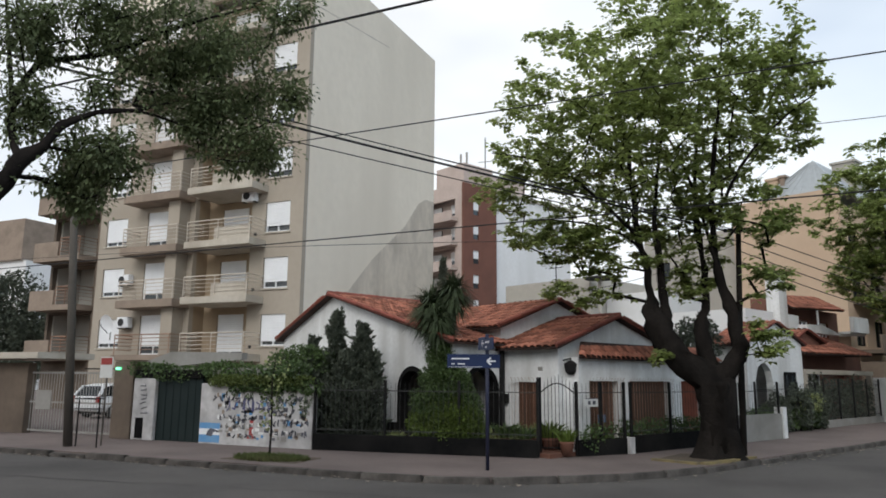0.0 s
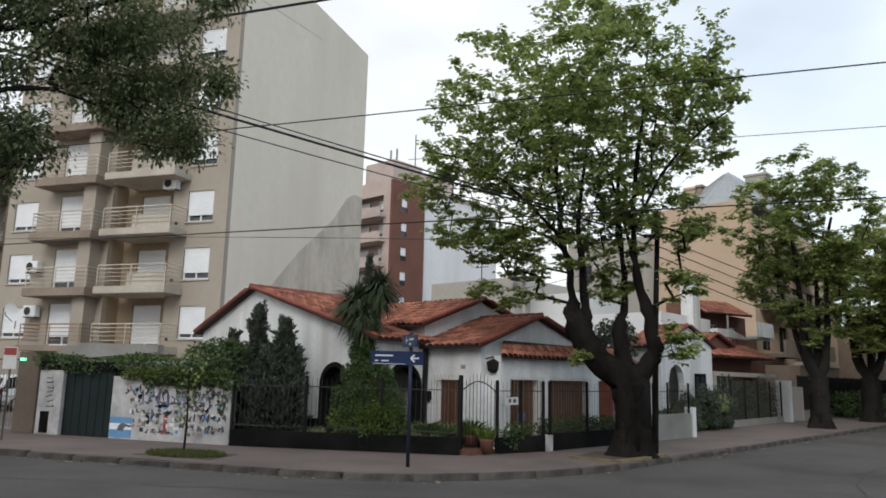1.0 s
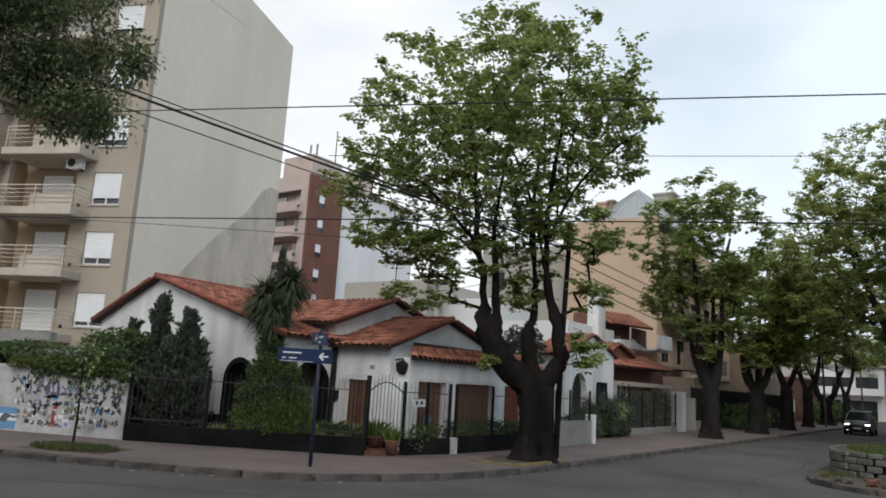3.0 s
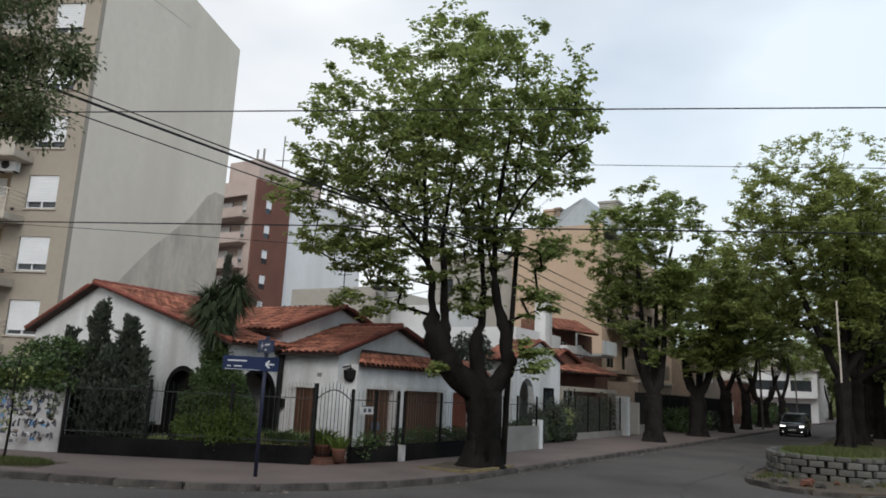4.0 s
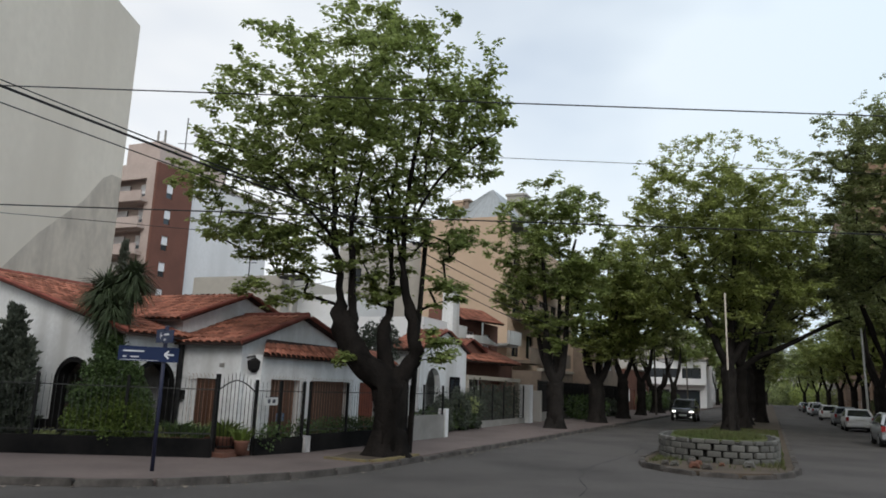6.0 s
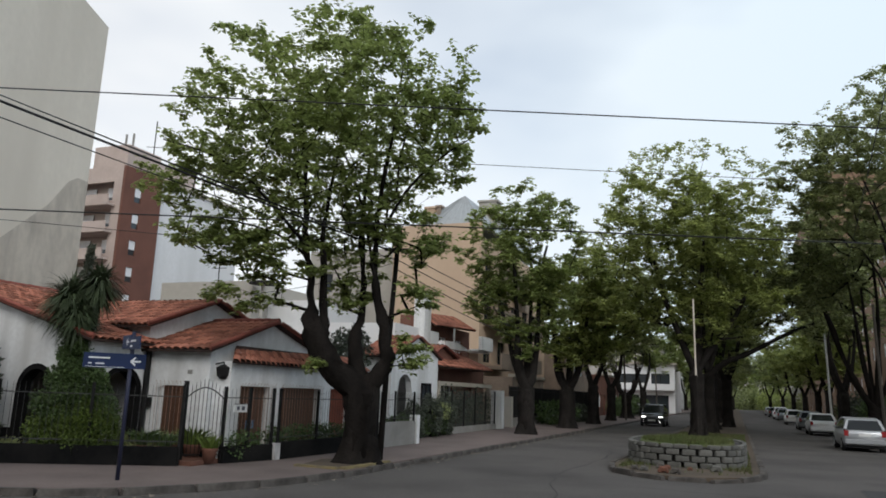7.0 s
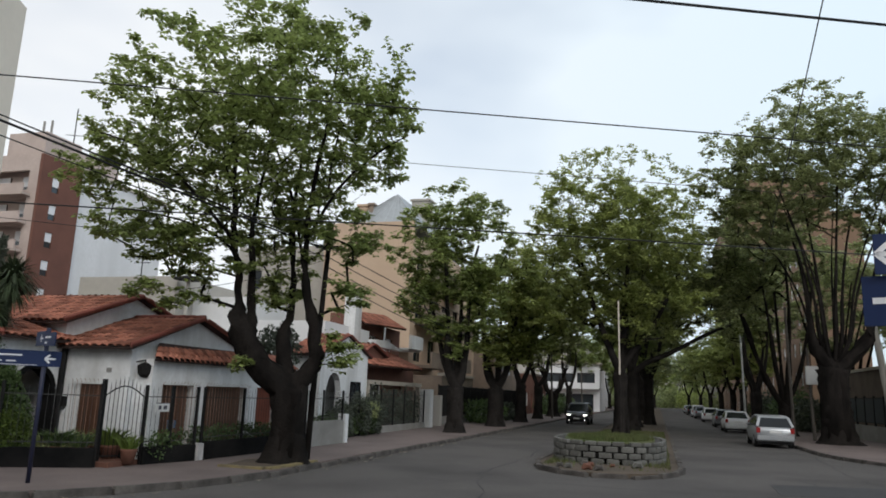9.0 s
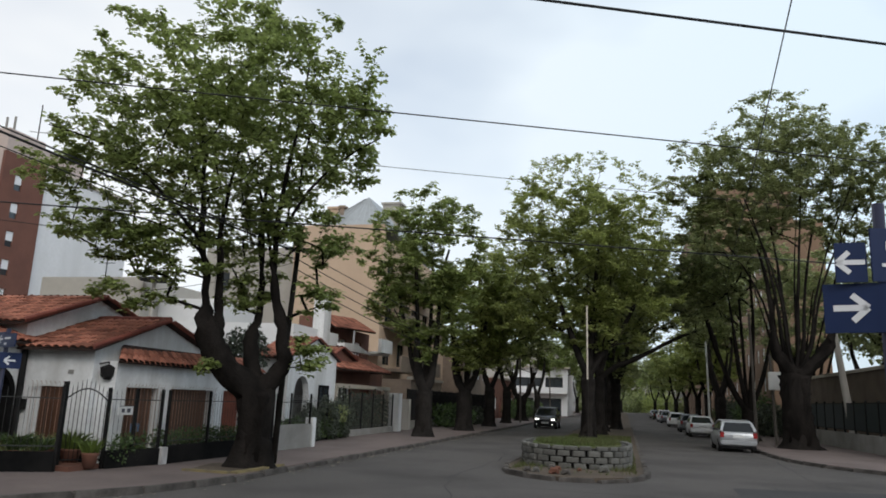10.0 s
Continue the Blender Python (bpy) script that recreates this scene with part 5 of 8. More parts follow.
blade_tree("cordyline tree with shaggy heads of long dark blade leaves", [(-8.30, 17.4, 3.62, 0.84), (-7.72, 17.5, 3.98, 0.74), (-8.0, 17.2, 3.2, 0.66)], 21)


def tuft(label, at, n, h, leaf, seed, spread=0.25, axes=FLAT):
    rng = random.Random(seed)
    s = Shape()
    x, y, z = at
    for _ in range(n):
        a = rng.uniform(0, 6.283)
        r0 = rng.random() ** 0.5 * spread
        p = Vector((x + r0 * math.cos(a), y + r0 * math.sin(a), z))
        d = Vector((math.cos(a) * rng.uniform(0.1, 0.8), math.sin(a) * rng.uniform(0.1, 0.8), 1)).normalized()
        ln = h * rng.uniform(0.6, 1.2)
        side = d.cross(Vector((rng.uniform(-1, 1), rng.uniform(-1, 1), 0.1))).normalized() * h * 0.035
        q = p + d * ln * 0.6
        e = q + Vector((d.x * 1.4, d.y * 1.4, d.z * 0.4)) * ln * 0.5
        s.add([p - side, p + side, q + side, q - side, e], [(0, 1, 2, 3), (3, 2, 4)])
    return s


def pot_plant(label, at, n, h, leaf, seed, r=0.19, axes=AV):
    ob = thing("potted_plant", label, "plant", at, axes, group="potted plants by the house")
    x, y, z = at
    part("pot", Shape().tube([(x, y, z), (x, y, z + 0.26), (x, y, z + 0.31)], [r * 0.72, r, r * 1.12], 14), TERRACOTTA, ob, smooth=True)
    part("leaves", tuft("", (x, y, z + 0.28), n, h, leaf, seed, r * 0.8), leaf, ob, kind="stuff")


pot_plant("terracotta pot with tall thin grassy leaves", (-11.95, 14.3, 0.08), 120, 0.5, LEAF_YELLOW, 31, 0.22)
pot_plant("terracotta pot with dark leafy plant", (-12.3, 13.75, 0.05), 110, 0.42, LEAF_IVY, 32)
pot_plant("terracotta pot with dark leafy plant", (-12.75, 13.6, 0.05), 110, 0.5, LEAF_IVY, 33)
pot_plant("terracotta pot with dark leafy plant", (-13.15, 13.5, 0.05), 90, 0.40, LEAF_DULL, 34)
pot_plant("terracotta pot with dark leafy plant", (-12.5, 14.2, 0.05), 90, 0.45, LEAF_DULL, 35)
pot_plant("terracotta pot with dark leafy plant", (-11.2, 14.0, 0.05), 90, 0.40, LEAF_YELLOW, 36, 0.17)
for i, (x, y) in enumerate(((-9.15, 16.9), (-8.8, 16.8), (-9.4, 17.2), (-6.3, 17.4), (-6.0, 17.6))):
    solo("agave", tuft("", (x, y, 0.02), 70, 0.55, LEAF_DULL, 50 + i, 0.16), LEAF_DULL, "clump of pale strap leaves in the garden bed", "plant", (x, y, 0.02), kind="stuff")
hedge_s, rng = Shape(), random.Random(61)
for i in range(22):
    leaf_cloud(hedge_s, (-11.12 + rng.uniform(-0.05, 0.05), 16.3 + i * 0.19, 0.42 + 0.07 * math.sin(i * 1.3)), (0.22, 0.24, 0.36), 130, 0.07, rng, floor=0.03)
solo("hedge", hedge_s, LEAF_IVY, "low dark green hedge behind the railing", "hedge", (-11.1, 18, 0.03), AV, kind="stuff")
hedge_s = Shape()
for i in range(7):
    leaf_cloud(hedge_s, (-11.1, 14.7 + i * 0.17, 0.4), (0.2, 0.22, 0.34), 110, 0.07, rng, floor=0.03)
solo("hedge", hedge_s, LEAF_IVY, "low dark green hedge beside the gate", "hedge", (-11.1, 15, 0.03), AV, kind="stuff")

# small fittings on the house
lan = thing("wall_lantern", "black iron wall lantern on the house corner", "lamp", (-11.87, 14.76, 2.1), AV)
part("cage", Shape().tube([(-11.62, 14.76, 1.92), (-11.62, 14.76, 2.0), (-11.62, 14.76, 2.2), (-11.62, 14.76, 2.27)], [0.07, 0.15, 0.18, 0.04], 6), IRON, lan)
part("bracket", Shape().tube([(-11.88, 14.76, 2.28), (-11.62, 14.76, 2.33), (-11.62, 14.76, 2.26)], 0.018, 5), IRON, lan)
sg = thing("door_sign", "small white sign with black marks hung on the railing", "sign", (-10.95, 14.7, 1.1), AV)
part("board", Shape().box(-10.99, -10.97, 14.45, 14.95, 1.16, 1.36), PLATE, sg)
part("mark", Shape().box(-10.968, -10.964, 14.55, 14.65, 1.21, 1.30), SCRAWL, sg)
part("mark", Shape().box(-10.968, -10.964, 14.73, 14.85, 1.21, 1.30), SCRAWL, sg)
part("edge", Shape().box(-10.968, -10.962, 14.45, 14.95, 1.345, 1.36), SCRAWL, sg)
solo("notice", Shape().box(-11.60, -11.59, 15.75, 16.1, 0.72, 0.92), FLAG_BLUE, "pale blue notice on the brown shutter", "notice", (-11.6, 16.3, 0.7), AV)


solo("wall_plate", Shape().box(-12.52, -12.38, c_a0 - 0.02, c_a0, 2.02, 2.12), CONCRETE, "small grey plate on the white house wall", "plate", (-12.45, c_a0, 2.07), AV)
dish = thing("satellite_dish", "white satellite dish on the apartment balcony railing", "satellite dish", (-31.0, 26.75, 4.4))
bowl = Shape()
for k in range(5):
    q = k / 4
    bowl.v += [(-31.0 + 0.46 * q * math.cos(t), 26.75 - 0.12 * q * q - 0.12 * q * math.sin(t), 4.4 + 0.46 * q * math.sin(t)) for t in (2 * math.pi * j / 20 for j in range(20))]
bowl.f += [(k * 20 + j, k * 20 + (j + 1) % 20, k * 20 + 20 + (j + 1) % 20, k * 20 + 20 + j) for k in range(4) for j in range(20)]
part("bowl", bowl, BLIND, dish, smooth=True)
part("arm", Shape().tube([(-31.0, 26.72, 3.95), (-31.0, 26.3, 4.25), (-31.0, 26.28, 4.4)], 0.018, 6), PLASTIC_DARK, dish)
part("mount", Shape().tube([(-31.0, 26.78, 4.4), (-31.0, 26.9, 4.1), (-31.0, 26.9, 3.6)], 0.03, 6), ALLOY, dish)


def window_grille(a0, a1, z0, z1, r):
    ob = thing("window_grille", "thin iron window grille with curled tips and pale rails", "grille", (r, a0, z0), AV, group="window grilles")
    for i in range(int((a1 - a0) / 0.13) + 1):
        a = a0 + i * 0.13
        part("bar", Shape().tube([(r, a, z0), (r, a, z1), (r + 0.05, a, z1 + 0.05)], 0.006, 4), RUSTY_RAIL, ob)
    part("rail", Shape().box(r - 0.008, r + 0.008, a0, a1, z1 - 0.03, z1), WHITE_IRON, ob)
    part("rail", Shape().box(r - 0.008, r + 0.008, a0, a1, z0, z0 + 0.03), WHITE_IRON, ob)


window_grille(16.9, 19.08, 0.35, 1.80, l_r + 0.10)
window_grille(15.12, 16.58, 0.3, 1.80, l_r + 0.10)
gr = thing("window_grille", "thin iron window grille with curled tips and pale rails", "grille", (-12.9, c_a0, 0.5), AV, group="window grilles")
for i in range(8):
    x = -13.36 + i * 0.125
    part("bar", Shape().tube([(x, c_a0 - 0.10, 0.5), (x, c_a0 - 0.10, 1.80), (x, c_a0 - 0.15, 1.85)], 0.006, 4), RUSTY_RAIL, gr)
part("rail", Shape().box(-13.38, -12.46, c_a0 - 0.11, c_a0 - 0.09, 1.74, 1.77), WHITE_IRON, gr)
part("rail", Shape().box(-13.38, -12.46, c_a0 - 0.11, c_a0 - 0.09, 0.5, 0.53), WHITE_IRON, gr)
solo("mail_box", Shape().box(-13.72, -13.55, c_a0 - 0.12, c_a0, 1.18, 1.42), IRON, "small dark letter box on the white wall", "letter box", (-13.6, c_a0, 1.2), AV)

# ---- houses and blocks along the avenue ----
n1 = thing("house", "small white gabled house with an arched entrance and tiled roof", "house", (-12.2, 27.5, 0), AV)
top_n = lambda u: lerp(3.12, 3.98, (u - 25.4) / 2.35) if u < 27.75 else lerp(3.98, 3.26, (u - 27.75) / 2.35)
arch_n = arch_low(26.0, 27.4, 1.75, 0.0)
part("wall", Shape().columns(sorted({25.4, 27.75, 30.1, *(lerp(26.0, 27.4, i / 10) for i in range(11))}), arch_n, top_n, -12.45, -12.2, swap=True), WHITE_STUCCO, n1)
part("wall", Shape().box(-13.7, -12.45, 25.4, 25.65, 0, 3.1), WHITE_STUCCO, n1)
part("wall", Shape().box(-13.7, -12.45, 29.85, 30.1, 0, 3.3), WHITE_STUCCO, n1)
part("wall", Shape().box(-13.7, -13.5, 25.65, 29.85, 0, 3.15), WHITE_STUCCO, n1)
tiled_slope(n1, (-12.08, 25.15, 3.08), (-13.7, 25.15, 3.08), (-12.08, 27.75, 4.05), (-13.7, 27.75, 4.05), limit=180)
tiled_slope(n1, (-12.08, 30.32, 3.24), (-13.7, 30.32, 3.24), (-12.08, 27.75, 4.05), (-13.7, 27.75, 4.05), limit=60)
verge(n1, [(-12.08, 25.15, 3.11), (-12.08, 27.75, 4.06), (-12.08, 30.32, 3.27)], 0.045)
w = part("window", Shape().box(-12.19, -12.16, 28.3, 29.2, 0.8, 2.1), GLASS, n1)
part("window_frame", casement(28.25, 29.25, 0.75, 2.15, -12.16, -12.12, True), DARK_PAINT, w)
part("plinth", Shape().box(-12.2, -12.185, 27.4, 30.1, 0, 0.55), DARK_PAINT, n1)

whitebox = thing("house", "plain white rendered upper house with a tall chimney", "house", (-15, 33, 0), AV)
part("wall", Shape().panel(-21.0, -14.6, 0, 4.9, [(-17.2, -16.2, 3.2, 4.3)], 30.6, 30.85), WHITE_FAR, whitebox)
part("wall", Shape().box(-14.85, -14.6, 30.85, 36.0, 0, 4.9), WHITE_FAR, whitebox)
part("roof", Shape().box(-21.0, -14.85, 30.85, 36.0, 4.7, 4.85), CONCRETE, whitebox)
part("window", Shape().box(-17.2, -16.2, 30.7, 30.75, 3.2, 4.3), GLASS, whitebox)
ch = part("chimney", Shape().box(-14.9, -14.3, 33.3, 34.15, 0, 6.55), WHITE_STUCCO, whitebox, "tall white chimney", bevel=0.02)
part("chimney_cap", Shape().box(-14.95, -14.25, 33.25, 34.2, 6.55, 6.63), CONCRETE, ch)
part("chimney_pot", Shape().box(-14.75, -14.45, 33.5, 33.95, 6.63, 6.8), IRON, ch)

n2 = thing("house", "brick house with layered red tile roofs and white trim", "house", (-13.6, 36, 0), AV)
part("wall", Shape().panel(32.3, 40.6, 0, 3.3, [(34.0, 35.6, 0.9, 2.2), (37.4, 38.6, 0.0, 2.1)], -13.9, -13.6, swap=True), BRICK_RED, n2, "red-brown brick wall")
part("wall", Shape().box(-20, -13.9, 32.3, 32.6, 0, 3.3), BRICK_RED, n2)
part("wall", Shape().panel(36.2, 43.6, 3.0, 5.55, [(38.6, 39.7, 3.5, 4.9), (41.2, 42.2, 3.5, 4.9)], -15.9, -15.6, swap=True), BRICK_RED, n2, "upper brick storey")
part("wall", Shape().box(-17.0, -15.9, 36.2, 36.5, 3.0, 5.9), BRICK_RED, n2)
for a0, a1, r, z0, z1 in ((34.0, 35.6, -13.6, 0.9, 2.2), (38.6, 39.7, -15.6, 3.5, 4.9), (41.2, 42.2, -15.6, 3.5, 4.9)):
    w = part("window", Shape().box(r - 0.2, r - 0.15, a0, a1, z0, z1), GLASS, n2)
    part("window_frame", casement(a0, a1, z0, z1, r - 0.15, r - 0.1, True), WHITE_PAINT, w)
part("door", Shape().box(-13.8, -13.75, 37.4, 38.6, 0, 2.1), RED_WOOD, n2)
part("porch_beam", Shape().box(-12.9, -12.6, 31.3, 39.2, 2.1, 2.3), SLAB, n2, "pale porch beam", bevel=0.02)
for a in (31.5, 39.0):
    part("porch_post", Shape().box(-12.87, -12.63, a - 0.12, a + 0.12, 0, 2.1), SLAB, n2, bevel=0.02)
tiled_slope(n2, (-12.4, 31.0, 2.95), (-12.4, 38.6, 3.02), (-14.4, 32.6, 3.95), (-14.4, 37.6, 3.98), limit=240)
tiled_slope(n2, (-12.4, 38.6, 3.02), (-15.4, 38.6, 3.02), (-14.4, 37.6, 3.98), (-15.4, 37.6, 3.98), limit=40)
verge(n2, [(-12.4, 38.6, 3.05), (-14.4, 37.6, 4.02)], 0.05)
verge(n2, [(-14.4, 32.6, 4.0), (-14.4, 37.6, 4.03)], 0.06)
tiled_slope(n2, (-12.9, 31.2, 3.42), (-14.9, 31.2, 3.42), (-12.9, 32.6, 4.02), (-14.9, 32.6, 4.02), limit=60)
tiled_slope(n2, (-12.9, 34.6, 3.5), (-14.9, 34.6, 3.5), (-12.9, 32.6, 4.02), (-14.9, 32.6, 4.02), limit=60)
verge(n2, [(-12.9, 31.2, 3.44), (-12.9, 32.6, 4.04), (-12.9, 34.6, 3.52)], 0.05)
part("wall", Shape().add([(-13.1, 31.5, 2.9), (-13.1, 34.3, 2.9), (-13.1, 34.3, 3.5), (-13.1, 32.6, 3.93), (-13.1, 31.5, 3.5), (-13.3, 31.5, 2.9), (-13.3, 34.3, 2.9), (-13.3, 34.3, 3.5), (-13.3, 32.6, 3.93), (-13.3, 31.5, 3.5)], [(0, 1, 2, 3, 4), (9, 8, 7, 6, 5), (0, 5, 6, 1), (1, 6, 7, 2), (2, 7, 8, 3), (3, 8, 9, 4), (4, 9, 5, 0)]), BRICK_RED, n2)
tiled_slope(n2, (-14.9, 36.4, 5.32), (-14.9, 42.8, 5.60), (-16.6, 37.4, 6.2), (-16.6, 43.4, 6.5), limit=150)
part("downpipe", Shape().tube([(-14.95, 39.2, 5.4), (-14.95, 39.2, 4.0)], 0.06, 6), WHITE_PAINT, n2)
part("stair_wall", Shape().add([(-13.6, 34.4, 4.36), (-13.6, 36.2, 4.42), (-13.6, 38.5, 4.02), (-13.6, 34.4, 4.0), (-14.0, 34.4, 4.36), (-14.0, 36.2, 4.42), (-14.0, 38.5, 4.02), (-14.0, 34.4, 4.0)], [(0, 3, 2, 1), (4, 5, 6, 7), (0, 1, 5, 4), (1, 2, 6, 5), (2, 3, 7, 6), (3, 0, 4, 7)]), WHITE_STUCCO, n2, "white sloping parapet")
part("balcony_wall", Shape().box(-15.0, -14.8, 43.7, 46.0, 4.5, 5.35).box(-17.0, -15.0, 43.7, 46.0, 4.4, 4.55), WHITE_STUCCO, n2)
fence_run([(-11.6, 24.6), (-11.9, 30.4)], "dark iron railing before the white gabled house", axes=AV, low=0.3, spacing=0.15, high=1.75)
fence_run([(-11.9, 31.2), (-12.05, 38.0)], "dark iron railing and gate before the brick house", axes=AV, low=0.28, spacing=0.15, high=1.9, wall_mat=CONCRETE)
solo("fence_pillar", Shape().box(-12.3, -11.75, 38.1, 38.75, -0.05, 2.0), WHITE_STUCCO, "tall white gate pillar by the brick house", "pillar", (-12, 38.4, 0), AV)
solo("fence_pillar", Shape().box(-12.3, -11.9, 40.6, 41.0, -0.05, 1.7), GREIGE, "pale gate pillar beside a dark gate", "pillar", (-12.1, 40.8, 0), AV)
for a0, a1, h in ((25.0, 30.2, 0.9), (31.2, 37.8, 1.95)):
    hs, rng = Shape(), random.Random(int(a0))
    for i in range(int((a1 - a0) / 0.3)):
        leaf_cloud(hs, (-12.35 if a0 > 30 else -11.85, a0 + i * 0.3, h * 0.5), (0.36, 0.4, h * 0.5 * rng.uniform(0.7, 1.15)), 330, 0.085, rng, floor=0.02)
    solo("hedge", hs, LEAF_IVY if a0 < 30 else LEAF_DARK, "dark garden hedge behind the railing", "hedge", (-12, a0, 0), AV, kind="stuff")
p = AV @ Vector((-11.55, 28.9, 0))
shrub("bush", "small clipped round bush on a stem", [((p.x, p.y, 1.05), (0.5, 0.5, 0.38))], LEAF_DULL, 72, size=0.07, density=700, base=(p.x, p.y, 0))
fence_run([(-12.2, 41.2), (-12.4, 72.0)], "tall dark grey slatted fence along the pavement", axes=AV, low=0.5, spacing=0.25, high=2.3, wall_mat=CONCRETE, bar=0.05, bar_mat=IRON)

# peach block with a tin roof
pe = thing("apartment_building", "peach rendered block with a grey tin mansard roof", "building", (-16, 46, 0), AV)
part("wall", Shape().box(-22.4, -15.8, 46.0, 46.3, 0, 13.35), PEACH, pe, "plain peach party wall")
ho = [(47.0 + 3.2 * i, 48.6 + 3.2 * i, 1.0 + 2.9 * k, 2.6 + 2.9 * k) for i in range(5) for k in range(4)]
part("wall", Shape().panel(46.3, 64.0, 0, 12.4, ho, -16.1, -15.8, swap=True), PEACH, pe)
part("wall", Shape().box(-22.4, -16.1, 63.7, 64.0, 0, 12.4), PEACH, pe)
for a0, a1, z0, z1 in ho:
    w = part("window", Shape().box(-16.0, -15.95, a0, a1, z0, z1), GLASS, pe)
    part("window_frame", casement(a0, a1, z0, z1, -15.95, -15.9, True), DARK_PAINT, w)
for k in range(4):
    for a0 in (46.8, 53.2):
        b = part("balcony", Shape().box(-15.8, -14.4, a0, a0 + 4.4, 0.55 + 2.9 * k, 0.75 + 2.9 * k).box(-14.52, -14.4, a0, a0 + 4.4, 0.75 + 2.9 * k, 1.6 + 2.9 * k), SLAB_BROWN, pe)
part("wall", Shape().box(-22.4, -22.1, 46.3, 63.7, 0, 13.35), PEACH, pe)
part("roof", Shape().box(-22.1, -16.1, 46.3, 63.7, 12.2, 12.4), CONCRETE, pe)
tin = Shape()
b4 = [(-21.2, 46.4, 13.35), (-15.4, 46.4, 12.95), (-15.4, 60.0, 12.95), (-21.2, 60.0, 13.35)]
t2 = [(-17.6, 47.4, 15.7), (-17.6, 58.0, 15.7)]
tin.add(b4 + t2, [(0, 1, 4), (1, 2, 5, 4), (2, 3, 5), (3, 0, 4, 5), (3, 2, 1, 0)])
rf = part("tin_roof", tin, TIN, pe, "grey standing-seam tin roof")
for i in range(9):
    t = (i + 0.5) / 9
    a, c = Vector(b4[0]).lerp(Vector(b4[1]), t), Vector(t2[0])
    part("seam", Shape().tube([a + Vector((0, 0, 0.03)), a.lerp(c, 0.93) + Vector((0, 0, 0.03))], 0.03, 4), TIN, rf)
for x0, x1, a, z0, z1, m in ((-17.6, -16.2, 50.5, 13.0, 16.0, GREIGE), (-20.6, -19.9, 47.4, 13.0, 14.9, PEACH), (-19.5, -19.2, 46.8, 13.2, 14.8, SLAB_BROWN)):
    part("chimney", Shape().box(x0, x1, a, a + 1.0, z0, z1).box(x0 - 0.1, x1 + 0.1, a - 0.1, a + 1.1, z1, z1 + 0.15), m, pe)
mid = thing("apartment_building", "pale grey rendered block set back among the gardens", "building", (-28, 43, 0), AV)
ho = [(-29.6, -28.4, 6.2, 7.6), (-29.6, -28.4, 9.0, 10.4)]
part("wall", Shape().panel(-30.5, -19.6, 0, 12.2, ho, 48.0, 48.3), GREIGE, mid)
part("wall", Shape().box(-30.5, -30.2, 48.3, 60.0, 0, 12.2), GREIGE, mid)
part("roof", Shape().box(-30.2, -19.6, 48.3, 60, 11.9, 12.1), CONCRETE, mid)
for x0, x1, z0, z1 in ho:
    part("window", Shape().box(x0, x1, 48.15, 48.2, z0, z1), GLASS, mid)
mid2 = thing("house", "low pale rendered annexe behind the corner house", "house", (-25, 31, 0), AV)
part("wall", Shape().box(-30.0, -23.8, 32.0, 38.0, 0, 7.3), GREIGE, mid2)
part("wall", Shape().box(-23.8, -20.5, 33.5, 38.0, 0, 6.4), WHITE_FAR, mid2)
cow = thing("chimney_cowl", "black saucer-shaped chimney cowl on a thin pipe", "chimney", (-23.0, 31.0, 0), AV)
part("pipe", Shape().tube([(-23.0, 31.8, 0), (-23.0, 31.8, 7.1)], 0.10, 8), GREIGE, cow)
part("cap", Shape().tube([(-23.0, 31.8, 7.05), (-23.0, 31.8, 7.14), (-23.0, 31.8, 7.3)], [0.75, 0.72, 0.1], 14), IRON, cow)
ant = thing("aerial", "thin television aerial mast on the roofs", "aerial", (-31, 36, 0), AV)
part("mast", Shape().tube([(-31, 38, 0), (-31, 38, 10.4)], 0.035, 5), IRON, ant)
for i in range(4):
    part("rod", Shape().tube([(-31.6 + 0.1 * i, 38, 9.2 + 0.35 * i), (-30.4 - 0.1 * i, 38, 9.2 + 0.35 * i)], 0.02, 4), IRON, ant)


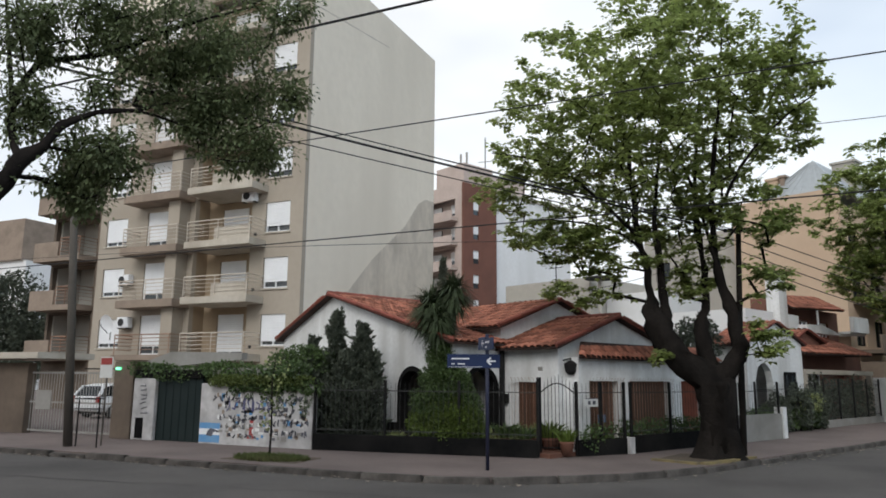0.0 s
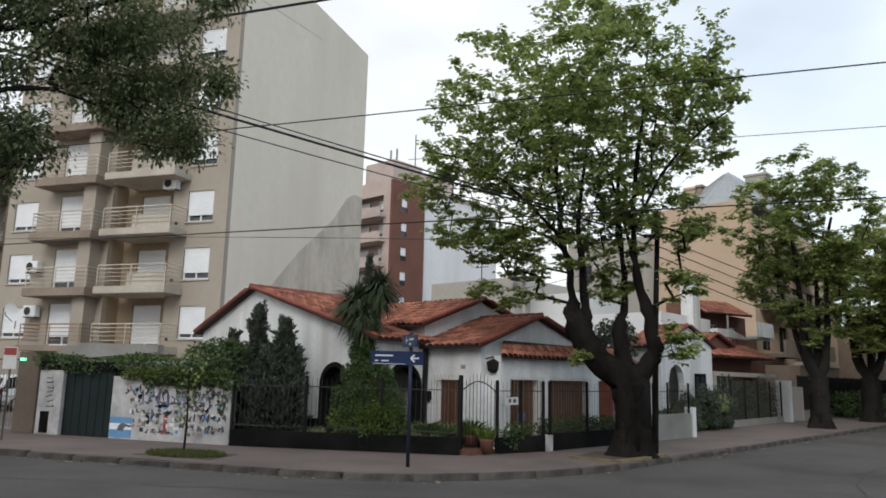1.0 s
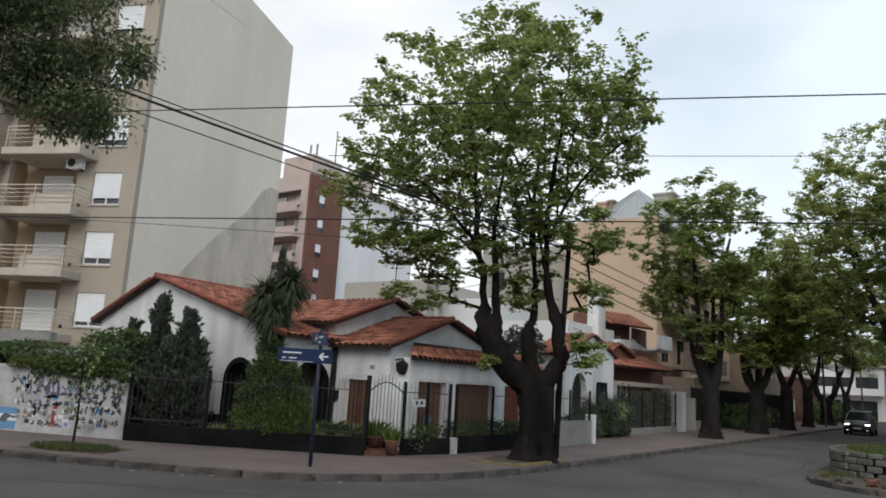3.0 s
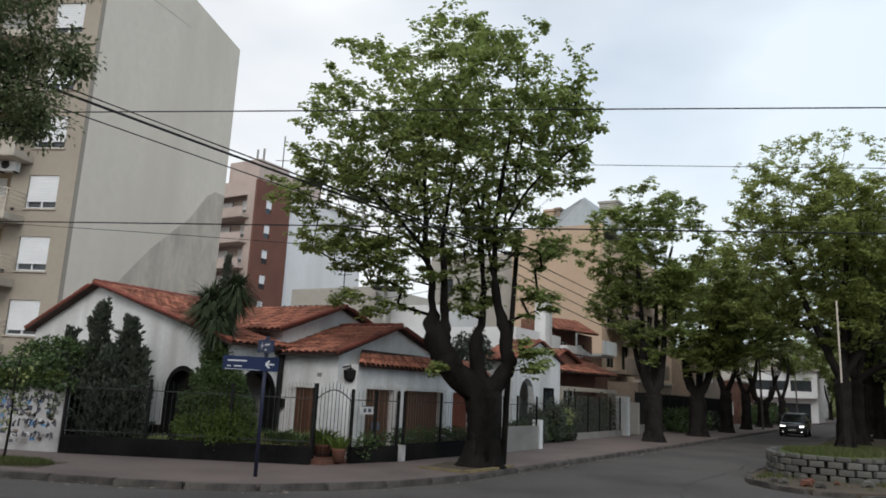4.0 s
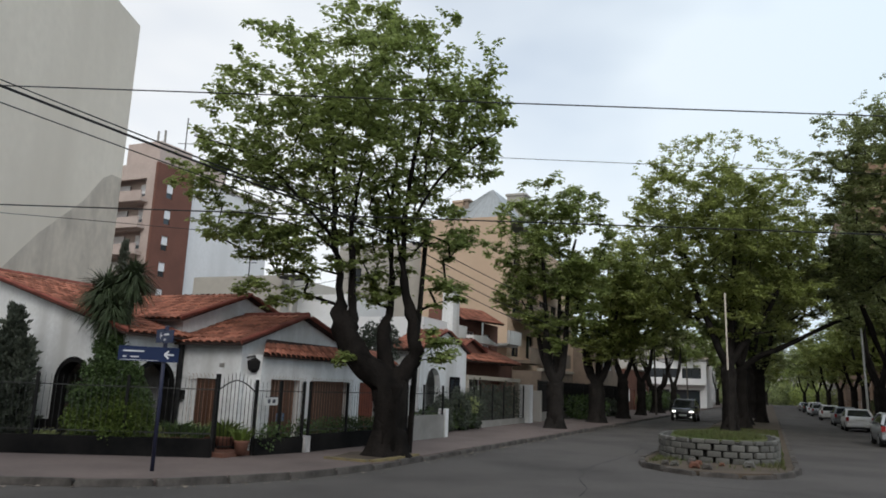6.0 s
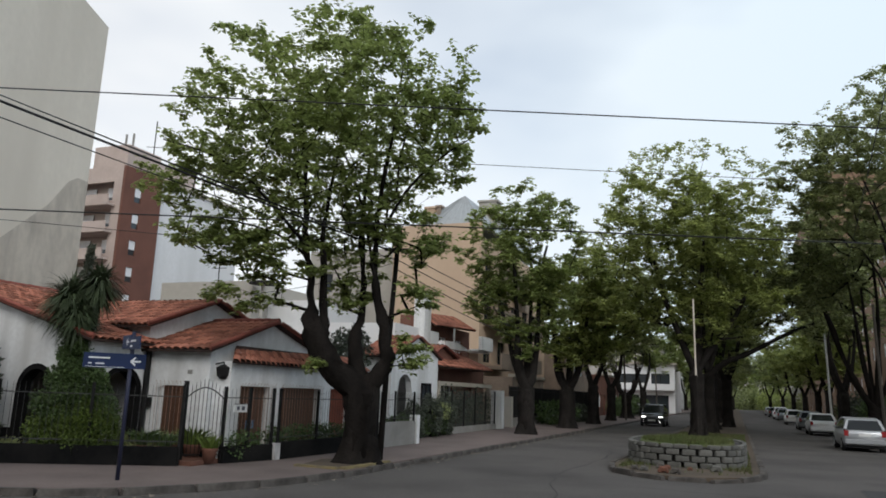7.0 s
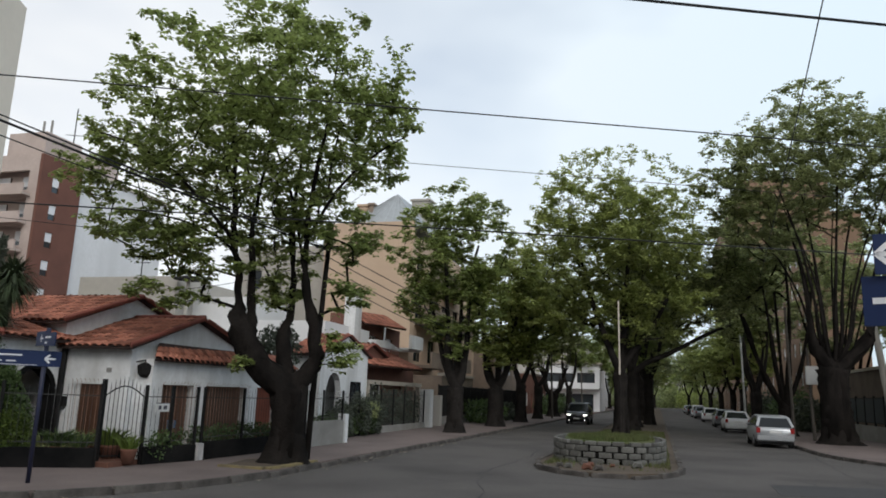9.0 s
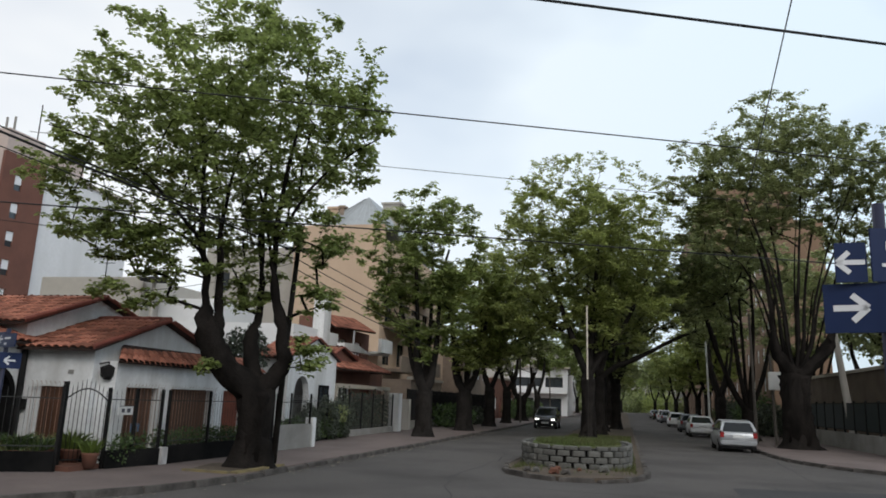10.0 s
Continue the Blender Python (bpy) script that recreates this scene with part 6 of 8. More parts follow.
def row_block(label, r, a0, a1, h, mat, side, seed, depth=12.0, pitch=2.6):
    """A street block: front wall with windows and a door, side walls, roof, cornice."""
    rng = random.Random(seed)
    ob = thing("building", label, "building", (r, (a0 + a1) / 2, 0), AV, group="blocks along the avenue")
    ft, bk = (r, r + 0.3 * side) if side > 0 else (r - 0.3, r)
    floors, n = max(1, int(h / 2.9)), max(1, int((a1 - a0) / pitch))
    ho = []
    for k in range(floors):
        for i in range(n):
            c = lerp(a0, a1, (i + 0.5) / n)
            ho.append((c - 0.6, c + 0.6, 0.9 + 2.9 * k, 2.2 + 2.9 * k))
    d = rng.randrange(n)
    ho[d] = (ho[d][0], ho[d][1] - 0.2, 0.0, 2.1)
    part("wall", Shape().panel(a0, a1, 0, h, ho, min(ft, bk), max(ft, bk), swap=True), mat, ob)
    x0, x1 = sorted((r + 0.3 * side, r + depth * side))
    part("wall", Shape().box(x0, x1, a0, a0 + 0.25, 0, h), mat, ob)
    part("wall", Shape().box(x0, x1, a1 - 0.25, a1, 0, h), mat, ob)
    part("roof", Shape().box(x0, x1, a0 + 0.25, a1 - 0.25, h - 0.5, h - 0.3), CONCRETE, ob)
    c0, c1 = sorted((r - 0.12 * side, r + 0.3 * side))
    part("cornice", Shape().box(c0, c1, a0, a1, h, h + 0.2), SLAB, ob)
    for i, (u0, u1, z0, z1) in enumerate(ho):
        g0, g1 = sorted((r + 0.14 * side, r + 0.18 * side))
        w = part("door" if i == d else "window", Shape().box(g0, g1, u0, u1, z0, z1), RED_WOOD if i == d else GLASS, ob)
        f0, f1 = sorted((r + 0.08 * side, r + 0.14 * side))
        if i != d:
            part("window_frame", casement(u0, u1, z0, z1, f0, f1, True), WHITE_PAINT, w)
            if rng.random() < 0.5:
                part("roller_blind", Shape().box(f0, f1, u0 + 0.08, u1 - 0.08, lerp(z0, z1, rng.uniform(0.2, 0.6)), z1 - 0.08), BLIND, w)
    return ob


row_block("low brown street annexe with a pale cornice", -13.6, 46.6, 55.0, 2.95, SLAB_BROWN, -1, 1, depth=2.0)
row_block("two-storey brown rendered street house", -14.0, 64.5, 76.0, 6.4, SLAB_BROWN, -1, 2)
row_block("low brick street house", -13.4, 77.0, 92.0, 4.2, BRICK_RED, -1, 3)
mod = thing("building", "white two-storey modern house with long window bands and balcony", "building", (-12.5, 112, 0), AV, group="blocks along the avenue")
bands = [(-16.6, -13.4, 0.6, 2.5), (-12.6, -9.2, 0.0, 2.5), (-16.2, -12.2, 4.2, 5.5), (-11.6, -9.0, 3.7, 5.6)]
part("wall", Shape().panel(-17.2, -8.3, 0, 6.9, bands, 112.0, 112.3), WHITE_FAR, mod)
part("wall", Shape().box(-8.6, -8.3, 112.3, 124.0, 0, 6.9), WHITE_FAR, mod)
part("wall", Shape().box(-17.2, -16.9, 112.3, 124.0, 0, 6.9), WHITE_FAR, mod)
part("roof", Shape().box(-17.5, -8.0, 111.5, 124.0, 6.9, 7.15), SLAB, mod, "thin projecting flat roof")
part("balcony", Shape().box(-17.2, -8.3, 110.6, 112.0, 3.2, 3.4).box(-17.2, -8.3, 110.6, 110.7, 3.4, 4.1), WHITE_FAR, mod)
for u0, u1, z0, z1 in bands:
    w = part("window", Shape().box(u0, u1, 112.15, 112.2, z0, z1), GLASS, mod)
    part("window_frame", casement(u0, u1, z0, z1, 112.08, 112.15), DARK_PAINT, w)
row_block("pale four-storey street block", -12.5, 124.0, 150.0, 11.5, GREIGE, -1, 5)
row_block("pale grey street block far down the avenue", -12.0, 152.0, 196.0, 9.0, WHITE_FAR, -1, 6)
row_block("low brown house behind a railing and trees", 14.0, 39.0, 68.0, 4.4, GATE_AND_SHADE_BROWN, 1, 7)
row_block("tall orange-brown apartment block behind the trees", 13.5, 74.0, 112.0, 20.0, ORANGE_BLDG, 1, 8, depth=5, pitch=3.0)
row_block("taller orange-brown apartment tower behind the trees", 12.5, 114.0, 172.0, 35.0, ORANGE_BLDG, 1, 9, pitch=4.0)
row_block("pale street block far down the avenue", 12.5, 174.0, 200.0, 11.0, GREIGE, 1, 10)
far = thing("building", "hazy pale tower block closing the avenue's far end", "building", (0, 330, 0), AV, group="blocks along the avenue")
part("wall", Shape().box(-46, -10, 330, 345, 0, 26), GREIGE, far)
part("wall", Shape().box(-8, 30, 350, 365, 0, 18), GREIGE, far)
fl = thing("building", "dark-topped white building far along the side street", "building", (-88, 60, 0))
part("wall", Shape().panel(-96, -84.8, 0, 16.0, [(-90.0, -87.6, 11.5, 13.5), (-90.0, -87.6, 7.5, 9.5)], 60, 60.4), WHITE_FAR, fl)
part("wall", Shape().box(-85.2, -84.8, 60.4, 75, 0, 16.0), WHITE_FAR, fl)
part("top_storey", Shape().box(-97, -85.3, 59.6, 75, 16.0, 21.3), SLAB_BROWN, fl, "dark upper storey")
part("window", Shape().box(-90, -87.6, 60.2, 60.25, 11.5, 13.5), GLASS, fl)
part("window", Shape().box(-90, -87.6, 60.2, 60.25, 7.5, 9.5), GLASS, fl)
rw = thing("garden_wall", "low pale garden wall with dark railing above, under the trees", "wall", (11.8, 45, 0), AV)
part("wall", Shape().box(11.8, 12.05, 34.0, 56.0, -0.05, 0.85), CONCRETE, rw, bevel=0.015)
part("rail", Shape().box(11.9, 11.94, 34.0, 56.0, 2.40, 2.46), IRON, rw)
part("rail", Shape().box(11.9, 11.94, 34.0, 56.0, 1.0, 1.05), IRON, rw)
for i in range(12):
    part("post", Shape().box(11.87, 11.97, 34.0 + 2 * i - 0.05, 34.0 + 2 * i + 0.05, 0.85, 2.55), IRON, rw)
part("mesh_panel", Shape().box(11.91, 11.925, 34.0, 56.0, 1.05, 2.40), GREEN_DOOR, rw, "dark green sheeting")
# end of the side street, behind the camera and to the sides
for i, (x0, x1, y0, y1, h, m) in enumerate(((-40, -12, -16, -4, 8, BEIGE), (-10, 20, -18, -6, 7, WHITE_FAR), (34, 60, -14, 6, 9, GREIGE))):
    ob = thing("building", "plain rendered building across the street", "building", ((x0 + x1) / 2, y0, 0))
    part("wall", Shape().box(x0, x1, y0, y1, -0.1, h), m, ob)
    part("roof", Shape().box(x0 - 0.2, x1 + 0.2, y0 - 0.2, y1 + 0.2, h, h + 0.2), CONCRETE, ob)
for i, (x, y, h) in enumerate(((-41.5, 24.0, 2.6), (-46.0, 27.0, 3.2), (-52.0, 28.0, 3.6))):
    shrub("bush", "dark overgrown garden shrub behind the gate wall", [((x, y, h * 0.5), (2.4, 1.6, h * 0.5)), ((x - 1.8, y, h * 0.4), (1.8, 1.4, h * 0.45))], LEAF_DARK, 80 + i, size=0.22, density=150)

q = AV @ Vector((-13.6, 23.4, 0))
shrub("garden_shrub", "tall dull green shrub between the corner house and its neighbour", [((q.x, q.y, 2.3), (0.9, 0.9, 1.5)), ((q.x + 0.6, q.y + 0.5, 3.1), (0.7, 0.7, 0.9))], LEAF_DARK, 93, size=0.11, density=900)
shrub("garden_tree", "dark dense garden tree behind the gate wall", [((-47.8, 33.0, 5.6), (2.4, 2.4, 3.2)), ((-49.5, 33.5, 4.2), (2.6, 2.2, 2.8)), ((-45.6, 33.2, 3.4), (1.6, 1.6, 1.9))], LEAF_DARK, 91, size=0.24, density=260, category="tree")
conifer("dark narrow cypress rising behind the house roofs", [(-12.0, 26.2, 0.36, 6.7), (-11.85, 26.3, 0.3, 5.4)], 92)

# ---- trees along the avenue ----
def W(r, a, z=0.0):
    return av(r, a, z)


def street_tree(label, r, a, fork_z, trunk_r, limbs, crowns, seed, count, leaf, bark=BARK_FAR, size=0.24, per_end=16, spread=0.45, group="avenue trees", tip=0.014, **kw):
    base, fk = W(r, a, -0.02), W(r, a, fork_z)
    stems = [[(base, trunk_r * 0.9), (W(r, a, fork_z * 0.5), trunk_r * 0.8), (fk, trunk_r * 0.85)]]
    for line in limbs:
        stems.append([(fk, trunk_r * 0.85)] + [(W(*p), rr * 0.85) for p, rr in line])
    return tree(label, stems, [(tuple(W(*c)), rad, sh) for c, rad, sh in crowns], seed, count, bark, leaf, per_end, spread, size, group, 1.5, tip=tip, **kw)


street_tree("street tree with dark forked trunk and dull green crown", -9.4, 34.7, 2.1, 0.44,
            [[((-9.75, 34.6, 2.9), 0.27), ((-9.85, 34.5, 4.6), 0.14), ((-9.95, 34.4, 7.2), 0.10), ((-10.2, 34.4, 9.6), 0.05)], [((-9.1, 34.8, 3.0), 0.25), ((-8.95, 34.9, 5.0), 0.13), ((-8.9, 35.0, 7.4), 0.09), ((-8.6, 35.1, 9.2), 0.05)], [((-9.45, 35.1, 3.2), 0.2), ((-9.4, 35.3, 5.2), 0.12), ((-9.5, 35.5, 8.6), 0.06)], [((-10.1, 34.9, 3.3), 0.16), ((-10.6, 35.0, 5.2), 0.09), ((-11.2, 35.1, 7.2), 0.05)]],
            [((-9.7, 34.7, 9.3), (3.1, 2.9, 3.4), 0.62), ((-11.3, 34.6, 6.8), (1.7, 1.6, 1.7), 0.13), ((-8.3, 34.7, 6.4), (1.7, 1.5, 1.9), 0.14), ((-9.5, 34.5, 4.6), (1.3, 1.2, 1.2), 0.08), ((-10.6, 34.4, 5.0), (1.2, 1.1, 0.8), 0.05)], 101, 1450, LEAF, size=0.185, tip=0.006, rosette=8, clump=0.4, flat=0.35)
street_tree("street tree with fresh green crown and dark trunk", -9.4, 43.8, 2.2, 0.50,
            [[((-9.9, 43.8, 3.2), 0.28), ((-10.2, 43.8, 5.6), 0.14), ((-10.4, 43.8, 8.0), 0.07)], [((-8.8, 43.9, 3.2), 0.25), ((-8.4, 44.0, 5.4), 0.13), ((-7.9, 44.0, 8.0), 0.06)], [((-9.3, 44.1, 3.4), 0.2), ((-9.2, 44.2, 7.0), 0.09)]],
            [((-8.6, 44.0, 7.4), (2.9, 2.8, 3.4), 0.70), ((-9.0, 43.4, 4.4), (2.0, 1.6, 1.3), 0.16), ((-7.2, 43.8, 5.0), (1.6, 1.4, 1.2), 0.14)], 102, 1500, LEAF_LIGHT, size=0.205, tip=0.0075, rosette=8, clump=0.4, flat=0.4)
street_tree("leafy street tree in the avenue's row", -9.5, 53.0, 2.6, 0.42, [[((-10, 53, 4), 0.2), ((-10.2, 53, 6.5), 0.1)], [((-8.9, 53, 4), 0.2), ((-8.5, 53, 6.5), 0.1)]],
            [((-8.7, 53.0, 8.9), (3.8, 3.4, 4.6), 1.0)], 103, 640, LEAF_LIGHT, size=0.24, rosette=9)
street_tree("leafy street tree in the avenue's row", -9.8, 63.0, 2.6, 0.4, [[((-10.3, 63, 4), 0.2), ((-10.4, 63, 6.5), 0.1)], [((-9.1, 63, 4), 0.2), ((-8.8, 63, 6.5), 0.1)]],
            [((-9.0, 63.0, 9.2), (4.0, 3.6, 5.0), 1.0)], 104, 480, LEAF_DULL, size=0.3, rosette=9)
# bare pollard stump with thin shoots
pl = thing("tree", "bare pollarded stump with thin upright shoots", "tree", tuple(W(-9.9, 73)), group="avenue trees")
s = gnarled([[(W(-9.9, 73, -0.02), 0.5), (W(-9.9, 73, 1.2), 0.42), (W(-9.9, 73, 2.3), 0.5)]], 0, 7)
for dx in (-0.9, 0.9):
    s.tube([W(-9.9, 73, 2.0), W(-9.9 + dx * 0.7, 73, 2.6), W(-9.9 + dx, 73, 3.6)], [0.3, 0.25, 0.3], 9)
    for k in range(6):
        s.tube([W(-9.9 + dx, 73, 3.5), W(-9.9 + dx * (1 + 0.15 * k), 73, 5.0), W(-9.9 + dx * (1 + 0.2 * k), 73.2, 7.0)], [0.06, 0.04, 0.015], 4)
part("trunk", s, BARK, pl, smooth=True)
for i, (r, a, c, rad, leaf) in enumerate(((-9.6, 84, 8.0, 3.6, LEAF), (-9.6, 114, 8.5, 4.0, LEAF), (-9.8, 160, 9, 5.0, LEAF))):
    street_tree("distant leafy tree in the avenue's row", r, a, 2.6, 0.38, [[((r - 0.6, a, 4.4), 0.18), ((r - 0.8, a, 6.4), 0.1)], [((r + 0.6, a, 4.4), 0.18), ((r + 0.8, a, 6.4), 0.1)]], [((r, a, c), (rad, rad, rad), 1.0)], 110 + i, 380, leaf, size=0.36, rosette=8)
# median trees
street_tree("tall median tree with bright green crown and grey trunk", -1.9, 40.3, 3.2, 0.40,
            [[((-2.6, 40.3, 5.0), 0.2), ((-3.4, 40.2, 7.2), 0.13), ((-4.0, 40.2, 9.6), 0.08)], [((-1.7, 40.4, 5.2), 0.22), ((-1.5, 40.5, 8.0), 0.14), ((-1.3, 40.6, 11.0), 0.08)], [((-1.2, 40.2, 4.4), 0.18), ((0.0, 40.2, 6.0), 0.13), ((1.2, 40.3, 8.6), 0.08)]],
            [((-2.1, 40.3, 10.7), (5.4, 4.6, 4.0), 0.72), ((-4.4, 40.3, 7.0), (2.9, 2.3, 2.0), 0.12), ((0.6, 40.0, 7.0), (2.6, 2.2, 2.0), 0.10), ((-1.6, 39.6, 6.2), (1.8, 1.4, 1.6), 0.06)], 121, 3900, LEAF_LIGHT, size=0.16, tip=0.005, rosette=8, clump=0.30, spikes=130)
street_tree("median tree with a long low limb and dull crown", -1.6, 48.0, 3.4, 0.42,
            [[((-0.6, 48, 4.2), 0.2), ((1.0, 48, 4.9), 0.17), ((3.0, 48, 6.0), 0.12), ((4.4, 48, 6.6), 0.07)], [((-1.8, 48, 5.5), 0.2), ((-2.0, 48.2, 8.5), 0.12)], [((-1.0, 48, 5.5), 0.18), ((0.2, 48, 8.5), 0.1)]],
            [((0.4, 48.2, 9.6), (5.4, 3.8, 4.2), 0.74), ((3.8, 48.0, 8.4), (2.7, 2.0, 2.3), 0.20), ((4.6, 48.0, 11.6), (2.0, 1.8, 1.7), 0.06)], 122, 1900, LEAF_DULL, size=0.2, tip=0.008, rosette=8)
for i, (r, a) in enumerate(((-1.6, 54.5), (-0.7, 61.0), (-1.4, 72.0), (-1.2, 88.0), (-1.4, 108.0), (-1.4, 130.0))):
    street_tree("further median tree with dark trunk", r, a, 3.4, 0.42, [[((r - 0.7, a, 5), 0.2), ((r - 1.2, a, 8), 0.1)], [((r + 0.7, a, 5), 0.2), ((r + 1.2, a, 8), 0.1)]], [((r, a, 8.6), (3.9, 3.6, 4.4), 1.0)], 130 + i, 480, (LEAF, LEAF_DULL, LEAF_LIGHT)[i % 3], size=0.3, rosette=8)
# trees of the far pavement
broad_limbs = [[((7.95, 41.9, 4.7), 0.36), ((7.75, 41.8, 5.6), 0.24), ((7.5, 41.8, 8.6), 0.09), ((6.8, 41.8, 11.6), 0.05)], [((9.7, 42.1, 4.4), 0.40), ((10.4, 42.2, 5.4), 0.34), ((10.7, 42.3, 6.6), 0.13), ((11.0, 42.3, 9.0), 0.08), ((11.6, 42.4, 12.2), 0.06)]]
for dr, da, lean, thick in ((-0.55, -0.2, -0.5, 0.13), (-0.2, 0.3, -0.15, 0.15), (0.15, -0.3, 0.1, 0.13), (0.5, 0.2, 0.35, 0.14), (0.85, -0.1, 0.9, 0.11), (-0.8, 0.2, -1.4, 0.10), (0.3, 0.6, 0.2, 0.10), (-0.4, -0.5, -0.9, 0.09), (0.65, -0.5, 0.6, 0.09)):
    broad_limbs.append([((8.7 + dr, 42 + da, 5.2), thick), ((8.7 + dr * 1.3 + lean * 0.2, 42 + da * 2, 7.6), thick * 0.72), ((8.7 + dr * 1.6 + lean, 42 + da * 3, 10.4), thick * 0.5), ((8.7 + dr * 2 + lean * 2.4, 42 + da * 4, 13.4), thick * 0.26)])
street_tree("broad street tree with a massive pollarded trunk and olive crown", 8.7, 42.0, 3.7, 0.82, broad_limbs,
            [((8.3, 42.0, 15.2), (5.6, 5.2, 4.2), 0.66), ((4.2, 42, 13.4), (2.6, 2.4, 1.8), 0.11), ((12.8, 42.0, 14.0), (2.6, 2.4, 2.4), 0.13), ((5.8, 42, 11.4), (3.4, 2.6, 1.6), 0.10), ((10.8, 42, 11.4), (2.6, 2.2, 1.2), 0.06), ((13.6, 42.5, 10.8), (1.8, 1.8, 1.4), 0.05)], 141, 3000, LEAF_DULL, bark=BARK, size=0.17, tip=0.0052, rosette=8, clump=0.42, rise=0.1, flat=0.3)
street_tree("multi-stemmed street tree with bare reddish limbs", 7.6, 50.5, 1.6, 0.5,
            [[((6.6, 50.5, 3.4), 0.2), ((5.6, 50.4, 6.4), 0.13), ((4.6, 50.4, 9.6), 0.08)], [((7.2, 50.6, 4.0), 0.18), ((6.8, 50.6, 8.0), 0.1), ((6.4, 50.7, 11.0), 0.06)], [((7.9, 50.4, 4.0), 0.18), ((8.1, 50.4, 8.0), 0.1), ((8.0, 50.4, 11.5), 0.06)], [((8.5, 50.5, 3.8), 0.16), ((9.3, 50.5, 7.4), 0.1), ((9.6, 50.5, 10.8), 0.06)], [((7.5, 50.8, 4.5), 0.14), ((7.4, 51, 9.0), 0.08)]],
            [((6.8, 50.5, 11.8), (4.4, 3.6, 3.6), 0.66), ((4.4, 50.5, 9.8), (2.8, 2.4, 2.4), 0.26), ((9.4, 50.5, 11.0), (2.4, 2.2, 1.8), 0.08)], 142, 760, LEAF_DULL, bark=BARK, size=0.22, rosette=8, rise=0.1)
for k, (r, a) in enumerate(((11.6, 56.0), (14.5, 64.0))):
    street_tree("multi-stemmed olive tree behind the parked cars", r, a, 1.8, 0.4, [[((r + d, a, 4.2), 0.14), ((r + 2 * d, a, 7.4), 0.08), ((r + 3 * d, a, 10.5), 0.04)] for d in (-0.8, -0.35, 0.1, 0.5, 0.9)],
                [((r, a, 11.0), (4.0, 3.4, 3.4), 0.7), ((r - 1.0, a, 7.2), (3.2, 2.6, 1.6), 0.3)], 148 + k, 420, LEAF_DULL, bark=BARK, size=0.22, tip=0.007, rosette=8, rise=0.1, flat=0.35)
for i, (r, a, c, rad, leaf) in enumerate(((7.4, 62, 11.5, 4.0, LEAF_DULL), (8.2, 71, 10.0, 3.6, LEAF_DULL), (8.0, 78, 7.0, 3.8, LEAF_LIGHT), (7.8, 86, 7.5, 4.0, LEAF_LIGHT), (7.8, 102, 8.0, 4.2, LEAF), (7.8, 122, 8.5, 4.6, LEAF_LIGHT), (7.8, 150, 9.0, 5.0, LEAF))):
    street_tree("leafy tree on the avenue's far pavement", r, a, 2.8, 0.36, [[((r - 0.6, a, 4.6), 0.18), ((r - 0.9, a, 6.8), 0.1)], [((r + 0.6, a, 4.6), 0.18), ((r + 0.9, a, 6.8), 0.1)]], [((r, a, c), (rad, rad, rad * 0.95), 1.0)], 150 + i, 380, leaf, size=0.34, rosette=8)

for i, (r, a, c, rad, zr) in enumerate(((16.5, 50.0, 8.6, 4.2, 3.2), (17.5, 60.0, 9.5, 5.0, 3.6), (16.0, 43.0, 8.0, 3.6, 2.8))):
    street_tree("olive-leaved tree behind the pavement trees", r, a, 3.0, 0.36, [[((r - 0.8, a, 5), 0.2), ((r - 1.4, a, 8), 0.1)], [((r + 0.8, a, 5), 0.2), ((r + 1.4, a, 8), 0.1)]], [((r, a, c), (rad, rad, zr), 1.0)], 240 + i, 330, LEAF_DULL, size=0.3, per_end=18, spread=0.65)
for i, (r, a, c, rad) in enumerate(((-9, 190, 10, 6.5), (-2, 165, 9, 5), (7, 185, 10, 6.5), (-10, 225, 11, 8), (-1, 215, 10, 7), (8, 230, 11, 8), (3, 265, 12, 9), (-8, 270, 12, 9), (13, 275, 12, 9))):
    street_tree("hazy distant tree closing the avenue", r, a, 3.0, 0.4, [[((r - 0.8, a, 5), 0.2), ((r - 1.2, a, 8), 0.1)], [((r + 0.8, a, 5), 0.2), ((r + 1.2, a, 8), 0.1)]], [((r, a, c), (rad, rad, rad * 0.9), 1.0)], 180 + i, 110, (LEAF_DULL, LEAF)[i % 2], size=0.8, per_end=16, spread=1.5)
for i, (r, a, h) in enumerate(((-11.4, 48.0, 1.5), (-11.4, 56.0, 1.3), (-11.3, 79.0, 2.0), (-11.3, 84.0, 1.6), (-11.2, 90.0, 2.2), (10.6, 60.0, 2.4), (10.6, 66.0, 3.2), (10.4, 74.0, 3.0), (10.6, 84.0, 2.6))):
    q = W(r, a)
    shrub("bush", "dark roadside shrub under the avenue trees", [((q.x, q.y, h * 0.5), (1.5, 2.2, h * 0.5)), ((q.x + 0.8, q.y + 1.8, h * 0.42), (1.3, 1.9, h * 0.45))], LEAF_DARK if i % 2 else LEAF_IVY, 210 + i, size=0.2, density=170)
for i, (r, a, h) in enumerate(((2.0, 240, 6.0), (9.0, 205, 4.5), (-5.0, 250, 6.0), (11.0, 232, 6.0), (-10.5, 205, 4.5), (4.5, 262, 7.0), (14.0, 165, 4.0), (-13.0, 240, 6.0))):
    q = W(r, a)
    shrub("bush", "hazy green thicket at the avenue's far end", [((q.x, q.y, h * 0.5), (5.0, 4.0, h * 0.55)), ((q.x + 4, q.y - 2, h * 0.42), (4.0, 3.0, h * 0.45))], (LEAF_DULL, LEAF_LIGHT)[i % 2], 340 + i, size=0.6, density=24)
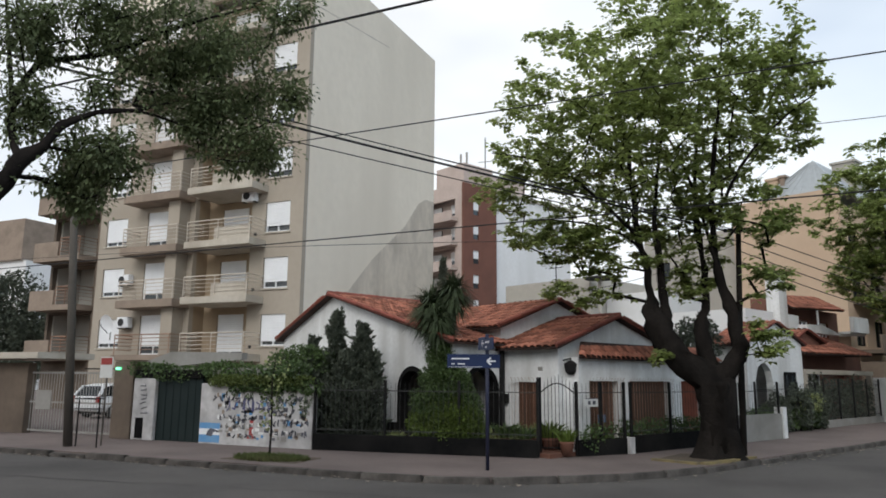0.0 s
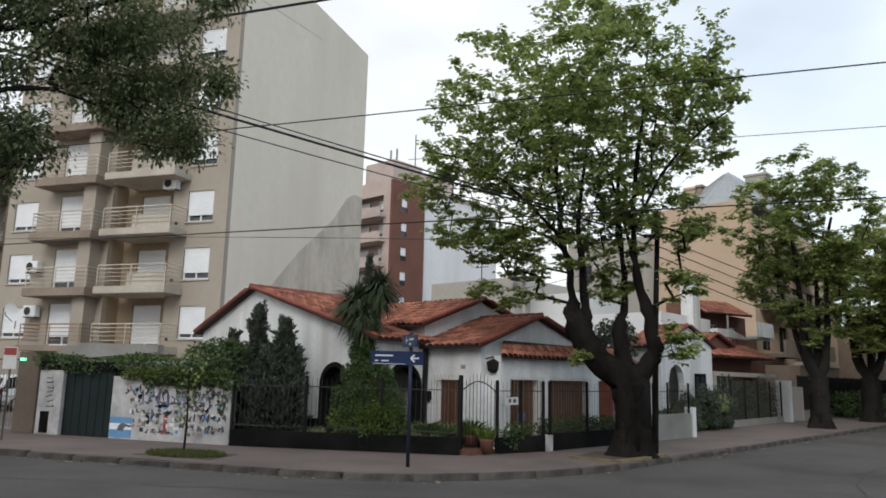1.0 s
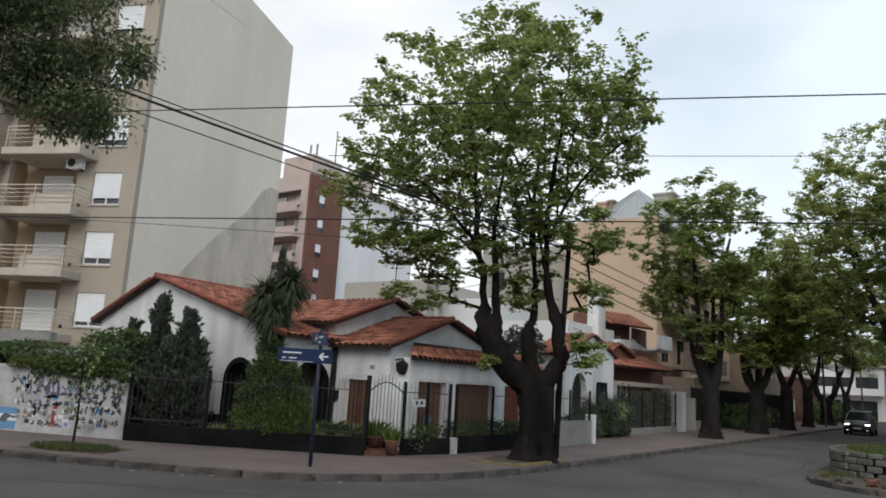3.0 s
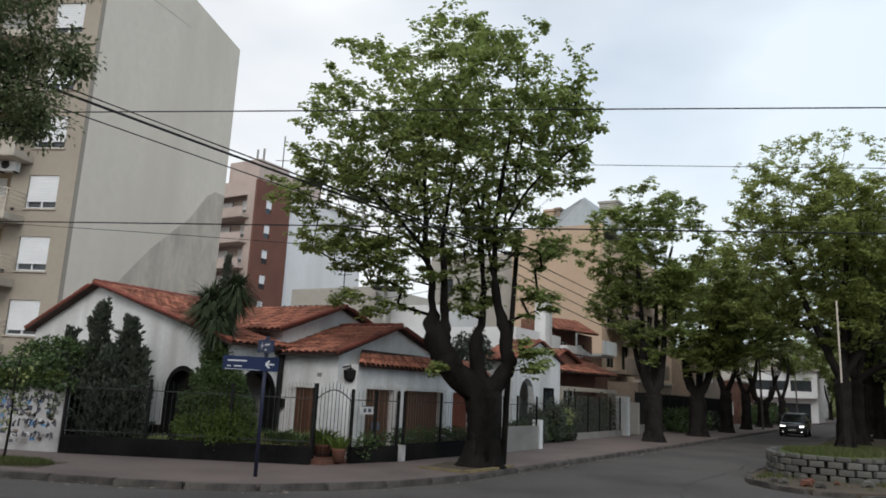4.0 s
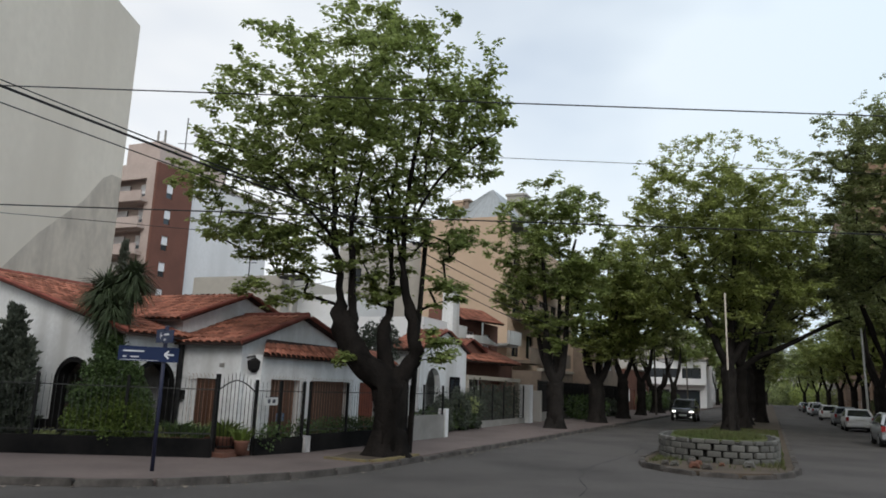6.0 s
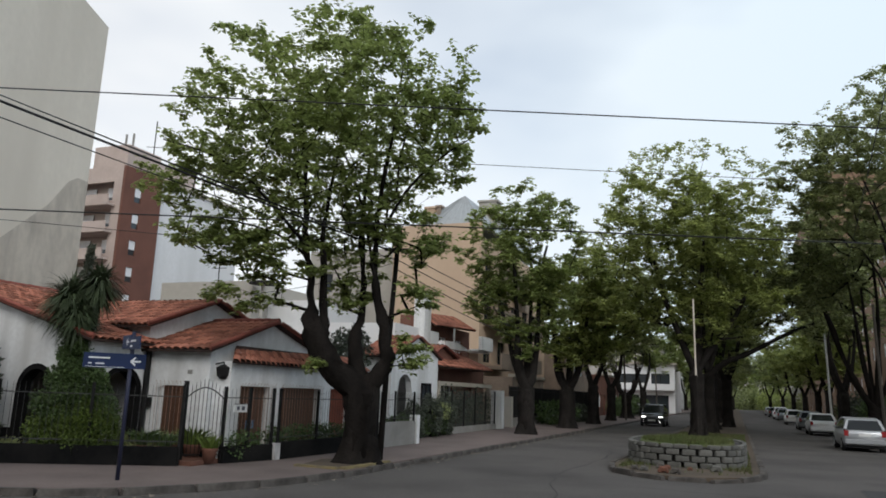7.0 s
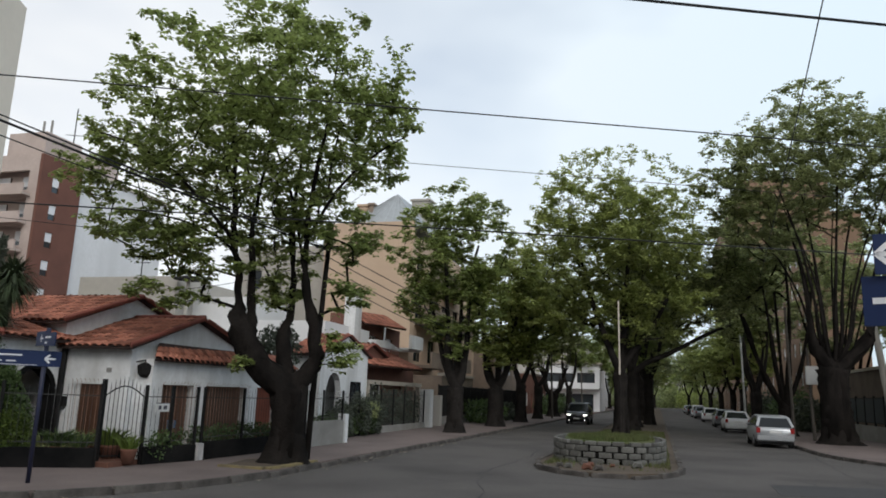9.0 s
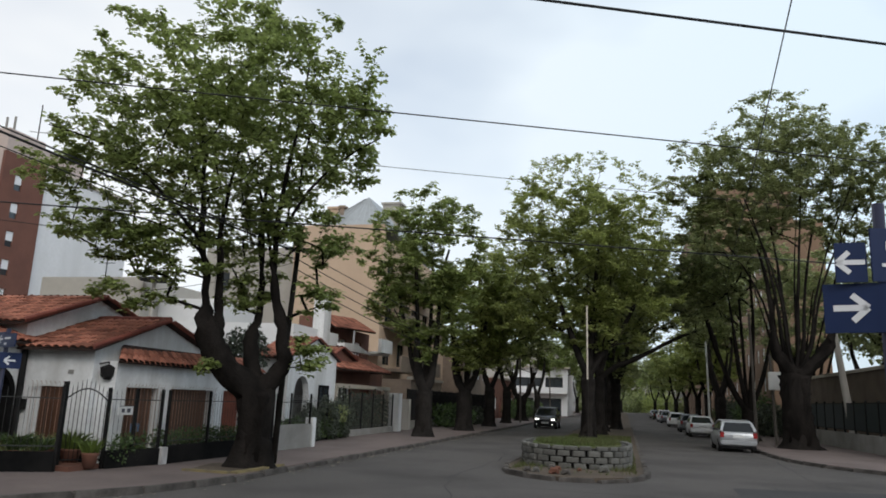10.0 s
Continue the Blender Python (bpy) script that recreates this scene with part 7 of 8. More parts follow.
# near tree whose feathery boughs hang over the side street
nt_stems = [
    [(Vector((-11.3, 4.2, -0.02)), 0.17), (Vector((-10.8, 4.7, 1.5)), 0.145), (Vector((-8.44, 5.6, 4.14)), 0.119)],
    [(Vector((-8.44, 5.6, 4.14)), 0.119), (Vector((-8.46, 5.75, 4.43)), 0.111), (Vector((-8.29, 5.9, 4.66)), 0.0726), (Vector((-8.23, 6.1, 4.98)), 0.0561), (Vector((-8.1, 6.5, 5.27)), 0.0396), (Vector((-7.84, 6.9, 5.4)), 0.0297), (Vector((-7.68, 7.3, 5.63)), 0.0198), (Vector((-7.35, 7.7, 5.82)), 0.0119)],
    [(Vector((-7.84, 6.9, 5.4)), 0.0297), (Vector((-7.67, 7.2, 5.38)), 0.0198), (Vector((-7.42, 7.5, 5.28)), 0.0172), (Vector((-7.02, 7.8, 5.08)), 0.0132), (Vector((-6.68, 8.1, 5.03)), 0.00792)],
    [(Vector((-8.46, 5.75, 4.43)), 0.111), (Vector((-8.7, 5.8, 4.77)), 0.0528), (Vector((-8.95, 5.9, 5.28)), 0.0495), (Vector((-8.98, 6.1, 5.82)), 0.0462), (Vector((-8.9, 6.3, 6.07)), 0.0436), (Vector((-8.27, 6.8, 6.29)), 0.0363), (Vector((-7.93, 7.2, 6.67)), 0.0277), (Vector((-7.36, 7.6, 6.99)), 0.0198), (Vector((-6.75, 8.0, 7.26)), 0.0106)],
    [(Vector((-8.95, 5.9, 5.28)), 0.0495), (Vector((-9.15, 5.9, 6.13)), 0.0297), (Vector((-9.34, 5.9, 6.88)), 0.0198)],
    [(Vector((-8.27, 6.8, 6.29)), 0.0363), (Vector((-8.07, 7.1, 6.06)), 0.0198), (Vector((-7.68, 7.5, 6.15)), 0.0165), (Vector((-7.07, 7.9, 6.15)), 0.0106)],
    [(Vector((-8.29, 5.9, 4.66)), 0.0726), (Vector((-8.27, 6.3, 4.69)), 0.0231), (Vector((-8.08, 6.7, 4.65)), 0.0145), (Vector((-7.8, 7.0, 4.57)), 0.00792)]]
tree("near street tree with dark limbs and drooping feathery leaves", nt_stems,
     [((-7.61, 7.6, 7.04), (1.43, 1.31, 0.42), 0.150), ((-8.47, 6.8, 6.89), (0.70, 0.64, 0.42), 0.110), ((-8.82, 5.9, 6.48), (0.55, 0.50, 0.41), 0.100), ((-7.26, 7.9, 6.29), (1.01, 0.93, 0.57), 0.190), ((-6.7, 8.1, 5.27), (0.56, 0.51, 0.54), 0.100), ((-7.32, 7.7, 5.52), (0.53, 0.49, 0.45), 0.100), ((-8.14, 6.8, 4.73), (0.72, 0.66, 0.46), 0.130), ((-8.4, 6.6, 4.3), (0.36, 0.33, 0.29), 0.070), ((-8.63, 6.0, 5.27), (0.36, 0.33, 0.44), 0.070), ((-7.96, 7.1, 6.18), (0.54, 0.50, 0.41), 0.060), ((-6.23, 8.2, 5.88), (0.24, 0.22, 0.29), 0.025), ((-6.31, 8.2, 7.21), (0.34, 0.31, 0.26), 0.025), ((-8.25, 6.7, 5.6), (0.49, 0.45, 0.35), 0.030)], 160, 980, BARK, LEAF_GREY, per_end=34, spread=0.30, size=0.078, flare=1.5, droop=0.5, tip=0.0045, back=3, rise=0.2, wide=0.6, clump=0.30, flat=0.4)

# thin sapling in its grass square
sp = thing("tree", "thin young street tree with a few leaves", "tree", (-10.9, 14.2, 0))
part("trunk", Shape().tube([(-10.9, 14.2, -0.02), (-10.88, 14.2, 0.7), (-10.92, 14.2, 1.6), (-10.85, 14.2, 2.3)], [0.028, 0.022, 0.016, 0.006], 6), BARK_FAR, sp)
rng = random.Random(9)
s = Shape()
for c, r in (((-10.9, 14.2, 1.5), 0.25), ((-10.85, 14.2, 2.0), 0.3), ((-11.05, 14.2, 0.72), 0.12), ((-11.0, 14.2, 1.1), 0.2)):
    leaf_cloud(s, c, (r, r, r), 26, 0.08, rng)
part("leaves", s, LEAF_DULL, sp, kind="stuff")


def grass_patch(label, poly_fn, n, h, seed, axes=FLAT, base=(0, 0, 0)):
    rng = random.Random(seed)
    s = Shape()
    for _ in range(n):
        p = poly_fn(rng)
        if p is None:
            continue
        x, y, z = p
        t = rng.uniform(0, 6.283)
        dx, dy, hh = math.cos(t) * 0.012, math.sin(t) * 0.012, h * rng.uniform(0.5, 1.3)
        lx, ly = rng.uniform(-0.5, 0.5) * hh, rng.uniform(-0.5, 0.5) * hh
        s.add([(x - dx, y - dy, z), (x + dx, y + dy, z), (x + lx, y + ly, z + hh)], [(0, 1, 2)])
    return solo("grass", s, GRASS, label, "grass", base, axes, kind="stuff")


def patch_a(rng):
    t, q = rng.uniform(0, 6.283), rng.random() ** 0.5
    return (-10.5 + 0.95 * q * math.cos(t), 13.75 + 0.55 * q * math.sin(t), 0.0)


grass_patch("tufty grass square round the young tree", patch_a, 3500, 0.10, 1, base=(-10.5, 13.75, 0))
solo("tree_pit", Shape().prism([(-11.5, 13.25), (-9.5, 13.25), (-9.6, 14.4), (-11.4, 14.4)], -0.05, 0.008), SOIL, "earth square in the pavement", "tree pit", (-10.5, 13.75, 0), kind="structure")
pit = [(-2.75, 17.75), (-1.72, 17.3), (-1.2, 18.3), (-0.78, 19.35), (-1.4, 19.9), (-2.4, 19.5)]
solo("tree_pit", Shape().prism(pit, -0.05, 0.012), SOIL, "earth round the big tree's foot", "tree pit", (-1.4, 18.5, 0), kind="structure")
for a, b in zip(pit[:3], pit[1:4]):
    a, b = Vector((*a, 0)), Vector((*b, 0))
    d = (b - a).normalized()
    n = Vector((-d.y, d.x, 0))
    solo("pit_edging", Shape().add([a - n * 0.16, b - n * 0.16, b, a, *(p + Vector((0, 0, 0.05)) for p in (a - n * 0.16, b - n * 0.16, b, a))], [(3, 2, 1, 0), (4, 5, 6, 7), (0, 1, 5, 4), (1, 2, 6, 5), (2, 3, 7, 6), (3, 0, 4, 7)]), YELLOW_PAINT, "worn yellow painted edging by the big tree", "edging", tuple(a), group="tree pit edging", kind="structure")


def med_grass(rng):
    r, a = rng.uniform(-3.1, 0.3), 20.4 + 26 * rng.random() ** 1.3
    if (r + 1.3) ** 2 / 3.2 + (a - 20.3) ** 2 / 3.2 < 1 and rng.random() < 0.93:
        return None
    return (r, a, 0.0)


grass_patch("thin grass and weeds on the median strip", med_grass, 15000, 0.10, 2, AV, base=(-1.3, 25, 0))

# stone planter on the median's nose
pln = thing("planter", "rounded planter of grey stone blocks with grass inside", "planter", (-1.2, 24.6, 0), AV)
cx, cy = -1.5, 24.65
ring = [(cx + 1.62 * math.copysign(abs(math.cos(t)) ** 0.75, math.cos(t)), cy + 2.6 * math.copysign(abs(math.sin(t)) ** 0.75, math.sin(t))) for t in (2 * math.pi * i / 40 for i in range(40))]
core = [(cx + (x - cx) * 0.955, cy + (y - cy) * 0.965) for x, y in ring]
part("mortar_core", Shape().prism(core, -0.02, 0.56), MORTAR, pln)
part("soil", Shape().prism([(cx + (x - cx) * 0.85, cy + (y - cy) * 0.88) for x, y in ring], 0.5, 0.6), GRASS, pln, "grassy soil")
STONES = []
per = [(Vector((*ring[i], 0)), Vector((*ring[(i + 1) % 40], 0))) for i in range(40)]
cum = [0.0]
for p, q in per:
    cum.append(cum[-1] + (q - p).length)


def on_ring(d):
    d %= cum[-1]
    k = max(i for i in range(40) if cum[i] <= d)
    p, q = per[k]
    return p + (q - p) * ((d - cum[k]) / max(1e-6, cum[k + 1] - cum[k])), (q - p).normalized()


stone_me = Shape().box(-0.175, 0.175, -0.10, 0.02, 0.0, 0.168).mesh("stone_block")
bm = bmesh.new()
bm.from_mesh(stone_me)
bmesh.ops.bevel(bm, geom=list(bm.edges), offset=0.018, segments=1, affect="EDGES")
bm.to_mesh(stone_me)
bm.free()
rng = random.Random(17)
for row in range(4):
    n = 34
    for i in range(n):
        c, d = on_ring(cum[-1] * (i + 0.5 * (row % 2) + rng.uniform(-0.07, 0.07)) / n)
        m = Matrix.Translation(c - Vector((-1.2, 24.6, 0)) + Vector((0, 0, -0.03 + row * 0.178))) @ Matrix.Rotation(math.atan2(d.y, d.x) + math.pi + rng.uniform(-0.04, 0.04), 4, "Z") @ Matrix.Diagonal((rng.uniform(0.9, 1.06), -rng.uniform(0.95, 1.1), rng.uniform(0.92, 1.0) * (0.7 if row == 3 else 1), 1))
        STONES.append(m)
pieces("stone_block", stone_me, STONE, pln, STONES)


def pl_grass(rng):
    t, q = rng.uniform(0, 6.283), rng.random() ** 0.5
    return (cx + 1.35 * q * math.cos(t), cy + 2.2 * q * math.sin(t), 0.6)


grass_patch("fresh grass filling the stone planter", pl_grass, 4000, 0.12, 3, AV, base=(cx, cy, 0.6))
rng = random.Random(23)
for i in range(9):
    r, a = rng.uniform(-2.6, -0.4), rng.uniform(19.9, 21.3)
    k = rng.uniform(0.05, 0.13)
    s = Shape().tube([(r - k, a, 0.0), (r - k * 0.5, a + 0.03, k * 0.7), (r + k * 0.6, a, k * 0.8), (r + k, a, 0.0)], [k * 0.5, k * 0.8, k * 0.7, k * 0.3], 6)
    solo("rubble_stone", s, rng.choice((STONE, KERB, TERRACOTTA)), "loose broken stone on the median's bare nose", "stone", (r, a, 0), AV, group="rubble")

# kerbs
kerb_run([(-40.0, 12.78)] + corner_kerb + [(AV @ Vector((-8.3, 80, 0))).to_tuple()[:2]], "worn grey kerb stones along the corner pavement")
mk = [(AV @ Vector((r, a, 0))).to_tuple()[:2] for r, a in [(-3.35, 70)] + nose + [(0.45, 70)]]
kerb_run(mk, "worn kerb stones round the median strip", size=0.9)
kerb_run([(AV @ Vector((6.2, 70, 0))).to_tuple()[:2]] + right_curve, "worn kerb stones on the avenue's far side")

# ---- parked cars ----
def car(label, r, a, paint, facing=1, kind="hatch", lights=False, group="parked cars", axes=AV, z=ROAD_Z):
    """A car standing along y of its axes; facing 1: its tail is at the low end."""
    ob = thing("car", label, "car", (r, a, z), axes, group=group)
    L, Wd, H = (4.25, 1.70, 1.47) if kind != "suv" else (4.15, 1.76, 1.60)
    f = facing
    Y = lambda v: a + f * v        # v runs from the tail (0) to the nose (L)
    if kind == "sedan":
        lower = [(0.0, 0.42, 0.74), (0.05, 0.30, 0.90), (0.75, 0.26, 0.98), (1.6, 0.24, 0.97), (3.0, 0.24, 0.96), (3.9, 0.26, 0.82), (4.2, 0.34, 0.66), (4.25, 0.42, 0.60)]
        cabin = [(0.65, 0.96, 0.97), (1.25, 0.96, 1.36), (1.7, 0.96, 1.43), (2.3, 0.95, 1.43), (2.75, 0.95, 1.34), (3.35, 0.94, 0.96)]
    elif kind == "suv":
        lower = [(0.0, 0.42, 0.85), (0.05, 0.32, 1.02), (0.8, 0.28, 1.06), (1.6, 0.27, 1.06), (2.9, 0.27, 1.02), (3.8, 0.28, 0.90), (4.1, 0.34, 0.74), (4.15, 0.42, 0.62)]
        cabin = [(0.06, 1.0, 1.02), (0.30, 1.0, 1.50), (0.9, 1.0, 1.60), (1.9, 1.0, 1.59), (2.5, 0.98, 1.50), (3.2, 0.95, 1.00)]
    else:
        lower = [(0.0, 0.42, 0.80), (0.05, 0.30, 0.94), (0.8, 0.26, 0.97), (1.6, 0.24, 0.97), (3.0, 0.24, 0.95), (3.9, 0.26, 0.82), (4.2, 0.34, 0.66), (4.25, 0.42, 0.60)]
        cabin = [(0.08, 0.94, 0.95), (0.38, 0.95, 1.36), (0.9, 0.95, 1.46), (1.9, 0.95, 1.47), (2.55, 0.95, 1.38), (3.3, 0.93, 0.95)]

    def loft(stations, half):
        s, n = Shape(), len(stations)
        for v, z0, z1 in stations:
            h0, h1 = half(v, z0), half(v, z1)
            zm = (z0 + z1) / 2
            ringp = [(-h0 * 0.93, z0), (h0 * 0.93, z0), (h0, lerp(z0, z1, 0.25)), (half(v, zm), zm), (h1 * 0.985, lerp(z0, z1, 0.86)), (h1 * 0.90, z1), (-h1 * 0.90, z1), (-h1 * 0.985, lerp(z0, z1, 0.86)), (-half(v, zm), zm), (-h0, lerp(z0, z1, 0.25))]
            s.v += [(r + x, Y(v), z + zz) for x, zz in ringp]
        k = 10
        for i in range(n - 1):
            for j in range(k):
                q = (i * k + j, i * k + (j + 1) % k, (i + 1) * k + (j + 1) % k, (i + 1) * k + j)
                s.f.append(q if f < 0 else q[::-1])
        s.f += [tuple(range(k)), tuple(range((n - 1) * k, n * k))]
        return s

    def half_low(v, zz):
        return Wd / 2 * (1 - 0.10 * max(0.0, (v - 3.3) / 0.95) ** 2 - 0.06 * max(0.0, (0.5 - v) / 0.5) ** 2)

    def half_top(v, zz):
        return Wd / 2 * lerp(0.97, 0.74, max(0.0, min(1.0, (zz - 0.95) / (H - 0.95))))
    body = part("body", loft(lower, half_low), paint, ob, smooth=True)
    part("cabin", loft([(v, z0 - 0.03, z1) for v, z0, z1 in cabin], half_top), CAR_GLASS, ob, "dark glazing")
    v = [c[0] for c in cabin]
    roof = [(c[0], c[2] - 0.05, c[2] + 0.012) for c in cabin[1:-1]]
    part("roof", loft(roof, lambda vv, zz: half_top(vv, zz) * 1.02), paint, ob, smooth=True)
    for sx in (-1, 1):
        for c0, c1, w in ((cabin[0], cabin[1], 0.075), (cabin[-2], cabin[-1], 0.06), (cabin[2], (cabin[2][0], 0.95, 0.95), 0.05)):
            p0 = (r + sx * half_top(c0[0], c0[2]) * 0.92, Y(c0[0]), z + c0[2])
            p1 = (r + sx * half_top(c1[0], c1[2]) * 0.92, Y(c1[0]), z + c1[2])
            part("pillar", Shape().tube([p0, p1], w, 5), paint, ob)
        for vw in (0.78, 3.38):
            x = r + sx * (Wd / 2 - 0.10)
            wh = part("wheel", Shape().tube([(x - 0.10 * sx, Y(vw), z + 0.305), (x + 0.07 * sx, Y(vw), z + 0.305), (x + 0.105 * sx, Y(vw), z + 0.305)], [0.305, 0.305, 0.27], 18), RUBBER, ob)
            part("rim", Shape().tube([(x + 0.09 * sx, Y(vw), z + 0.305), (x + 0.115 * sx, Y(vw), z + 0.305)], [0.20, 0.17], 14), ALLOY, wh)
        part("wing_mirror", Shape().box(r + sx * (Wd / 2 + 0.01) - 0.07, r + sx * (Wd / 2 + 0.01) + 0.07, min(Y(2.86), Y(2.98)), max(Y(2.86), Y(2.98)), z + 0.94, z + 1.06), paint, ob, bevel=0.02)
        part("tail_light", Shape().box(r + sx * (Wd / 2 - 0.13) - 0.09, r + sx * (Wd / 2 - 0.13) + 0.09, min(Y(-0.012), Y(0.09)), max(Y(-0.012), Y(0.09)), z + 0.66, z + 0.92), TAIL_RED, ob, bevel=0.015)
        part("headlight", Shape().box(r + sx * 0.60 - 0.16, r + sx * 0.60 + 0.16, min(Y(L - 0.14), Y(L - 0.02)), max(Y(L - 0.14), Y(L - 0.02)), z + 0.60, z + 0.74), LAMP_ON if lights else ALLOY, ob, bevel=0.02)
        if lights:
            part("fog_light", Shape().tube([(r + sx * 0.58, Y(L - 0.05), z + 0.40), (r + sx * 0.58, Y(L + 0.01), z + 0.40)], 0.09, 12), LAMP_ON, ob)
    part("bumper", Shape().box(r - Wd / 2 + 0.06, r + Wd / 2 - 0.06, min(Y(-0.06), Y(0.2)), max(Y(-0.06), Y(0.2)), z + 0.34, z + 0.56), paint if kind != "wagon" else PLASTIC_DARK, ob, bevel=0.04)
    part("bumper", Shape().box(r - Wd / 2 + 0.1, r + Wd / 2 - 0.1, min(Y(L - 0.2), Y(L + 0.05)), max(Y(L - 0.2), Y(L + 0.05)), z + 0.30, z + 0.52), paint, ob, bevel=0.04)
    part("number_plate", Shape().box(r - 0.25, r + 0.25, min(Y(-0.015), Y(0.02)), max(Y(-0.015), Y(0.02)), z + 0.68, z + 0.79), PLATE, ob)
    part("number_plate", Shape().box(r - 0.25, r + 0.25, min(Y(L + 0.045), Y(L + 0.06)), max(Y(L + 0.045), Y(L + 0.06)), z + 0.40, z + 0.51), PLATE, ob)
    part("grille", Shape().box(r - 0.38, r + 0.38, min(Y(L - 0.05), Y(L + 0.005)), max(Y(L - 0.05), Y(L + 0.005)), z + 0.56, z + 0.66), PLASTIC_DARK, ob)
    part("underside", Shape().box(r - Wd / 2 + 0.14, r + Wd / 2 - 0.14, min(Y(0.3), Y(L - 0.3)), max(Y(0.3), Y(L - 0.3)), z + 0.17, z + 0.34), PLASTIC_DARK, ob)
    return ob


car("silver hatchback estate parked at the kerb", 5.15, 37.4, CAR_SILVER, kind="hatch")
car("white saloon parked at the kerb", 5.2, 54.5, CAR_WHITE, kind="sedan")
car("grey hatchback parked at the kerb", 5.25, 64.5, CAR_GREY, kind="hatch")
car("white hatchback parked at the kerb", 5.2, 80.0, CAR_WHITE, kind="hatch")
car("dark grey saloon parked at the kerb", 5.2, 97.0, CAR_GREY, kind="sedan")
car("white van-like car parked at the kerb", 5.2, 106.0, CAR_WHITE, kind="suv")
car("black hatchback parked far down the avenue", 5.2, 122.0, CAR_BLACK, kind="hatch")
car("silver saloon parked far down the avenue", 5.2, 138.0, CAR_SILVER, kind="sedan")
car("black compact car with lit headlamps on the avenue", -5.9, 61.0, CAR_BLACK, facing=-1, kind="suv", lights=True, group="")
car("white car parked behind the apartment gate", -27.2, 22.6, CAR_WHITE, kind="hatch", axes=FLAT, z=0.0, group="")

# ---- poles, signs, wires ----
up = thing("utility_pole", "weathered wooden utility pole by the side street kerb", "pole", (-16.92, 13.66, 0))
part("pole", Shape().tube([(-16.92, 13.66, -0.05), (-17.1, 13.5, 4.0), (-17.3, 13.3, 8.2)], [0.115, 0.10, 0.085], 10), POLE_WOOD, up, smooth=True)
part("crossarm", Shape().box(-17.9, -16.6, 13.25, 13.35, 7.3, 7.42), POLE_WOOD, up)
rk = thing("litter_rack", "thin dark iron litter rack by the kerb", "rack", (-16.5, 13.7, 0))
for x in (-16.75, -16.0):
    part("leg", Shape().tube([(x, 13.75, -0.02), (x, 13.75, 1.25)], 0.02, 6), IRON, rk)
part("basket", Shape().box(-16.75, -16.0, 13.6, 13.9, 0.95, 0.965).box(-16.75, -16.0, 13.6, 13.615, 1.2, 1.23).box(-16.75, -16.0, 13.885, 13.9, 1.2, 1.23), IRON, rk)
ns = thing("street_sign", "small round parking sign on a thin post", "sign", (-16.35, 14.2, 0))
part("post", Shape().tube([(-16.35, 14.2, -0.02), (-16.35, 14.2, 2.3)], 0.022, 6), POLE_WOOD, ns)
part("plate", Shape().box(-16.57, -16.13, 14.16, 14.18, 1.75, 2.3), PLATE, ns)
part("red_band", Shape().box(-16.55, -16.15, 14.15, 14.16, 2.1, 2.28), SCRAWL_RED, ns)
p2 = thing("utility_pole", "dark leaning utility pole beside the big tree", "pole", (-0.93, 19.96, 0))
part("pole", Shape().tube([(-0.95, 19.96, -0.05), (-0.86, 19.9, 3.0), (-0.72, 19.9, 6.3)], [0.085, 0.075, 0.065], 10), BARK_FAR, p2, smooth=True)
part("bracket", Shape().box(-1.1, -0.35, 19.85, 19.95, 5.6, 5.68), IRON, p2)


def arrow(s, x, y, z, w, h, left=True):
    k = -1 if left else 1
    for (ax, az), (bx, bz) in (((-0.5, 0.0), (0.5, 0.0)), ((0.05, 0.42), (0.5, 0.0)), ((0.05, -0.42), (0.5, 0.0))):
        a, b = Vector((x + k * ax * w, y, z + az * h)), Vector((x + k * bx * w, y, z + bz * h))
        d = (b - a).normalized()
        n = Vector((-d.z, 0, d.x)) * h * 0.10
        s.add([a - n, b - n, b + n, a + n], [(0, 1, 2, 3)])
    return s


def street_post(label, base, turn, plates, height):
    """plates: (x0, x1, z0, z1, yaw, arrow side or '', bars)."""
    ob = thing("street_sign", label, "sign", base)
    bx, by, bz = base
    part("pole", Shape().tube([(bx, by, bz - 0.05), (bx, by, bz + height)], 0.038, 10), NAVY_POLE, ob, smooth=True)
    for x0, x1, z0, z1, yaw, side, bars in plates:
        m = Matrix.Translation((bx, by, bz)) @ Matrix.Rotation(radians(turn + yaw), 4, "Z")
        pl = part("plate", Shape().box(x0, x1, -0.055, -0.040, z0, z1, m), SIGN_BLUE, ob, "navy blue street plate", bevel=0.003)
        if side:
            h = z1 - z0
            cxx = x1 - h * 0.62 if side[0] == "l" else x0 + h * 0.62
            if len(side) > 1:
                cxx = (x0 + x1) / 2
            a = arrow(Shape(), cxx, -0.0585, (z0 + z1) / 2, h * 0.62, h * 0.62, side[0] == "l")
            a.v = [tuple(m @ Vector(v)) for v in a.v]
            part("arrow", a, WHITE_PAINT, pl, "white arrow")
        for u0, u1, v0, v1 in bars:
            part("lettering", Shape().box(lerp(x0, x1, u0), lerp(x0, x1, u1), -0.059, -0.0555, lerp(z0, z1, v0), lerp(z0, z1, v1), m), WHITE_PAINT, pl, "white lettering bar")
    return ob


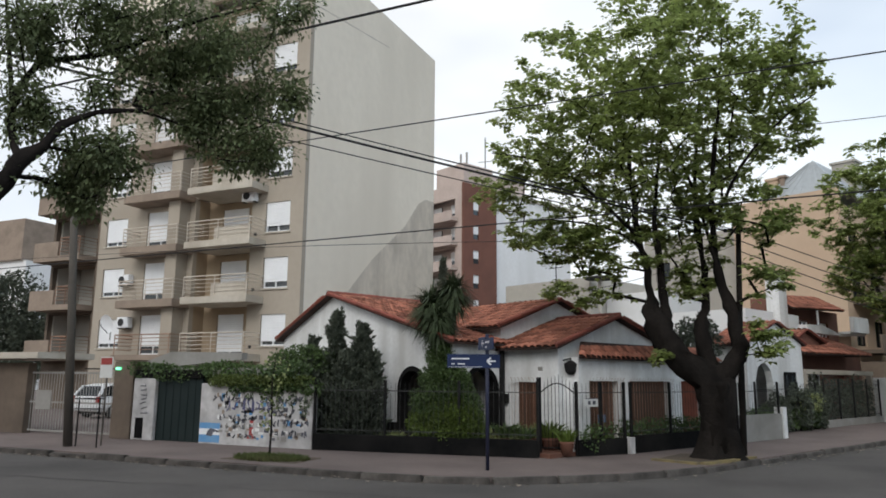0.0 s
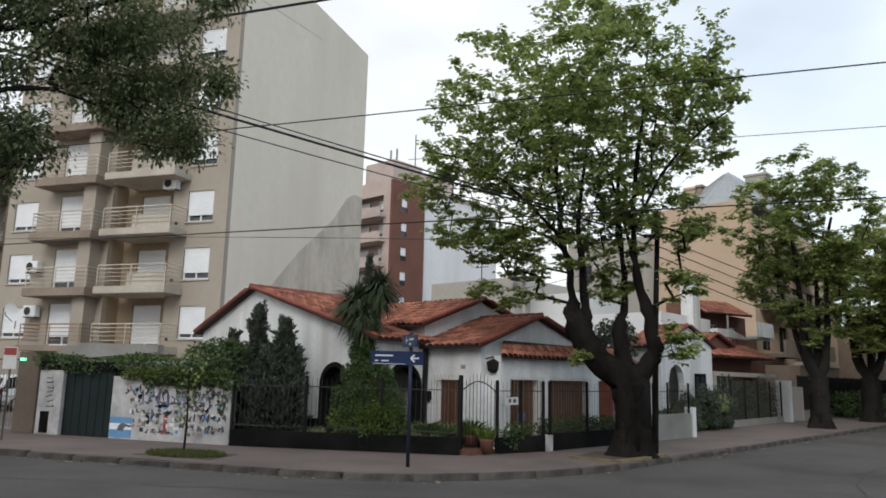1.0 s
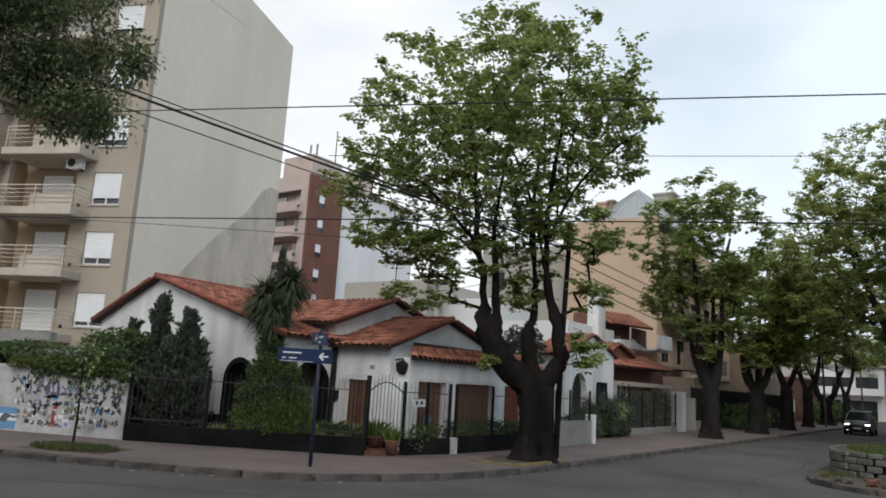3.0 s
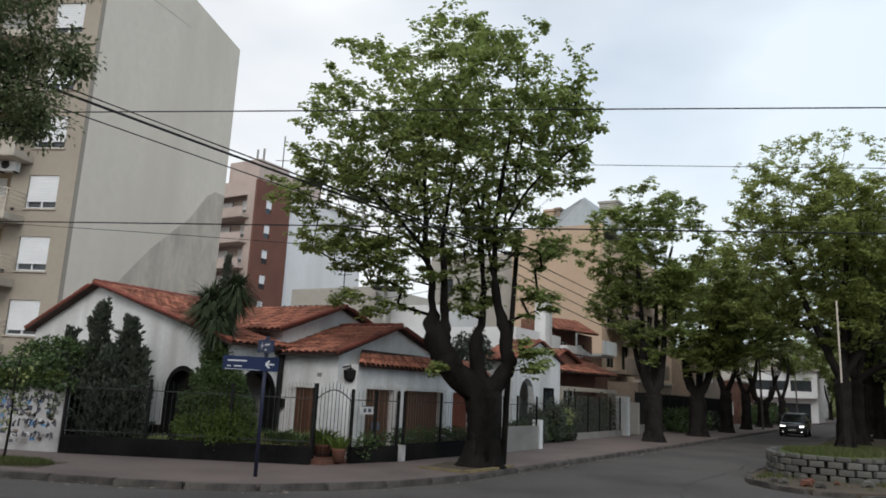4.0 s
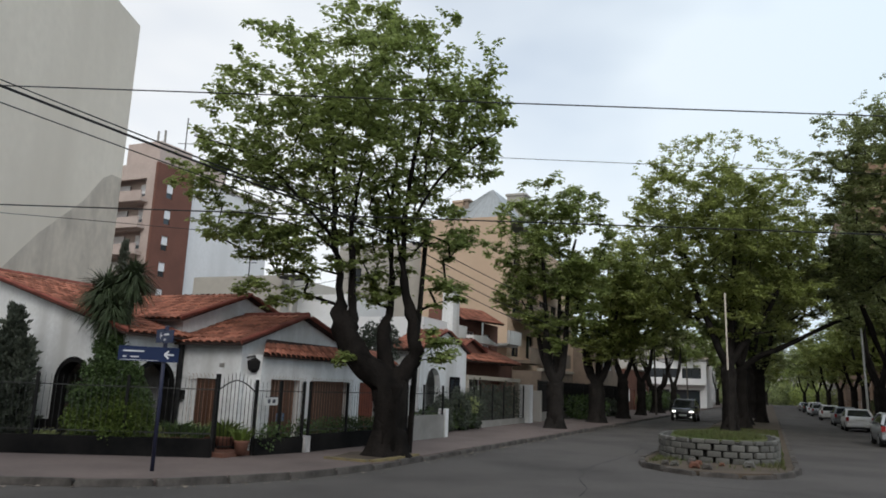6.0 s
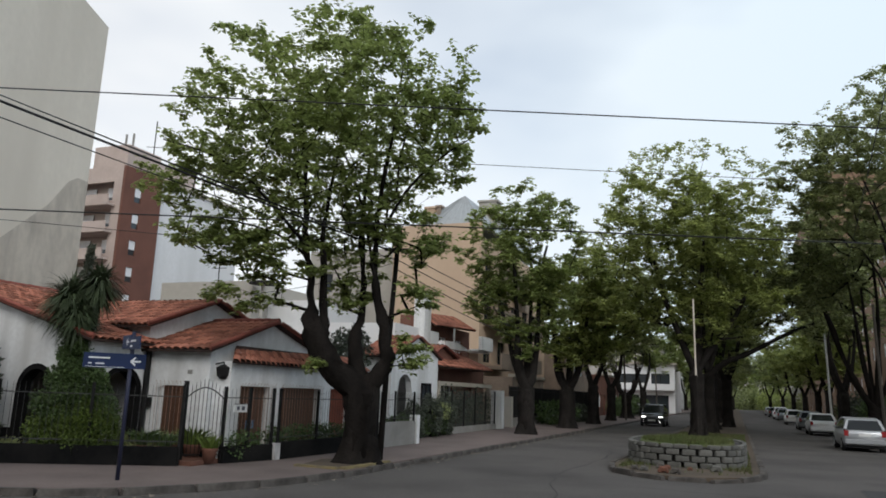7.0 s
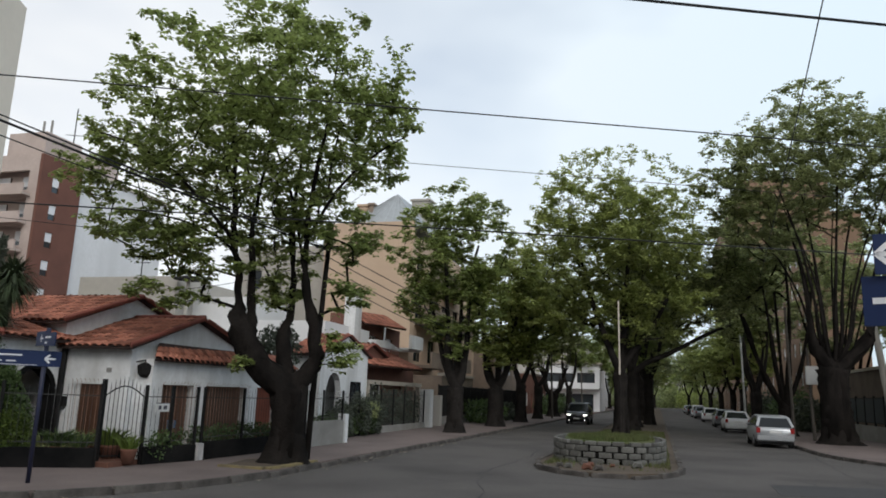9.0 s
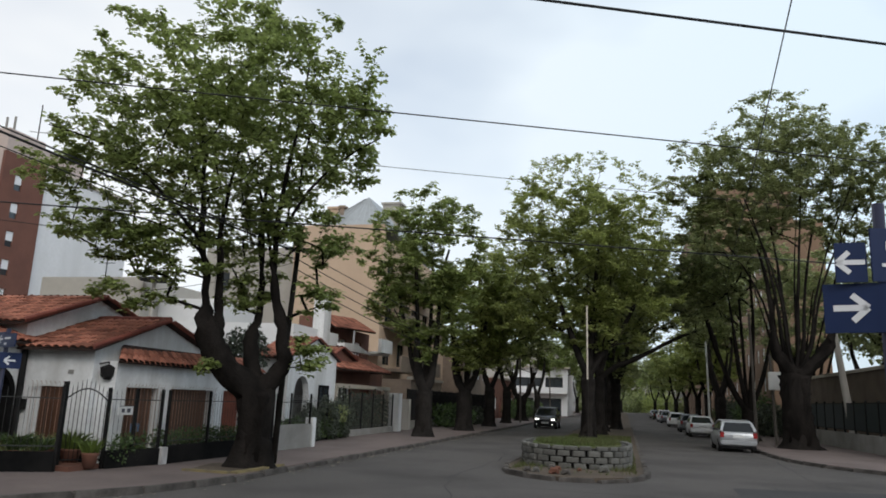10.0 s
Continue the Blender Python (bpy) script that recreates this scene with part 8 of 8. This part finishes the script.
street_post("navy street name post with two blue plates and a white arrow", (-5.47, 14.15, 0), 21,
            [(-0.82, 0.26, 2.02, 2.30, 0, "l", [(0.08, 0.42, 0.62, 0.72), (0.08, 0.14, 0.25, 0.33), (0.2, 0.34, 0.25, 0.33), (0.04, 0.66, 0.06, 0.09)]),
             (-0.02, 0.62, 2.38, 2.62, -74, "", [(0.1, 0.6, 0.6, 0.75), (0.1, 0.3, 0.2, 0.35)]), (-0.5, 0.02, 2.40, 2.66, -74, "l", [])], 2.72)
street_post("near navy street name post with arrow plates", (3.64, 4.19, 0), -41,
            [(-0.36, -0.04, 2.33, 2.66, 0, "rc", []), (-0.04, 0.5, 2.33, 2.66, 0, "", [(0.15, 0.8, 0.55, 0.75), (0.15, 0.6, 0.15, 0.3)]),
             (-0.29, -0.1, 2.66, 2.93, 12, "lc", []), (-0.1, 0.55, 2.66, 3.02, 30, "", [(0.15, 0.85, 0.6, 0.75), (0.1, 0.9, 0.28, 0.34)])], 3.2)
lp = thing("lamp_post", "slim pale lamp post standing among the median trees", "lamp post", tuple(W(-1.75, 36.5)))
part("post", Shape().tube([W(-1.75, 36.5, -0.02), W(-1.75, 36.5, 3.0)], 0.06, 8), BARK_FAR, lp)
part("post", Shape().tube([W(-1.75, 36.5, 3.0), W(-1.78, 36.5, 6.6)], 0.04, 8), RAIL, lp, "white painted upper post")
for r, a, h, m in ((7.4, 46.5, 7.5, POLE_WOOD), (8.1, 44.6, 5.0, POLE_WOOD), (6.9, 66.0, 7.5, WHITE_IRON), (-9.0, 66.0, 7.0, POLE_WOOD), (-8.9, 92.0, 7.0, POLE_WOOD)):
    q = thing("pole", "thin street pole beside the trees", "pole", tuple(W(r, a)), group="street poles")
    part("shaft", Shape().tube([W(r, a, -0.05), W(r - 0.15, a, h)], [0.09, 0.07], 8), m, q)
nb = thing("notice_box", "white notice box fixed to a street pole", "box", tuple(W(8.1, 44.5, 3)))
part("box", Shape().box(-0.32, 0.32, -0.15, 0.1, 3.0, 4.0, AV @ Matrix.Translation((8.1, 44.4, 0))), PLATE, nb, bevel=0.02)
wp = thing("pole", "thick pale leaning pole beside the far garden wall", "pole", tuple(W(12.2, 45.5)), group="street poles")
part("shaft", Shape().tube([W(12.3, 45.5, -0.05), W(11.4, 45.5, 8.0)], [0.22, 0.16], 10), GREIGE, wp)


def cable(label, pts, r, sag=0.0, n=18):
    a, b = Vector(pts[0]), Vector(pts[1])
    line = [a.lerp(b, i / n) + Vector((0, 0, -4 * sag * (i / n) * (1 - i / n))) for i in range(n + 1)]
    return solo("overhead_cable", Shape().tube(line, r, 5), CABLE, label, "cable", tuple(a), group="overhead cables")


cable("thick black cable over the side street", [(-45, 9.0, 7.45), (40, 9.0, 7.55)], 0.022, 0.15)
cable("black cable across the crossing", [(-45, 13.0, 7.0), (45, 13.0, 7.05)], 0.013, -0.05)
cable("black cable across the crossing", [(-45, 14.0, 4.72), (45, 14.0, 5.0)], 0.014, -0.15)
for x in (-44.5, 44.5):
    q = thing("utility_pole", "wooden utility pole far along the side street", "pole", (x, 14.0, 0), group="utility poles")
    part("pole", Shape().tube([(x, 14.0, -0.2), (x, 13.9, 8.0)], [0.15, 0.11], 10), POLE_WOOD, q, smooth=True)
cable("thin grey cable high over the avenue", [(-12, 30.0, 11.6), (60, 30.0, 11.3)], 0.014, 0.1)
for dz, dx, r in ((0.0, 0.0, 0.026), (0.16, -0.1, 0.012), (-0.42, 0.2, 0.012), (0.08, 0.25, 0.010)):
    cable("bundled service cable from the pole over the side street", [(-0.76, 19.9, 5.55 + dz * 0.5), (-15.0 + dx, 2.3, 7.6 + dz)], r, 0.12)
cable("thin cable crossing high overhead", [(4.5, 5.4, 7.3), (17.0, 28.5, 7.0)], 0.010, 0.1)
cable("thin cable before the blank wall", [(-30, 20.0, 6.6), (-0.76, 19.9, 5.4)], 0.009, -0.2)
for k in range(4):
    cable("service cable along the avenue's pavement", [(-0.76, 19.9, 5.65 - 0.28 * k), tuple(W(-9.0, 66.0, 6.8 - 0.3 * k))], 0.014, 0.7 + 0.15 * k)
cable("service cable to the corner house", [(-0.76, 19.9, 5.3), tuple(W(-16.0, 19.5, 4.7))], 0.008, 0.25)
# darker repair patches in the asphalt
for label, poly in (("dark tarred repair patch in the asphalt", [(2.0, 11.5), (7.5, 11.9), (8.2, 13.0), (3.0, 13.4)]), ("dark tarred repair patch in the asphalt", [(9.5, 15.5), (14.0, 15.2), (14.4, 17.0), (10.5, 17.6)]), ("dark tarred repair patch in the asphalt", [(-3.5, 11.2), (1.2, 11.9), (1.0, 12.9), (-2.2, 12.1)])):
    solo("asphalt_patch", Shape().prism(poly, ROAD_Z - 0.05, ROAD_Z + 0.005), PATCH, label, "road patch", (*poly[0], ROAD_Z), group="road patches", kind="structure")


# leaves and grit lying in the gutters
def gutter_litter(label, line, n, seed):
    rng, s = random.Random(seed), Shape()
    pts = [Vector((*p[:2], 0)) for p in line]
    spans = [(q - p).length for p, q in zip(pts[:-1], pts[1:])]
    for _ in range(n):
        k = rng.choices(range(len(spans)), spans)[0]
        d = (pts[k + 1] - pts[k]).normalized()
        side = Vector((d.y, -d.x, 0))
        p = pts[k].lerp(pts[k + 1], rng.random()) + side * (0.03 + 0.5 * rng.random() ** 3)
        patch = 0.5 + 0.5 * noise.noise(p * 0.7)
        if rng.random() > patch * 1.3:
            continue
        p.z = ROAD_Z + 0.006
        leaf_fan(s, p, Vector((rng.uniform(-1, 1), rng.uniform(-1, 1), 0.1)).normalized(), Vector((0, 0, 1)), rng.uniform(0.03, 0.13), rng, 1.0)
    return solo("leaf_litter", s, LITTER, label, "litter", (pts[0].x, pts[0].y, ROAD_Z), kind="stuff")


gutter_litter("dry leaves and pale grit along the corner kerb", [(-26.0, 12.78)] + corner_kerb + [(AV @ Vector((-8.3, 45, 0))).to_tuple()[:2]], 2600, 71)
gutter_litter("earth and grit round the median's broken kerb", [(AV @ Vector((*p[:2], 0))).to_tuple()[:2] for p in nose[::-1]], 500, 72)


def crack(points, seed):
    """A tarred crack: a thin uneven ribbon on the road."""
    rng, s = random.Random(seed), Shape()
    pts = [Vector((*p, ROAD_Z + 0.004)) for p in points]
    line = []
    for p, q in zip(pts[:-1], pts[1:]):
        d = (q - p)
        side = Vector((-d.y, d.x, 0)).normalized()
        for i in range(8):
            line.append((p.lerp(q, i / 8) + side * rng.uniform(-0.10, 0.10), side, rng.uniform(0.008, 0.03)))
    vs = [v for p, sd, w in line for v in (p - sd * w, p + sd * w)]
    s.add(vs, [(2 * i, 2 * i + 1, 2 * i + 3, 2 * i + 2) for i in range(len(line) - 1)])
    return solo("road_crack", s, CRACK, "dark crack wandering across the asphalt", "crack", (*points[0], ROAD_Z), group="road cracks", kind="structure")


for k, pts in enumerate(([(-9.0, 10.6), (-4.0, 11.4), (0.5, 11.2), (4.5, 12.6)], [(5.0, 16.8), (8.0, 15.2), (12.5, 14.6), (17.0, 12.8)], [(2.6, 14.0), (3.4, 18.5), (6.0, 24.0), (8.0, 30.0)], [(13.0, 16.0), (14.2, 19.5), (18.0, 27.0), (21.0, 36.0)], [(-14.0, 9.8), (-9.0, 10.6)], [(9.0, 13.0), (11.5, 16.0), (12.0, 19.0)])):
    crack(pts, 300 + k)
for i, (r, a, h) in enumerate(((-11.75, 26.6, 1.35), (-11.7, 28.3, 1.6), (-11.75, 29.9, 1.5))):
    q = W(r, a)
    shrub("bush", "dark leafy garden shrub behind the neighbour's railing", [((q.x, q.y, h * 0.52), (0.5, 0.8, h * 0.5))], LEAF_DARK, 320 + i, size=0.08, density=1700)

# ---- roof tiles, each a piece of its slope ----
for roof, ea, eb, ta, tb, nrm, limit in TILE_SPOTS:
    inv = Matrix.Translation(-BASE[roof.name])
    width, length = (eb - ea).length, ((ta + tb) / 2 - (ea + eb) / 2).length
    cols, rows = int(width / 0.215), int(length / 0.34)
    rng, count, rest = random.Random(cols * 31 + rows), 0, Shape()
    for i in range(rows):
        for j in range(cols):
            s = (j + 0.5) / cols
            lo, hi = ea.lerp(eb, s), ta.lerp(tb, s)
            d = (hi - lo).normalized()
            x = d.cross(nrm).normalized()
            at = lo + d * (i * 0.34 + rng.uniform(-0.012, 0.012))
            if (at - lo).length + 0.30 > (hi - lo).length:
                continue
            m = Matrix((x, d, nrm)).transposed().to_4x4()
            m.translation = at + nrm * rng.uniform(0.0, 0.012)
            m = inv @ m @ Matrix.Rotation(rng.uniform(-0.03, 0.03), 4, "Z") @ Matrix.Rotation(radians(-2.5), 4, "X")
            if count < limit:
                pieces("roof_tile", TILE_MESH, TILE, roof, [m])
                count += 1
            else:
                rest.add([m @ v.co for v in TILE_MESH.vertices], [tuple(p.vertices) for p in TILE_MESH.polygons])
    if rest.v:
        me = rest.mesh("roof_tiles", smooth=True)
        me.materials.append(TILE)
        ob = new("roof_tiles", me)
        ob.parent = roof
        tagged(ob, "weathered red clay tiles", kind="stuff")

CAP = Shape().tube([(0, 0, 0), (0, 0.36, 0)], [1.0, 0.82], 8).mesh("verge_tile", smooth=True)
for bed, pts, r in VERGES:
    inv, rng = Matrix.Translation(-BASE[bed.name]), random.Random(int(r * 1e4))
    spots = []
    for p, q in zip(pts[:-1], pts[1:]):
        lo, hi = (p, q) if p.z <= q.z else (q, p)
        d, ln = (hi - lo).normalized(), (hi - lo).length
        x = d.cross(Vector((0, 0, 1))).normalized()
        for k in range(int(ln / 0.31)):
            m = Matrix((x * r, d, x.cross(d) * r)).transposed().to_4x4()
            m.translation = lo + d * (k * 0.31 + rng.uniform(-0.01, 0.01)) + Vector((0, 0, rng.uniform(0, 0.012)))
            spots.append(inv @ m)
    pieces("verge_tile", CAP, TILE_EDGE, bed, spots)
